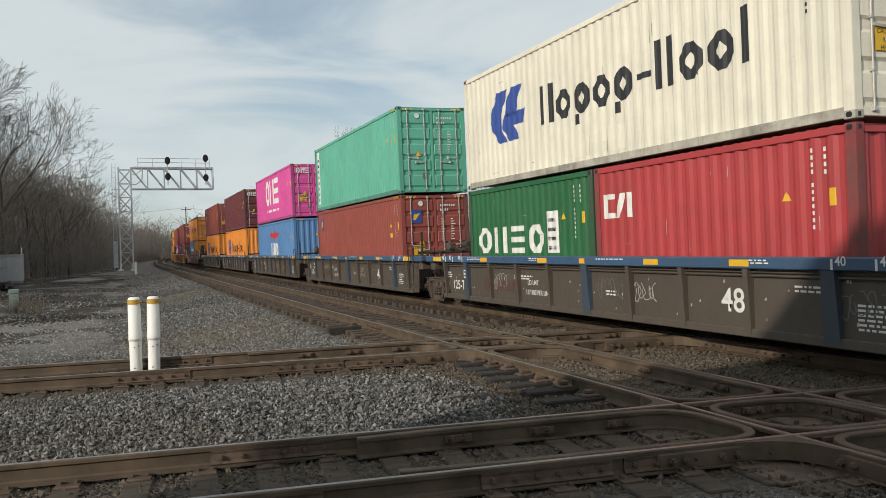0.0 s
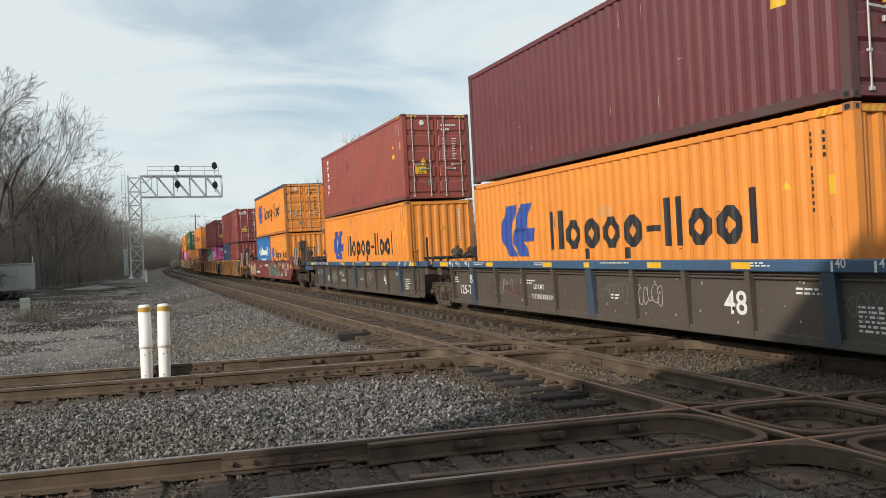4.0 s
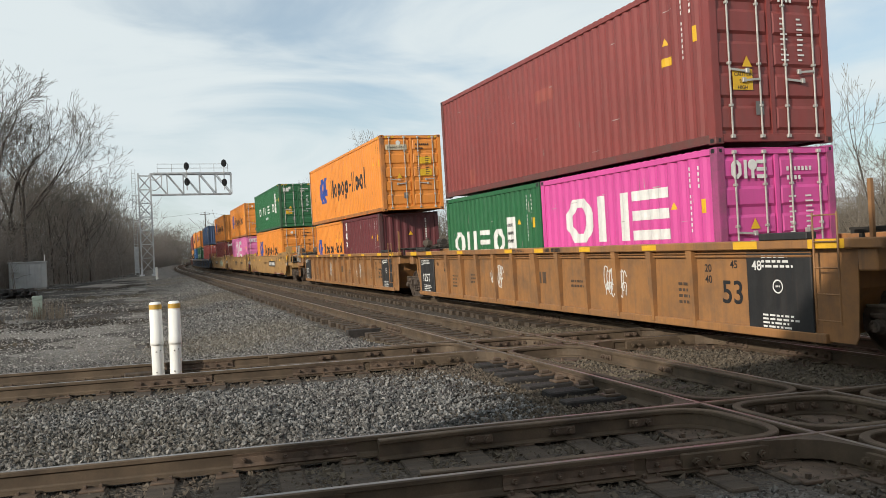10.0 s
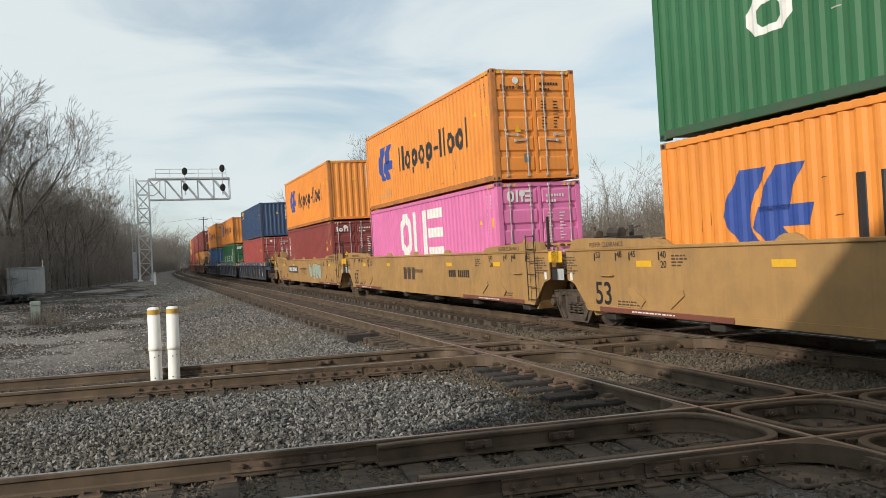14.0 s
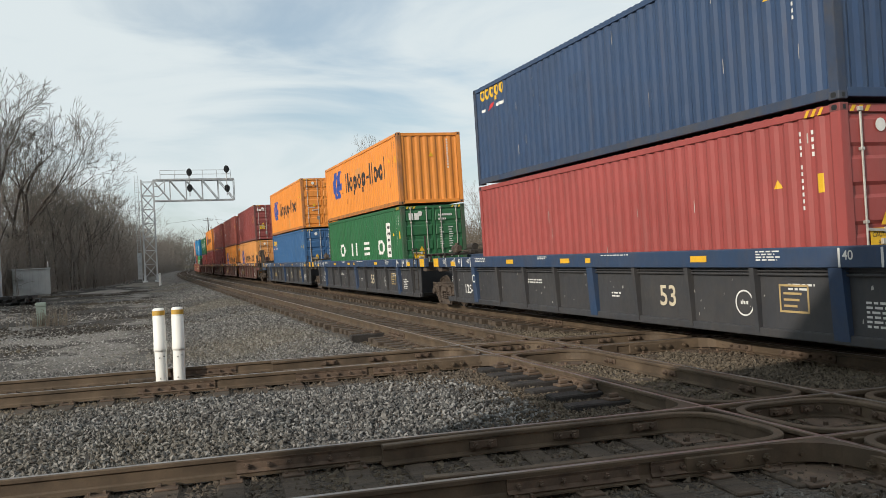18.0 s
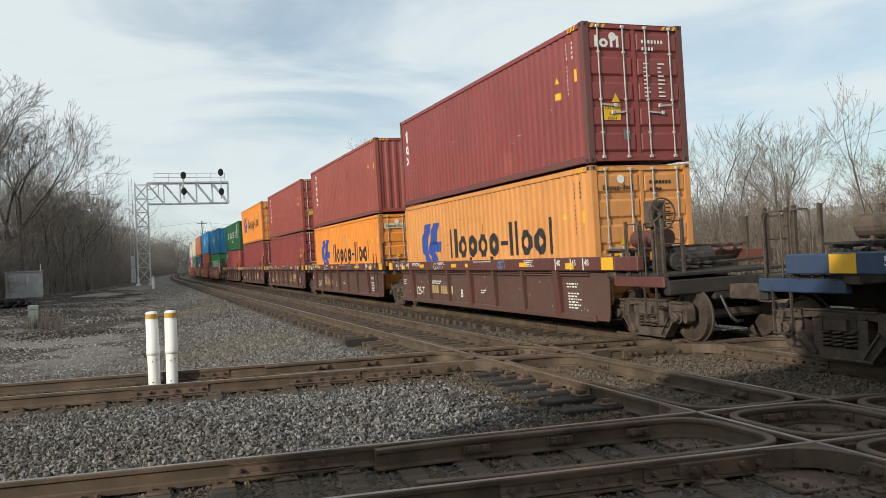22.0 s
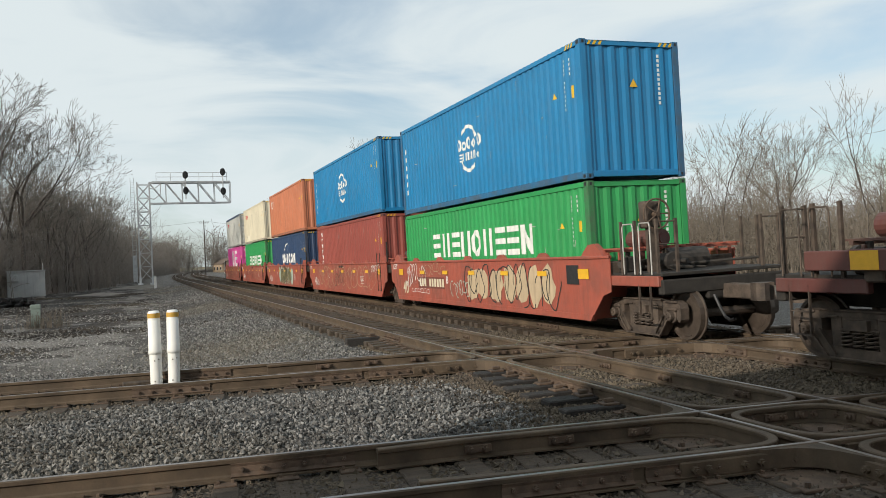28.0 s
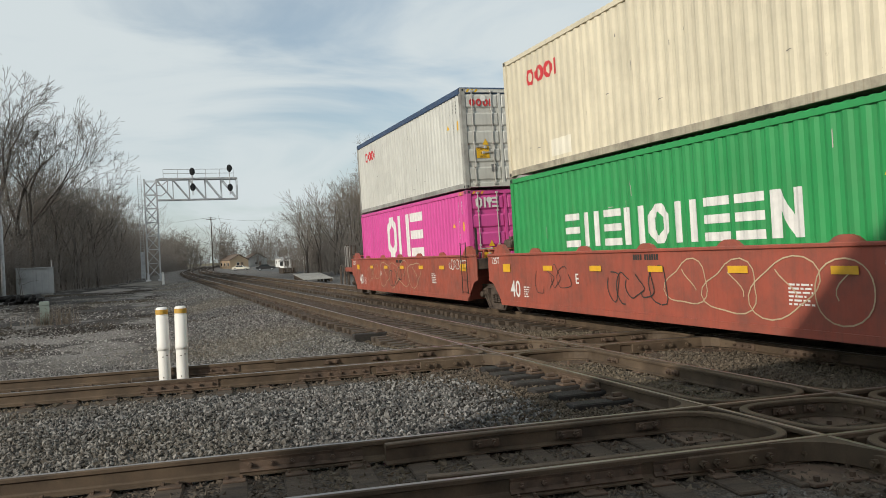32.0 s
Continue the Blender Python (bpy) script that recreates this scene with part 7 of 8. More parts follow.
def block_mark(parent, x, z, ink, y):
    """A wide slanted emblem with a sweeping bar under it, faded."""
    m = Mesh()
    for i in range(4):
        u = x + 0.32 + i * 0.46
        m.add([(u, y, z + 0.16), (u + 0.36, y, z + 0.16), (u + 0.45, y, z + 0.42), (u + 0.09, y, z + 0.42)], [(0, 1, 2, 3)])
    m.add([(x, y, z), (x + 1.6, y, z), (x + 1.66, y, z + 0.1), (x + 0.1, y, z + 0.12)], [(0, 1, 2, 3)])
    part("faded_emblem", m, ink, parent, "faded sand coloured emblem")


def walkway_mesh(a, half, hi):
    m = Mesh()
    z = hi + 0.1
    for x in (a + 0.7, half - 0.35):
        for y in (-1.3, 1.3):
            m.box(x - 0.025, x + 0.025, y - 0.025, y + 0.025, hi - 0.1, z - 0.05)
    for i in range(9):
        y = -1.3 + i * 0.325
        m.box(a + 0.55, half - 0.1, y - 0.05, y + 0.05, z, z + 0.03)
    for x in (a + 0.6, half - 0.2):
        m.box(x - 0.03, x + 0.03, -1.35, 1.35, z - 0.05, z)
    return m


FLOOR = 0.53
HC, STD = 2.896, 2.591
F40, F20, F45 = 12.192, 6.058, 13.716
# car: set, first and last of its set, lower boxes, upper box: (length, height, colour, doors at the near end, marks, label)
CONSIST = [
    ("A", 1, 0, [(F20, STD, "green", 0, "spaced_short", "green short steel container with white letters"), (F20, STD, "red", 0, "angular", "red short steel container with a white mark")],
     (F40, HC, "white", 1, "sail", "white long container with a dark painted word")),
    ("A", 0, 0, [(F40, HC, "brick", 1, "", "brick red container with a small yellow label")], (F40, HC, "teal", 1, "banner", "teal green container with a white upright banner")),
    ("A", 0, 0, [(F40, HC, "sky_blue", 0, "eagle", "faded blue container with a red winged emblem")], (F40, HC, "magenta", 1, "wide_white", "bright pink container with white letters")),
    ("A", 0, 0, [(F40, HC, "orange", 0, "sail", "orange container with a blue emblem")], (F40, HC, "wine", 1, "wide_door", "dark wine red container with white door letters")),
    ("A", 0, 1, [(F40, HC, "orange", 0, "sail", "orange container with a blue emblem")], (F40, HC, "brick", 1, "column", "brick red container with white stacked letters")),
    ("B", 1, 1, [(F20, STD, "mid_blue", 0, "two_words", "blue short container with white lettering"), (F20, STD, "orange", 0, "sail", "orange short container with a blue emblem")],
     (F40, HC, "orange", 1, "sail", "orange container with a dark blue roof tarpaulin")),
    ("C", 1, 0, [(F20, STD, "navy", 0, "flagged", "navy short container with white letters"), (F20, STD, "maroon", 0, "", "maroon short container with ribbed sides")],
     (F40, HC, "maroon", 1, "stacked", "maroon container with white stacked mark")),
    ("C", 0, 0, [(F20, STD, "green", 0, "spaced_short", "green short container with white letters"), (F20, STD, "magenta", 1, "wide_white", "bright pink short container with white letters")],
     (F40, HC, "maroon", 1, "", "maroon container with plain ribbed sides")),
    ("C", 0, 1, [(F20, STD, "orange", 0, "sail", "orange short container with a blue emblem"), (F20, STD, "wine", 0, "stacked", "wine red short container with a white mark")],
     (F45, HC, "orange", 1, "sail", "extra long orange container overhanging the boxes below")),
    ("D", 1, 0, [(F40, HC, "orange", 1, "sail", "orange container with a blue emblem")], (F40, HC, "green", 1, "spaced", "dark green container with spaced white letters")),
    ("D", 0, 0, [(F40, HC, "pale_pink", 1, "wide_white", "faded pink container with white letters")], (F40, HC, "orange", 1, "sail", "orange container with a blue emblem")),
    ("D", 0, 1, [(F40, HC, "maroon", 1, "stacked", "maroon container with white stacked mark")], (F40, HC, "orange", 0, "sail", "orange container with a blue emblem")),
    ("E", 1, 0, [(F40, HC, "faded_red", 1, "", "faded red container with plain ribbed sides")], (F40, STD, "navy", 0, "yellow_word", "navy container with a small yellow word")),
    ("E", 0, 0, [(F40, HC, "green", 1, "spaced", "dark green container with spaced white letters")], (F40, STD, "orange", 0, "sail", "orange container with a blue emblem")),
    ("E", 0, 1, [(F40, HC, "steel_blue", 1, "yellow_word", "blue container with a small yellow word")], (F40, HC, "orange", 1, "sail", "orange container with a blue emblem")),
    ("F", 1, 0, [(F40, HC, "yellow_orange", 1, "sail", "worn yellow orange container with repair patches")], (F40, HC, "maroon", 1, "stacked", "maroon container with white stacked mark")),
    ("F", 0, 0, [(F40, HC, "orange", 1, "sail", "orange container with yellow door notices")], (F40, HC, "brick", 0, "column", "brick red container with white stacked letters")),
    ("F", 0, 0, [(F40, HC, "maroon", 1, "", "maroon container with plain ribbed sides")], (F40, HC, "brick", 1, "column", "brick red container with white stacked letters")),
    ("F", 0, 0, [(F40, HC, "maroon", 1, "", "maroon container with a small yellow label")], (F40, HC, "orange", 1, "sail", "orange container with a blue emblem")),
    ("F", 0, 1, [(F40, STD, "faded_red", 1, "angular", "red container with a white angular mark")], (F40, STD, "green", 0, "spaced", "dark green container with spaced white letters")),
    ("G", 1, 0, [(F40, STD, "bright_green", 0, "block_word", "bright green container with white block letters")], (F40, HC, "blue", 0, "globe", "blue container with a white globe emblem")),
    ("G", 0, 0, [(F40, HC, "brick", 0, "column", "brick red container with white stacked letters")], (F40, HC, "blue", 0, "globe", "blue container with a white globe emblem")),
    ("G", 0, 0, [(F40, HC, "navy", 0, "swoosh", "navy container with white block letters")], (F40, HC, "rust_orange", 0, "angular", "rusty orange container with a white mark")),
    ("G", 0, 0, [(F40, HC, "bright_green", 0, "block_word", "bright green container with white block letters")], (F40, HC, "cream", 0, "red_word", "cream container with a small red word")),
    ("G", 0, 1, [(F40, HC, "magenta", 1, "wide_white", "bright pink container with white letters")], (F40, HC, "grey_white", 1, "red_word", "grey white container with a dark tarpaulin roof")),
]


def build_train():
    for k, (letter, first, last, lower, upper) in enumerate(CONSIST):
        mid = FRONT[k] - upper[0] / 2
        well_car(k, letter, mid, first, last)
        if len(lower) == 1:
            L, H, col, doors, style, label = lower[0]
            container("shipping_container", mid, FLOOR, L, H, col, doors, style, label + ", in a well car")
        else:
            for (L, H, col, doors, style, label), e in zip(lower, (-1, 1)):
                container("shipping_container", mid + e * 3.065, FLOOR, L, H, col, doors, style, label + ", in a well car")
        L, H, col, doors, style, label = upper
        container("shipping_container", mid, FLOOR + lower[0][1] + 0.045, L, H, col, doors, style, label + ", stacked on top",
                  tarp=k in (5, 24))


build_train()

# ================= beside the line =================


def ground_z(x, y):
    return float(ground_height(np.array([x]), np.array([y]))[0])


def bollard(x, y, lean):
    ob = thing("bollard", "white plastic marker bollard with a yellow band", "bollard", "pair of bollards", place=pose(x, y, ground_z(x, y) - 0.02, lean, -0.6, 0))
    r = 0.093
    part("tube", smooth(Mesh().lathe([(r, 0), (r, 1.2), (r - 0.008, 1.232), (r - 0.03, 1.244), (0.0, 1.248)], 24, "z").data("tube")), M["white"], ob)
    part("sleeve", smooth(Mesh().lathe([(r, 0.55), (r + 0.011, 0.552), (r + 0.011, 0.60), (r + 0.008, 0.61), (r + 0.008, 0.70), (r + 0.005, 0.705), (r + 0.003, 1.1), (r, 1.102)], 24, "z").data("sleeve")), M["white"], ob)
    part("band", Mesh().lathe([(r + 0.004, 1.13), (r + 0.004, 1.205)], 24, "z"), M["band"], ob, "yellow reflective band")
    for z, a in ((0.12, -0.25), (0.45, -0.2), (0.47, 0.5)):
        part("bolt", Mesh().tube(((r - 0.01) * math.cos(a), (r - 0.01) * math.sin(a), z), ((r + 0.008) * math.cos(a), (r + 0.008) * math.sin(a), z), 0.01, 6), M["iron"], ob)
    return ob


bollard(-13.75, 0.165, 0.4)
bollard(-13.75, 0.432, -0.6)


def pit_frame():
    m = Mesh().cbox(-0.12, 0.12, -0.35, 0.35, 0, 0.12, 0.012)
    ob = part("timber", m, M["tie"], None, place=pose(-13.9, 0.0, ground_z(-13.9, 0) - 0.02, 0, 0, 4))
    tagged(ob, "short dark timber behind the bollards", "timber")


pit_frame()


def lattice(parent, p0, p1, n, side, w=0.05):
    """Crossed braces between two parallel chords."""
    for i in range(n):
        a = p0 + (p1 - p0) * (i / n)
        b = p0 + (p1 - p0) * ((i + 1) / n)
        for u, v in ((a, b + side), (a + side, b), (b, b + side)):
            part("brace", Mesh().beam(u, v, w, w), M["galv"], parent)


def signal_bridge():
    X, Y0, Y1, D = -102.0, -0.12, 1.25, 1.25
    ob = thing("signal_gantry", "galvanized cantilever signal bridge over two tracks", "signal gantry", place=pose(X, 0, 0))
    for x in (-D / 2, D / 2):
        for y in (Y0, Y1):
            part("tower_leg", Mesh().beam((x, y, -0.1), (x, y, 11.95), 0.16, 0.16), M["galv"], ob)
            part("base_plate", Mesh().cbox(x - 0.3, x + 0.3, y - 0.3, y + 0.3, -0.3, -0.02, 0.03).prism([(x - 0.22, -0.05), (x + 0.22, -0.05), (x + 0.1, 0.7), (x - 0.1, 0.7)], "y", y - 0.12, y + 0.12), M["galv"], ob)
    for a, b in (((-D / 2, Y0), (-D / 2, Y1)), ((D / 2, Y0), (D / 2, Y1)), ((-D / 2, Y0), (D / 2, Y0)), ((-D / 2, Y1), (D / 2, Y1))):
        lattice(ob, Vector((*a, 0.3)), Vector((*a, 11.7)), 7, Vector((b[0] - a[0], b[1] - a[1], 0)), 0.07)
    end = 10.6
    for x in (-D / 2, D / 2):
        for z in (9.42, 11.9):
            part("beam_chord", Mesh().beam((x, Y1, z), (x, end, z), 0.14, 0.14), M["galv"], ob)
        n = 5
        for i in range(n):
            ya, yb = Y1 + (end - Y1) * i / n, Y1 + (end - Y1) * (i + 1) / n
            part("brace", Mesh().beam((x, ya, 11.9), (x, yb, 9.42), 0.1, 0.1), M["galv"], ob)
            part("brace", Mesh().beam((x, yb, 9.42), (x, yb, 11.9), 0.08, 0.08), M["galv"], ob)
    for i in range(8):
        y = Y1 + (end - Y1) * i / 7
        for z in (9.42, 11.9):
            part("cross_tie", Mesh().beam((-D / 2, y, z), (D / 2, y, z), 0.06), M["galv"], ob)
    part("catwalk", Mesh().box(-0.45, 0.45, Y1 + 0.3, end, 12.0, 12.06), M["galv"], ob)
    for z in (12.55, 13.05):
        part("catwalk_rail", Mesh().tube((D / 2, Y1 + 0.8, z), (D / 2, end - 0.4, z), 0.035, 6), M["galv"], ob)
    for i in range(6):
        y = Y1 + 0.8 + (end - Y1 - 1.2) * i / 5
        part("rail_post", Mesh().beam((D / 2, y, 11.95), (D / 2, y, 13.05), 0.05), M["galv"], ob)
    for y, zs in ((5.36, (12.75, 10.85)), (9.72, (13.1, 10.75))):
        part("signal_mast", Mesh().tube((D / 2 + 0.16, y, 9.9), (D / 2 + 0.16, y, 13.2), 0.06, 8), M["galv"], ob)
        for z in zs:
            head = part("signal_head", Mesh().prism([(y + 0.32 * math.cos(t), z + 0.46 * math.sin(t)) for t in [2 * math.pi * i / 20 for i in range(20)]], "x", D / 2 + 0.3, D / 2 + 0.36), M["black"], ob, "black oval signal target")
            for dz in (-0.26, 0, 0.26):
                part("lamp_hood", Mesh().tube((D / 2 + 0.34, y, z + dz), (D / 2 + 0.62, y, z + dz - 0.03), 0.115, 12), M["black"], head)
    lad = part("ladder", Mesh().beam((0, -0.85, 0.0), (0, -0.85, 12.5), 0.05), M["galv"], ob)
    part("ladder_rail", Mesh().beam((0, -0.45, 0.0), (0, -0.45, 12.5), 0.05), M["galv"], lad)
    for i in range(40):
        part("rung", shared("gantry_rung", lambda: Mesh().tube((0, -0.85, 0.3), (0, -0.45, 0.3), 0.02, 5)), M["galv"], lad, place=pose(0, 0, i * 0.3))
    part("ladder_cage", Mesh().box(-0.25, 0.25, -0.9, -0.4, 0.2, 3.3), M["galv"], ob)
    for z in (0.75, 9.4):
        part("ladder_bracket", Mesh().beam((0, -0.95, z), (0, -0.12, z), 0.06), M["galv"], ob)
    for z in (10.0, 11.2):
        pts = [(D / 2 + 0.1, Y1, z), (D / 2 + 0.1, Y1 + 0.5, z - 0.1), (D / 2 + 0.1, Y1 + 1.2, z + 0.45), (D / 2 + 0.1, Y1 + 1.3, 11.9)]
        c = Mesh()
        for p, q in zip(pts, pts[1:]):
            c.tube(p, q, 0.06, 6)
        part("cable_conduit", c, M["galv"], ob)


signal_bridge()


def mound(x, y, rx, ry, h, name, label, material, seed):
    rng = random.Random(seed)
    m = Mesh()
    n, rings = 22, 6
    base = ground_z(x, y)
    m.v.append((0, 0, h))
    for j in range(1, rings + 1):
        f = j / rings
        for i in range(n):
            t = 2 * math.pi * i / n
            k = f * rng.uniform(0.92, 1.08)
            m.v.append((rx * k * math.cos(t), ry * k * math.sin(t), h * (math.cos(f * math.pi) * 0.5 + 0.5) + rng.uniform(-0.03, 0.03) * h - (0.1 if j == rings else 0)))
    for i in range(n):
        m.f.append((0, 1 + i, 1 + (i + 1) % n))
        for j in range(rings - 1):
            a, b = 1 + j * n + i, 1 + j * n + (i + 1) % n
            m.f.append((a, a + n, b + n, b))
    ob = part(name, smooth(m.data(name)), material, None, place=pose(x, y, base))
    return tagged(ob, label, "mound")


M["gravel"] = grainy("pale_gravel", (0.12, 0.105, 0.085), (0.26, 0.235, 0.2), 1.2, 0.95, 0, None, 0.6, 0.03, 9)
mound(-100, 0.3, 6, 4.2, 0.32, "gravel_mound", "low pale gravel mound round the signal bridge foot", M["gravel"], 1)
mound(-80, -3.5, 5, 2.6, 0.16, "dirt_mound", "low dark dirt rise beside the lot", M["thicket"], 2)


def marker_post():
    ob = thing("marker_post", "slim white marker post beside the track", "marker post", place=pose(-91, 1.35, ground_z(-91, 1.35) - 0.05, 0, 2, 0))
    part("tube", Mesh().lathe([(0.13, 0), (0.13, 1.35), (0.1, 1.42), (0, 1.44)], 14, "z"), M["white"], ob)
    part("cap", Mesh().lathe([(0.135, 1.3), (0.135, 1.38)], 14, "z"), M["galv"], ob)


marker_post()


def equipment_cabinet():
    z = ground_z(-82, -9.8)
    ob = thing("equipment_cabinet", "grey metal railway equipment cabinet with small boxes", "cabinet", place=pose(-82, -9.8, z, 0, 0, 6))
    part("body", Mesh().cbox(-1.2, 1.2, -1.55, 1.5, 0.12, 2.42, 0.03), M["cabinet"], ob)
    part("roof", Mesh().cbox(-1.3, 1.3, -1.62, 1.57, 2.42, 2.52, 0.02), M["cabinet"], ob)
    part("plinth", Mesh().cbox(-1.1, 1.1, -1.45, 1.4, -0.2, 0.12, 0.02), M["concrete"], ob)
    part("air_conditioner", Mesh().cbox(1.2, 1.5, -1.35, -0.65, 1.55, 2.1, 0.03), M["cabinet"], ob)
    part("meter_box", Mesh().cbox(1.2, 1.42, -1.1, -0.75, 0.75, 1.15, 0.02), M["cabinet"], ob)
    part("door", Mesh().cbox(1.2, 1.23, 0.1, 1.0, 0.25, 2.2, 0.01), M["cabinet"], ob)
    part("antenna", Mesh().tube((0.9, 1.35, 2.5), (0.9, 1.35, 3.1), 0.03, 6), M["white"], ob)


equipment_cabinet()


def pedestal_box():
    ob = thing("utility_pedestal", "grey green utility pedestal standing in dry weeds", "utility box", place=pose(-35.5, -3.97, ground_z(-35.5, -3.97) - 0.03, 0, 0, 4))
    part("body", Mesh().cbox(-0.15, 0.15, -0.17, 0.17, 0, 0.78, 0.012), M["green_box"], ob)
    part("lid", Mesh().cbox(-0.165, 0.165, -0.185, 0.185, 0.78, 0.95, 0.02), M["green_box"], ob)


pedestal_box()


def tie_stack():
    rng = random.Random(5)
    g = "stack of old ties"
    z0 = ground_z(-60, -8.5)
    for r in range(3):
        for i in range(7 - r):
            y = -11.6 + i * 0.62 + r * 0.3 + rng.uniform(-0.05, 0.05)
            m = Mesh().cbox(-1.3, 1.3, -0.13, 0.13, 0, 0.2, 0.015)
            ob = part("old_tie", m, M["old_tie"], None, place=pose(-60 + rng.uniform(-0.3, 0.3), y + 1.4, z0 + r * 0.215, 0, 0, rng.uniform(-9, 9)))
            tagged(ob, "old dark railway tie in a loose stack", "railway tie", g)


tie_stack()


def utility_pole(x, y, h, arms, label, material):
    ob = thing("utility_pole", label, "utility pole", place=pose(x, y, ground_z(x, y) - 0.1))
    part("pole", Mesh().tube((0, 0, 0), (0, 0, h), 0.16, 10, 0.11), material, ob)
    for z, w in arms:
        part("crossarm", Mesh().beam((0.12, -w, z), (0.12, w, z), 0.1, 0.12), material, ob)
        for y2 in (-w * 0.9, -w * 0.4, w * 0.4, w * 0.9):
            part("insulator", Mesh().tube((0.12, y2, z + 0.05), (0.12, y2, z + 0.22), 0.045, 8), M["iron"], ob)
    return ob


utility_pole(-70, -10.6, 6.6, [], "slim grey pole beside the cabinet", M["galv"])
utility_pole(-200, 14.4, 13.0, [(12.4, 1.1)], "weathered wooden utility pole in the distance", M["bark"])
utility_pole(-175, 33, 11.0, [(10.4, 1.0)], "weathered wooden utility pole behind trees", M["bark"])


def wires():
    for a, b, sag in (((-200, 14.4, 12.5), (-175, 33, 10.6), 0.8), ((-200, 14.4, 6.2), (-175, 33, 7.6), 0.5), ((-175, 33, 10.6), (-120, 70, 12), 1.4), ((-200, 14.4, 12.5), (-260, -60, 13), 1.6)):
        m = Mesh()
        a, b = Vector(a), Vector(b)
        pts = [a.lerp(b, i / 10) - Vector((0, 0, sag * 4 * (i / 10) * (1 - i / 10))) for i in range(11)]
        for p, q in zip(pts, pts[1:]):
            m.tube(p, q, 0.02, 4, caps=False)
        tagged(part("overhead_wire", m, M["black"], None), "thin black overhead wire between poles", "wire", "overhead wires")


wires()

# ---- bare trees ----


def limbs(rng, height, trunk_r, clear, splits, angle, levels, ratio=0.78, wobble=0.16, upturn=0.1, side=0.5, lean=0.05):
    """Segments (p, q, r, r2) of a bare tree: a clear trunk that forks again and again into finer, upswept limbs, with short side twigs."""
    segs = []

    def turned(d, tilt):
        a = rng.uniform(0, 6.283)
        u = d.orthogonal().normalized()
        v = d.cross(u)
        return (d * math.cos(tilt) + (u * math.cos(a) + v * math.sin(a)) * math.sin(tilt)).normalized()

    def grow(p, d, length, r, level):
        n = 4 if level == 0 else 3 if level < levels - 1 else 2
        w = lean if level == 0 else wobble
        for i in range(n):
            d = (d + Vector((rng.uniform(-w, w), rng.uniform(-w, w), rng.uniform(-w, w) + upturn * (level > 0)))).normalized()
            q = p + d * (length / n)
            segs.append((p, q, r, r * 0.93))
            p, r = q, r * 0.93
            if level > 0 and level + 1 < levels and rng.random() < side:
                grow(p, turned(d, rng.uniform(0.6, 1.1)), length * rng.uniform(0.35, 0.6), r * 0.4, min(levels - 1, level + 2))
        if level < levels:
            k = rng.choice(splits)
            for i in range(k):
                tilt = radians(rng.uniform(*angle)) * (0.45 if i == 0 else 1.0)
                grow(p, turned(d, tilt), length * ratio * rng.uniform(0.75, 1.1), r * (0.78 if i == 0 else 0.58), level + 1)

    grow(Vector((0, 0, -0.2)), Vector((rng.uniform(-0.07, 0.07), rng.uniform(-0.07, 0.07), 1)).normalized(), clear, trunk_r, 0)
    k = height / max(s[1].z for s in segs)
    return [(p * k, q * k, r, r2) for p, q, r, r2 in segs]


def twig_mesh(segs, n, thin=0.008):
    """Tapered sticks with n sides, all at once."""
    p = np.array([s[0] for s in segs])
    q = np.array([s[1] for s in segs])
    r = np.maximum(np.array([(s[2], s[3]) for s in segs]), thin)
    ax = q - p
    ax /= np.linalg.norm(ax, axis=1, keepdims=True) + 1e-9
    ref = np.where(np.abs(ax[:, 2:3]) < 0.9, np.array([[0, 0, 1.0]]), np.array([[1.0, 0, 0]]))
    a = np.cross(ax, ref)
    a /= np.linalg.norm(a, axis=1, keepdims=True) + 1e-9
    b = np.cross(ax, a)
    rings = []
    for e, pt in ((0, p), (1, q)):
        for i in range(n):
            t = 2 * math.pi * i / n
            rings.append(pt + (a * math.cos(t) + b * math.sin(t)) * r[:, e:e + 1])
    v = np.stack(rings, 1)
    k = len(segs)
    f = np.array([(i, (i + 1) % n, n + (i + 1) % n, n + i) for i in range(n)])
    f = f[None] + (np.arange(k) * 2 * n)[:, None, None]
    return v.reshape(-1, 3), f.reshape(-1, 4)


def mesh_of(name, v, f):
    me = bpy.data.meshes.new(name)
    me.vertices.add(len(v))
    me.vertices.foreach_set("co", np.ascontiguousarray(v, dtype=np.float32).ravel())
    me.loops.add(f.size)
    me.loops.foreach_set("vertex_index", f.ravel().astype(np.int32))
    me.polygons.add(len(f))
    me.polygons.foreach_set("loop_start", np.arange(0, f.size, 4, dtype=np.int32))
    me.update(calc_edges=True)
    return me


def tree_kind(name, label, seed, height, trunk_r, clear, splits, angle, levels, material, thin=0.01, **form):
    rng = random.Random(seed)
    segs = limbs(rng, height, trunk_r, clear, splits, angle, levels, **form)
    thick = [s for s in segs if s[2] > trunk_r * 0.22]
    fine = [s for s in segs if s[2] <= trunk_r * 0.22]
    ob = thing(name, label, "tree", "bare trees beside the line")
    for nm, some, n, mat in (("trunk", thick, 6, M["bark"]), ("crown", fine, 3, material)):
        v, f = twig_mesh(some, n, thin)
        me = mesh_of(nm, v, f)
        me.materials.append(mat)
        o = new(nm, me)
        o.parent = ob
    return ob


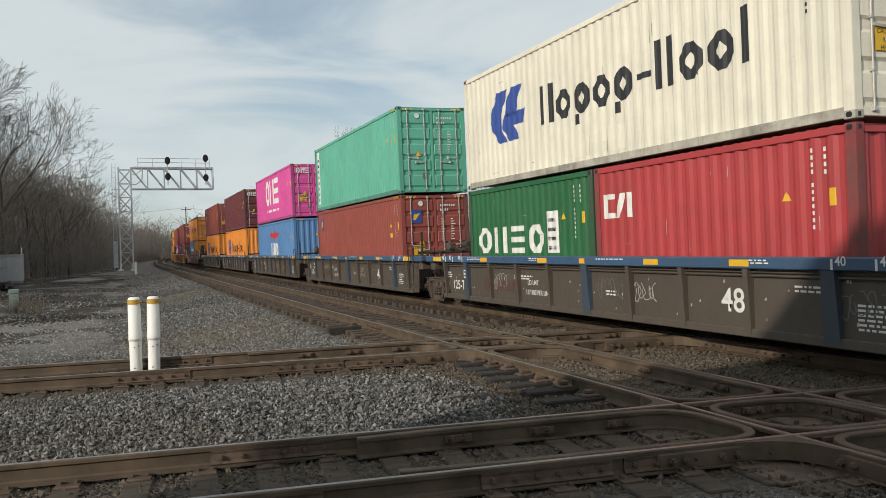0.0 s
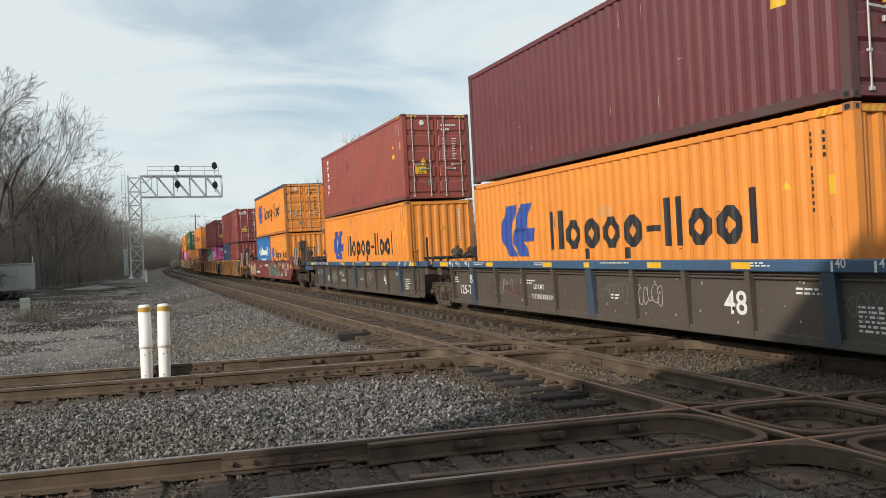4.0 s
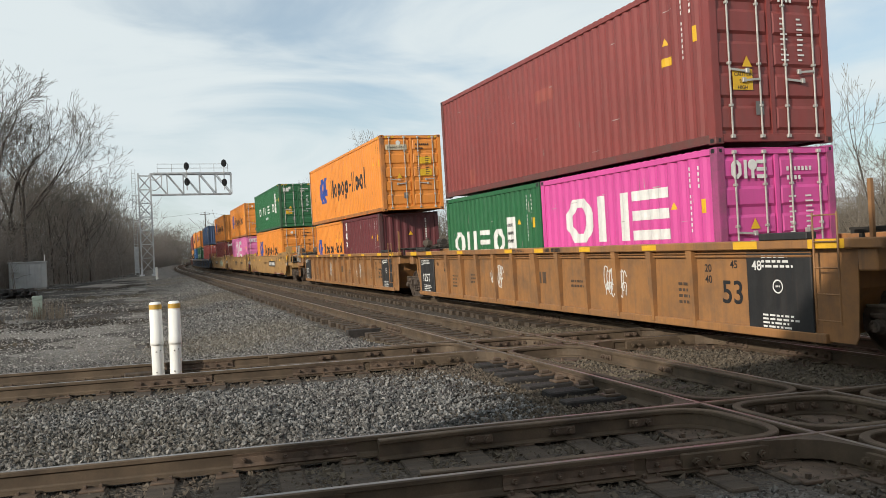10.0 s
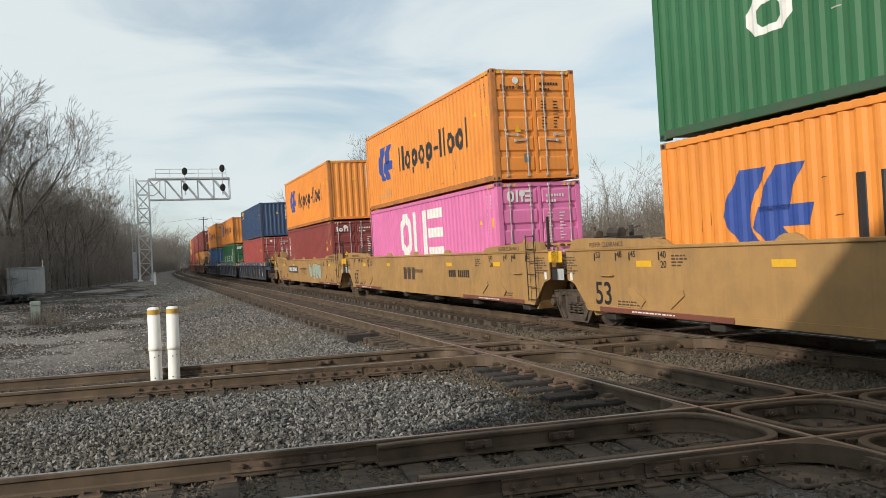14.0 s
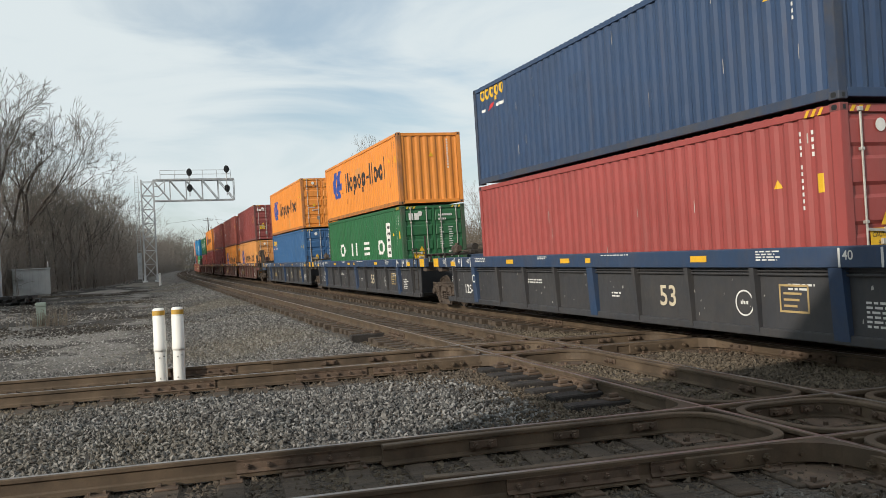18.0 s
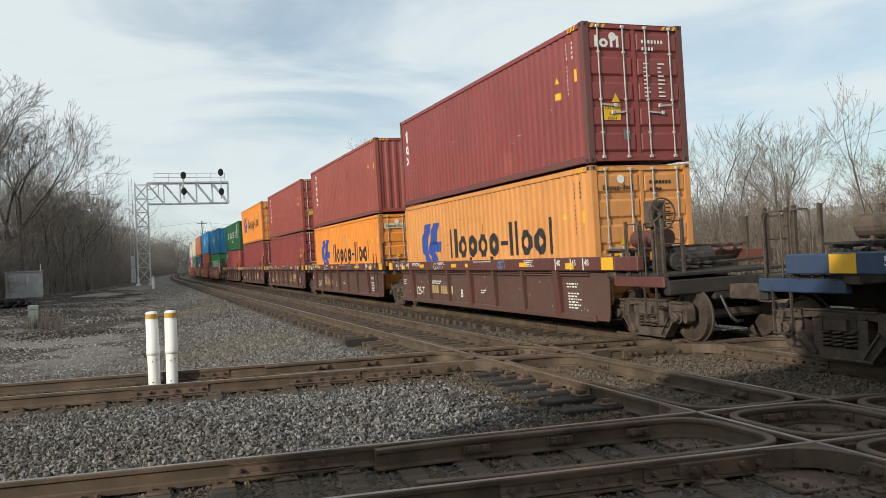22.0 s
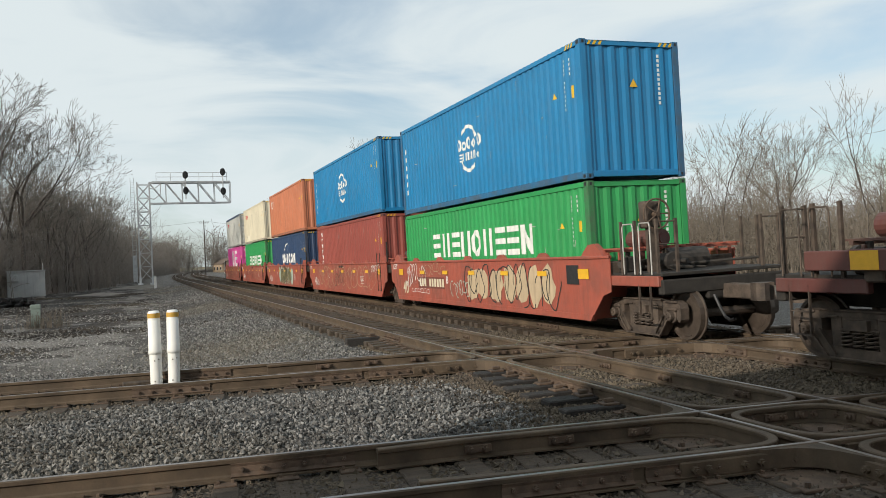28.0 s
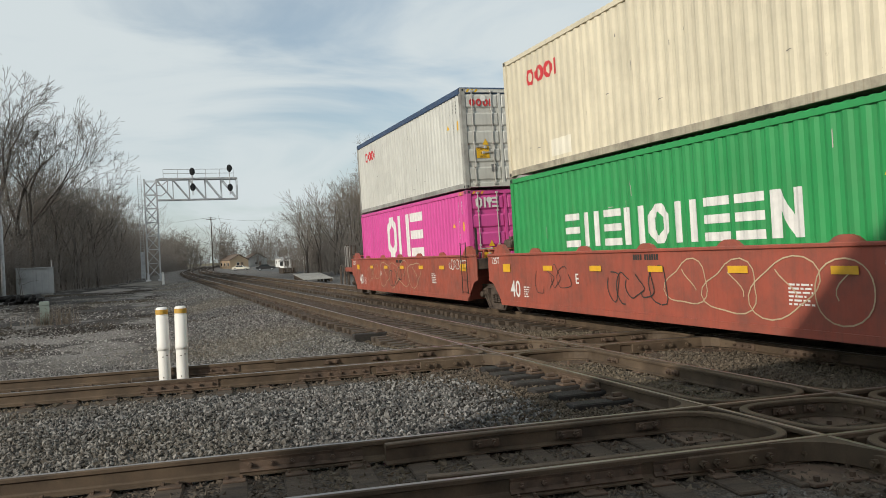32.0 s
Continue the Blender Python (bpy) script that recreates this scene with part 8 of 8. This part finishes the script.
M["pale_bark"] = grainy("grey_twigs", (0.10, 0.09, 0.08), (0.2, 0.182, 0.162), 2, 0.95, 0, None, 0.2, 0.01, 30)
M["tan_twig"] = grainy("pale_twigs", (0.13, 0.105, 0.08), (0.25, 0.21, 0.165), 2, 0.95, 0, None, 0.2, 0.01, 30)
TREES = {
    "tall": [tree_kind("bare_tree", "tall bare broad-crowned tree at the edge of the wood", s, 18.0, 0.27, 5.0, (2, 2, 3), (24, 44), 7, M["pale_bark"], 0.012, side=0.55, upturn=0.07) for s in (3, 8, 17)],
    "wood": [tree_kind("bare_tree", "bare grey-brown tree in a dense winter wood", s, 12.0, 0.13, 2.6, (2, 2, 3), (22, 42), 5, M["twig"], 0.014, side=0.5, ratio=0.82) for s in (11, 12, 13, 14)],
    "slim": [tree_kind("bare_tree", "slender pale bare tree with upright twigs", s, 11.0, 0.065, 3.6, (2, 2, 2, 3), (14, 34), 5, M["tan_twig"], 0.008, side=0.5, ratio=0.74, upturn=0.05) for s in (21, 22, 23, 24)],
    "round": [tree_kind("bare_tree", "bare tree with a fine rounded crown", s, 12.0, 0.15, 2.9, (2, 3, 3), (24, 46), 6, M["tan_twig"], 0.009, side=0.5, ratio=0.78) for s in (31, 35)],
}


def plant(kind, i, x, y, scale=1.0, turn=0.0, tall=1.0):
    base = TREES[kind][i % len(TREES[kind])]
    m = pose(x, y, ground_z(x, y), 0, 0, turn)
    if not base.get("used"):
        base["used"] = 1
        base.matrix_basis = m
        base.scale = (scale, scale, scale * tall)
        return base
    ob = copy_thing(base, m)
    ob.scale = (scale, scale, scale * tall)
    return ob


def plant_all():
    rng = random.Random(9)
    # big trees at the wood's edge
    for i, (x, y, s) in enumerate(((-80, -13.0, 1.3), (-86, -10.4, 1.0), (-77, -15.0, 1.22), (-92, -12.4, 1.12), (-70, -16.5, 1.1), (-98, -11.2, 0.86), (-86, -14.0, 1.2), (-88, -11.5, 0.95))):
        plant("tall", i, x, y, s, i * 67)
    # the wood on the near side of the line
    for i in range(96):
        x = -54 - 150 * (i / 96) ** 1.25 + rng.uniform(-3, 3)
        edge = np.interp(-x, [50, 80, 96, 130, 180, 250], [-13.5, -11.5, -5.0, -3.0, 0.5, 6.0])
        y = edge - rng.uniform(0.3, 16) * (0.5 + (i % 3) * 0.5)
        plant("wood", i, x, y, rng.uniform(0.85, 1.15), rng.uniform(0, 360))
    # a thick belt behind the cabinet and the signal bridge
    for i in range(52):
        x = -92 - 50 * rng.random()
        edge = np.interp(-x, [80, 96, 130, 180], [-11.0, -6.5, -4.0, -0.5])
        plant("wood", i, x, edge - rng.uniform(0.5, 7), rng.uniform(0.95, 1.25), rng.uniform(0, 360))
    # unseen trees, added left of the view to shade the lot
    for i in range(16):
        plant("wood", i, -24 - 2.0 * i + rng.uniform(-1, 1), -17 - rng.uniform(0, 8), rng.uniform(0.8, 1.1), rng.uniform(0, 360))
    # the far side of the line
    for i in range(78):
        x = -110 + 122 * (i / 78) + rng.uniform(-2, 2)
        y = rng.uniform(33, 52) if x > -75 else rng.uniform(27, 44)
        plant("slim", i, x, y, rng.uniform(0.62, 1.08), rng.uniform(0, 360))
    plant("round", 0, -47.5, 47, 1.0, 20)
    for i, (x, y, s) in enumerate(((-58, 50, 0.9), (-44, 52, 0.8), (-113, 31, 1.7), (-121, 33, 1.2), (-98, 30, 1.1), (-132, 31, 0.95), (-36, 48, 0.85))):
        plant("round", i + 1, x, y, s, i * 51)
    for i in range(16):
        plant("wood", i, rng.uniform(-150, -95), rng.uniform(25, 36), rng.uniform(0.75, 1.1), rng.uniform(0, 360))
    # the domed thicket where the line bends away
    for i in range(26):
        y = rng.uniform(18.5, 31)
        plant("wood", i, rng.uniform(-122, -104), y, np.interp(y, [18, 22, 26, 32], [0.7, 0.98, 1.15, 1.2]) * rng.uniform(0.9, 1.05), rng.uniform(0, 360))


plant_all()


def undergrowth(name, label, spots, height, stems, material, seed, thin=0.012, twigs=5):
    """Brush: many bare stems, each with a few side twigs."""
    rng = np.random.default_rng(seed)
    segs = []
    for x, y, k in spots:
        for _ in range(stems):
            h = height * k * rng.uniform(0.45, 1.1)
            px, py = x + rng.normal(0, 1.0), y + rng.normal(0, 1.0)
            z = -0.5
            p = np.array([px, py, z])
            lean = rng.normal(0, 0.2, 2)
            q = p + np.array([lean[0] * h, lean[1] * h, h])
            bend = rng.normal(0, 0.035 * h, (2, 3)) * (1, 1, 0.2)
            m1, m2 = p + (q - p) * 0.36 + bend[0], p + (q - p) * 0.7 + bend[1]
            segs += [(p, m1, 0.034, 0.026), (m1, m2, 0.026, 0.017), (m2, q, 0.017, 0.006)]
            for _ in range(twigs):
                t = rng.uniform(0.15, 0.98)
                a = m1 + (m2 - m1) * (t - 0.36) / 0.34 if t < 0.7 else m2 + (q - m2) * (t - 0.7) / 0.3
                w = np.array([rng.normal(0, 0.5), rng.normal(0, 0.5), rng.uniform(0.1, 0.8)]) * h * 0.17
                b = a + w
                c = b + (w + rng.normal(0, 0.05, 3) * h) * 0.8
                segs += [(a, b, 0.014, 0.009), (b, c, 0.009, 0.005)]
    v, f = twig_mesh(segs, 3, thin)
    me = mesh_of(name, v, f)
    me.materials.append(material)
    return tagged(new(name, me), label, "undergrowth", kind="stuff")


def grow_brush():
    rng = random.Random(14)
    left = []
    for i in range(400):
        x = -50 - 230 * (i / 400) ** 1.5
        edge = np.interp(-x, [50, 80, 98, 130, 180, 280], [-14, -12.5, -5.5, -3.5, 0.0, 8.0])
        left.append((x, edge - rng.uniform(0, 22) * rng.random(), rng.uniform(0.6, 1.3)))
    undergrowth("undergrowth", "dense dark bare undergrowth of the winter wood", left, 6.6, 15, M["thicket"], 1, 0.014, 9)
    right = []
    for i in range(560):
        x = rng.uniform(-100, 12)
        y = rng.uniform(32, 60)
        low = 0.78 if -1.02 < x / y < -0.86 else 1.0  # lower growth in front of the house
        right.append((x, y, rng.uniform(0.5, 1.2) * low))
    undergrowth("undergrowth", "tan bare brush behind the freight line", right, 5.6, 17, M["tan_twig"], 2, 0.0105)
    back = [(rng.uniform(-95, 10), rng.uniform(58, 78), rng.uniform(0.6, 1.2)) for _ in range(330)]
    back = [(x, y, k * (0.72 if -1.02 < x / y < -0.86 else 1.0)) for x, y, k in back]
    undergrowth("undergrowth", "brown bare brush deeper in the wood", back, 7.6, 14, M["thicket"], 8, 0.014)
    clump = [(rng.uniform(-150, -92), rng.uniform(22, 38), rng.uniform(0.7, 1.3)) for _ in range(90)]
    undergrowth("undergrowth", "brown bare thicket beside the curve", clump, 6.5, 14, M["twig"], 3, 0.014)
    far = [(-300 - rng.uniform(0, 90), -90 + i * 1.4, rng.uniform(0.8, 1.4)) for i in range(200)]
    far += [(-285 - rng.uniform(0, 45), -22 + i * 0.35, rng.uniform(0.7, 1.1)) for i in range(100)]
    far += [(-200 - rng.uniform(0, 90), -10 + rng.uniform(-8, 8), rng.uniform(0.7, 1.0)) for i in range(60)]
    undergrowth("far_woods", "hazy bare woods in the far distance", far, 12.0, 15, M["thicket"], 4, 0.05)
    weeds = [(-35.2, -3.5, 1.0), (-35.3, -4.4, 0.7), (-34.9, -3.0, 0.8)]
    m = undergrowth("dry_weeds", "dry brown weeds round the utility pedestal", [(x, y, k) for x, y, k in weeds], 0.75, 45, M["tan_twig"], 6, 0.004)
    for v in m.data.vertices:  # the clump is narrower than brush
        v.co.x = -35.2 + (v.co.x + 35.2) * 0.3
        v.co.y = -3.6 + (v.co.y + 3.6) * 0.4


grow_brush()

# ---- distance ----
M["tan_siding"] = paint("tan_siding", (0.42, 0.31, 0.2), 0.7, 0.05, 0.2)
M["grey_siding"] = paint("grey_siding", (0.34, 0.34, 0.33), 0.7, 0.05, 0.25)
M["white_siding"] = paint("white_siding", (0.7, 0.7, 0.68), 0.7, 0.05, 0.15)
M["roof_grey"] = grainy("roof_shingles", (0.22, 0.22, 0.22), (0.34, 0.34, 0.33), 1.0, 0.9, 0, None, 0.4, 0.02, 8)
M["roof_brown"] = grainy("roof_brown", (0.12, 0.085, 0.065), (0.2, 0.15, 0.12), 1.0, 0.9, 0, None, 0.4, 0.02, 8)
M["glass"] = plain("window_glass", (0.03, 0.035, 0.04), 0.12)
M["asphalt"] = grainy("asphalt", (0.06, 0.06, 0.06), (0.12, 0.12, 0.118), 0.8, 0.9, 0, None, 0.3, 0.02, 12)


def house(x, y, turn, lx, ly, h, ridge, wall, roof, label, name="house"):
    """A gabled house: walls, a roof with eaves, windows and a door."""
    ob = thing(name, label, "house", "houses by the line", place=pose(x, y, ground_z(x, y) - 0.1, 0, 0, turn))
    for k in (-1, 1):
        part("wall", Mesh().box(-lx / 2, lx / 2, k * ly / 2 - 0.1, k * ly / 2 + 0.1, 0, h), wall, ob)
        part("gable_wall", Mesh().prism([(-ly / 2, 0), (ly / 2, 0), (ly / 2, h), (0, h + ridge), (-ly / 2, h)], "x", k * lx / 2 - 0.1, k * lx / 2 + 0.1), wall, ob)
        e = 0.4
        dz = ridge / (ly / 2) * e
        part("roof", Mesh().prism([(k * (ly / 2 + e), h - dz + 0.12), (0, h + ridge + 0.12), (0, h + ridge + 0.32), (k * (ly / 2 + e), h - dz + 0.32)], "x", -lx / 2 - 0.35, lx / 2 + 0.35), roof, ob)
        for i in range(3):
            xx = -lx / 2 + lx * (i + 0.5) / 3
            w = part("window", Mesh().box(xx - 0.5, xx + 0.5, k * (ly / 2 + 0.1) - 0.02, k * (ly / 2 + 0.1) + 0.03, 1.0, 2.2), M["white_siding"], ob)
            part("pane", Mesh().box(xx - 0.42, xx + 0.42, k * (ly / 2 + 0.12) - 0.02, k * (ly / 2 + 0.12) + 0.03, 1.08, 2.12), M["glass"], w)
        w = part("window", Mesh().box(k * (lx / 2 + 0.1) - 0.03, k * (lx / 2 + 0.1) + 0.03, -1.0, 0.0, 1.0, 2.2), M["white_siding"], ob)
        part("pane", Mesh().box(k * (lx / 2 + 0.12) - 0.03, k * (lx / 2 + 0.12) + 0.03, -0.92, -0.08, 1.08, 2.12), M["glass"], w)
    part("door", Mesh().box(lx / 2 + 0.08, lx / 2 + 0.15, 0.6, 1.5, 0.1, 2.15), M["roof_brown"], ob)
    return ob


house(-62, 72, 8, 16, 9, 3.2, 2.6, M["white_siding"], M["roof_grey"], "pale house with a grey shingle roof behind bare brush")
house(-300, 29, 20, 8, 7, 3.0, 1.8, M["tan_siding"], M["roof_brown"], "tan house with a brown roof near the curve")
house(-314, 38, 10, 7, 7, 3.2, 2.0, M["grey_siding"], M["roof_brown"], "small grey house with a brown roof")
house(-262, 44, 0, 16, 9, 2.6, 0.8, M["white_siding"], M["roof_grey"], "long low white building in the distance")
house(-178, 28.5, 5, 3, 2.2, 2.1, 0.5, M["white_siding"], M["roof_grey"], "small white shed beside the road", "shed")


def side_road():
    ss = [(-60, 24), (-90, 25), (-140, 26), (-190, 27), (-260, 33)]
    m = Mesh()
    for i, (x, y) in enumerate(ss):
        z = ground_z(x, y) + 0.05
        m.v += [(x, y - 3.2, z), (x, y + 3.2, z)]
        if i:
            m.f.append((2 * i - 2, 2 * i - 1, 2 * i + 1, 2 * i))
    tagged(part("road", m, M["asphalt"], None), "worn grey asphalt yard road beside the line", "road", kind="structure")


side_road()


def parked_car(x, y, turn, paint_m, label):
    ob = thing("parked_car", label, "car", place=pose(x, y, ground_z(x, y) + 0.05, 0, 0, turn))
    prof = [(-2.2, 0.35), (2.2, 0.35), (2.25, 0.62), (2.0, 0.8), (1.05, 0.92), (0.45, 1.38), (-0.9, 1.42), (-1.6, 0.98), (-2.15, 0.92)]
    part("body", Mesh().prism(prof, "y", -0.88, 0.88), paint_m, ob)
    part("side_window", Mesh().prism([(0.85, 0.95), (0.4, 1.3), (-0.85, 1.34), (-1.3, 0.98)], "y", -0.9, 0.9), M["glass"], ob)
    part("windscreen", Mesh().beam((1.02, 0, 0.95), (0.48, 0, 1.36), 1.5, 0.03), M["glass"], ob)
    for xx in (-1.35, 1.35):
        for yy in (-0.8, 0.8):
            w = part("wheel", Mesh().tube((xx, yy - 0.1, 0.32), (xx, yy + 0.1, 0.32), 0.32, 16), M["black"], ob)
            part("rim", Mesh().tube((xx, yy - 0.11, 0.32), (xx, yy + 0.11, 0.32), 0.19, 12), M["galv"], w)
    return ob


parked_car(-215, 22.4, 75, C["white"], "white saloon car parked by the houses")
parked_car(-190, 25.5, 80, M["black"], "dark car parked by the yard road")


def loading_ramp():
    """A timber ramp on trestles beside the far track."""
    ob = thing("timber_ramp", "weathered timber ramp with dark underside beside the track", "ramp", place=pose(-80, 15.2, -0.7, 0, 0, -3))
    for i in range(14):
        x = -4 + i * 0.62
        part("plank", Mesh().cbox(x, x + 0.58, -1.4, 1.4, 0.72 - 0.03 * i, 0.8 - 0.03 * i, 0.01), M["concrete"], ob)
    for y in (-1.2, 1.2):
        part("stringer", Mesh().beam((-4, y, 0.58), (4.7, y, 0.2), 0.2, 0.3), M["tie"], ob)
        for x, h in ((-3.7, 0.6), (-1.5, 0.5), (1, 0.4)):
            part("post", Mesh().beam((x, y, -0.2), (x, y, h), 0.22), M["tie"], ob)
    s = [("flat_timber_pile", -140, 22.5)]
    for nm, x, y in s:
        o = thing("timber_pile", "dark pile of stacked timbers by the yard road", "timber pile", place=pose(x, y, ground_z(x, y)))
        for r in range(3):
            for i in range(5):
                part("timber", Mesh().cbox(-2.4, 2.4, i * 0.5 - 1.2, i * 0.5 - 0.8, r * 0.32, r * 0.32 + 0.28, 0.02), M["tie"], o)
    for i in range(3):
        g = thing("guard_post", "short rusty steel post by the track", "post", "posts by the ramp", place=pose(-64 - i * 1.4, 15.2, -0.75))
        part("stake", Mesh().tube((0, 0, 0), (0, 0, 1.6), 0.09, 8), M["iron"], g)


loading_ramp()


def behind_camera():
    """An unseen tall brick building, added behind the camera to throw shade on the crossing."""
    brick = grainy("old_brick", (0.16, 0.075, 0.05), (0.27, 0.13, 0.09), 3, 0.9, 0, (1, 1, 4), 0.4, 0.02, 14)
    x0, x1, y0, y1, eave = -1.25, 9.1, -11.0, -8.0, 6.6
    mid = (x0 + x1) / 2
    ridge = eave + 1.05 * (mid - x0)
    ob = thing("brick_building", "unseen gabled brick building added to shade the crossing", "building", place=pose(0, 0, -0.3))
    for y in (y0 + 0.15, y1 - 0.15):
        part("gable_wall", Mesh().prism([(x0, 0), (x1, 0), (x1, eave), (mid, ridge), (x0, eave)], "y", y - 0.15, y + 0.15), brick, ob)
    for x in (x0, x1 - 0.3):
        part("wall", Mesh().box(x, x + 0.3, y0 + 0.3, y1 - 0.3, 0, eave), brick, ob)
    for k in (-1, 1):
        a = mid + k * (mid - x0 + 0.25)
        part("roof", Mesh().prism([(a, eave - 0.2), (mid, ridge), (mid, ridge + 0.2), (a, eave)], "y", y0 - 0.3, y1 + 0.25), M["roof_brown"], ob)
    for i in range(3):
        for z in (1.2, 4.6):
            xx = x0 + 1.6 + i * 3.0
            w = part("window", Mesh().box(xx, xx + 1.2, y1, y1 + 0.06, z, z + 1.6), M["white_siding"], ob)
            part("pane", Mesh().box(xx + 0.1, xx + 1.1, y1 + 0.04, y1 + 0.09, z + 0.1, z + 1.5), M["glass"], w)


behind_camera()


# ================= movement =================


def motions():
    times = [0, 0.5] + list(range(1, 32)) + [31.5, 32]
    for ob, s, z in MOVING:
        walk(ob, [(t, train_pose(s, z, t)) for t in times])
    for ws, s, x in WHEELS:  # the wheels roll while they are near
        t0, t1 = max(0.0, (-45 - s) / SPEED), min(32.0, (4 - s) / SPEED)
        i0, i1 = math.ceil(t0 * FPS), math.floor(t1 * FPS)
        if i1 <= i0:
            walk(ws, [(0, pose(x, 0, WHEEL_R)), (32, pose(x, 0, WHEEL_R))])
            continue
        steps = [(i / FPS, (i - i0) / FPS * SPEED / WHEEL_R) for i in range(i0, i1 + 1)]
        if i0 > 0:
            steps = [(0.0, 0.0)] + steps
        if i1 < 32 * FPS:
            steps.append((32.0, steps[-1][1]))
        walk(ws, [(t, Matrix.Translation((x, 0, WHEEL_R)) @ Matrix.Rotation(turn, 4, "Y")) for t, turn in steps])


motions()
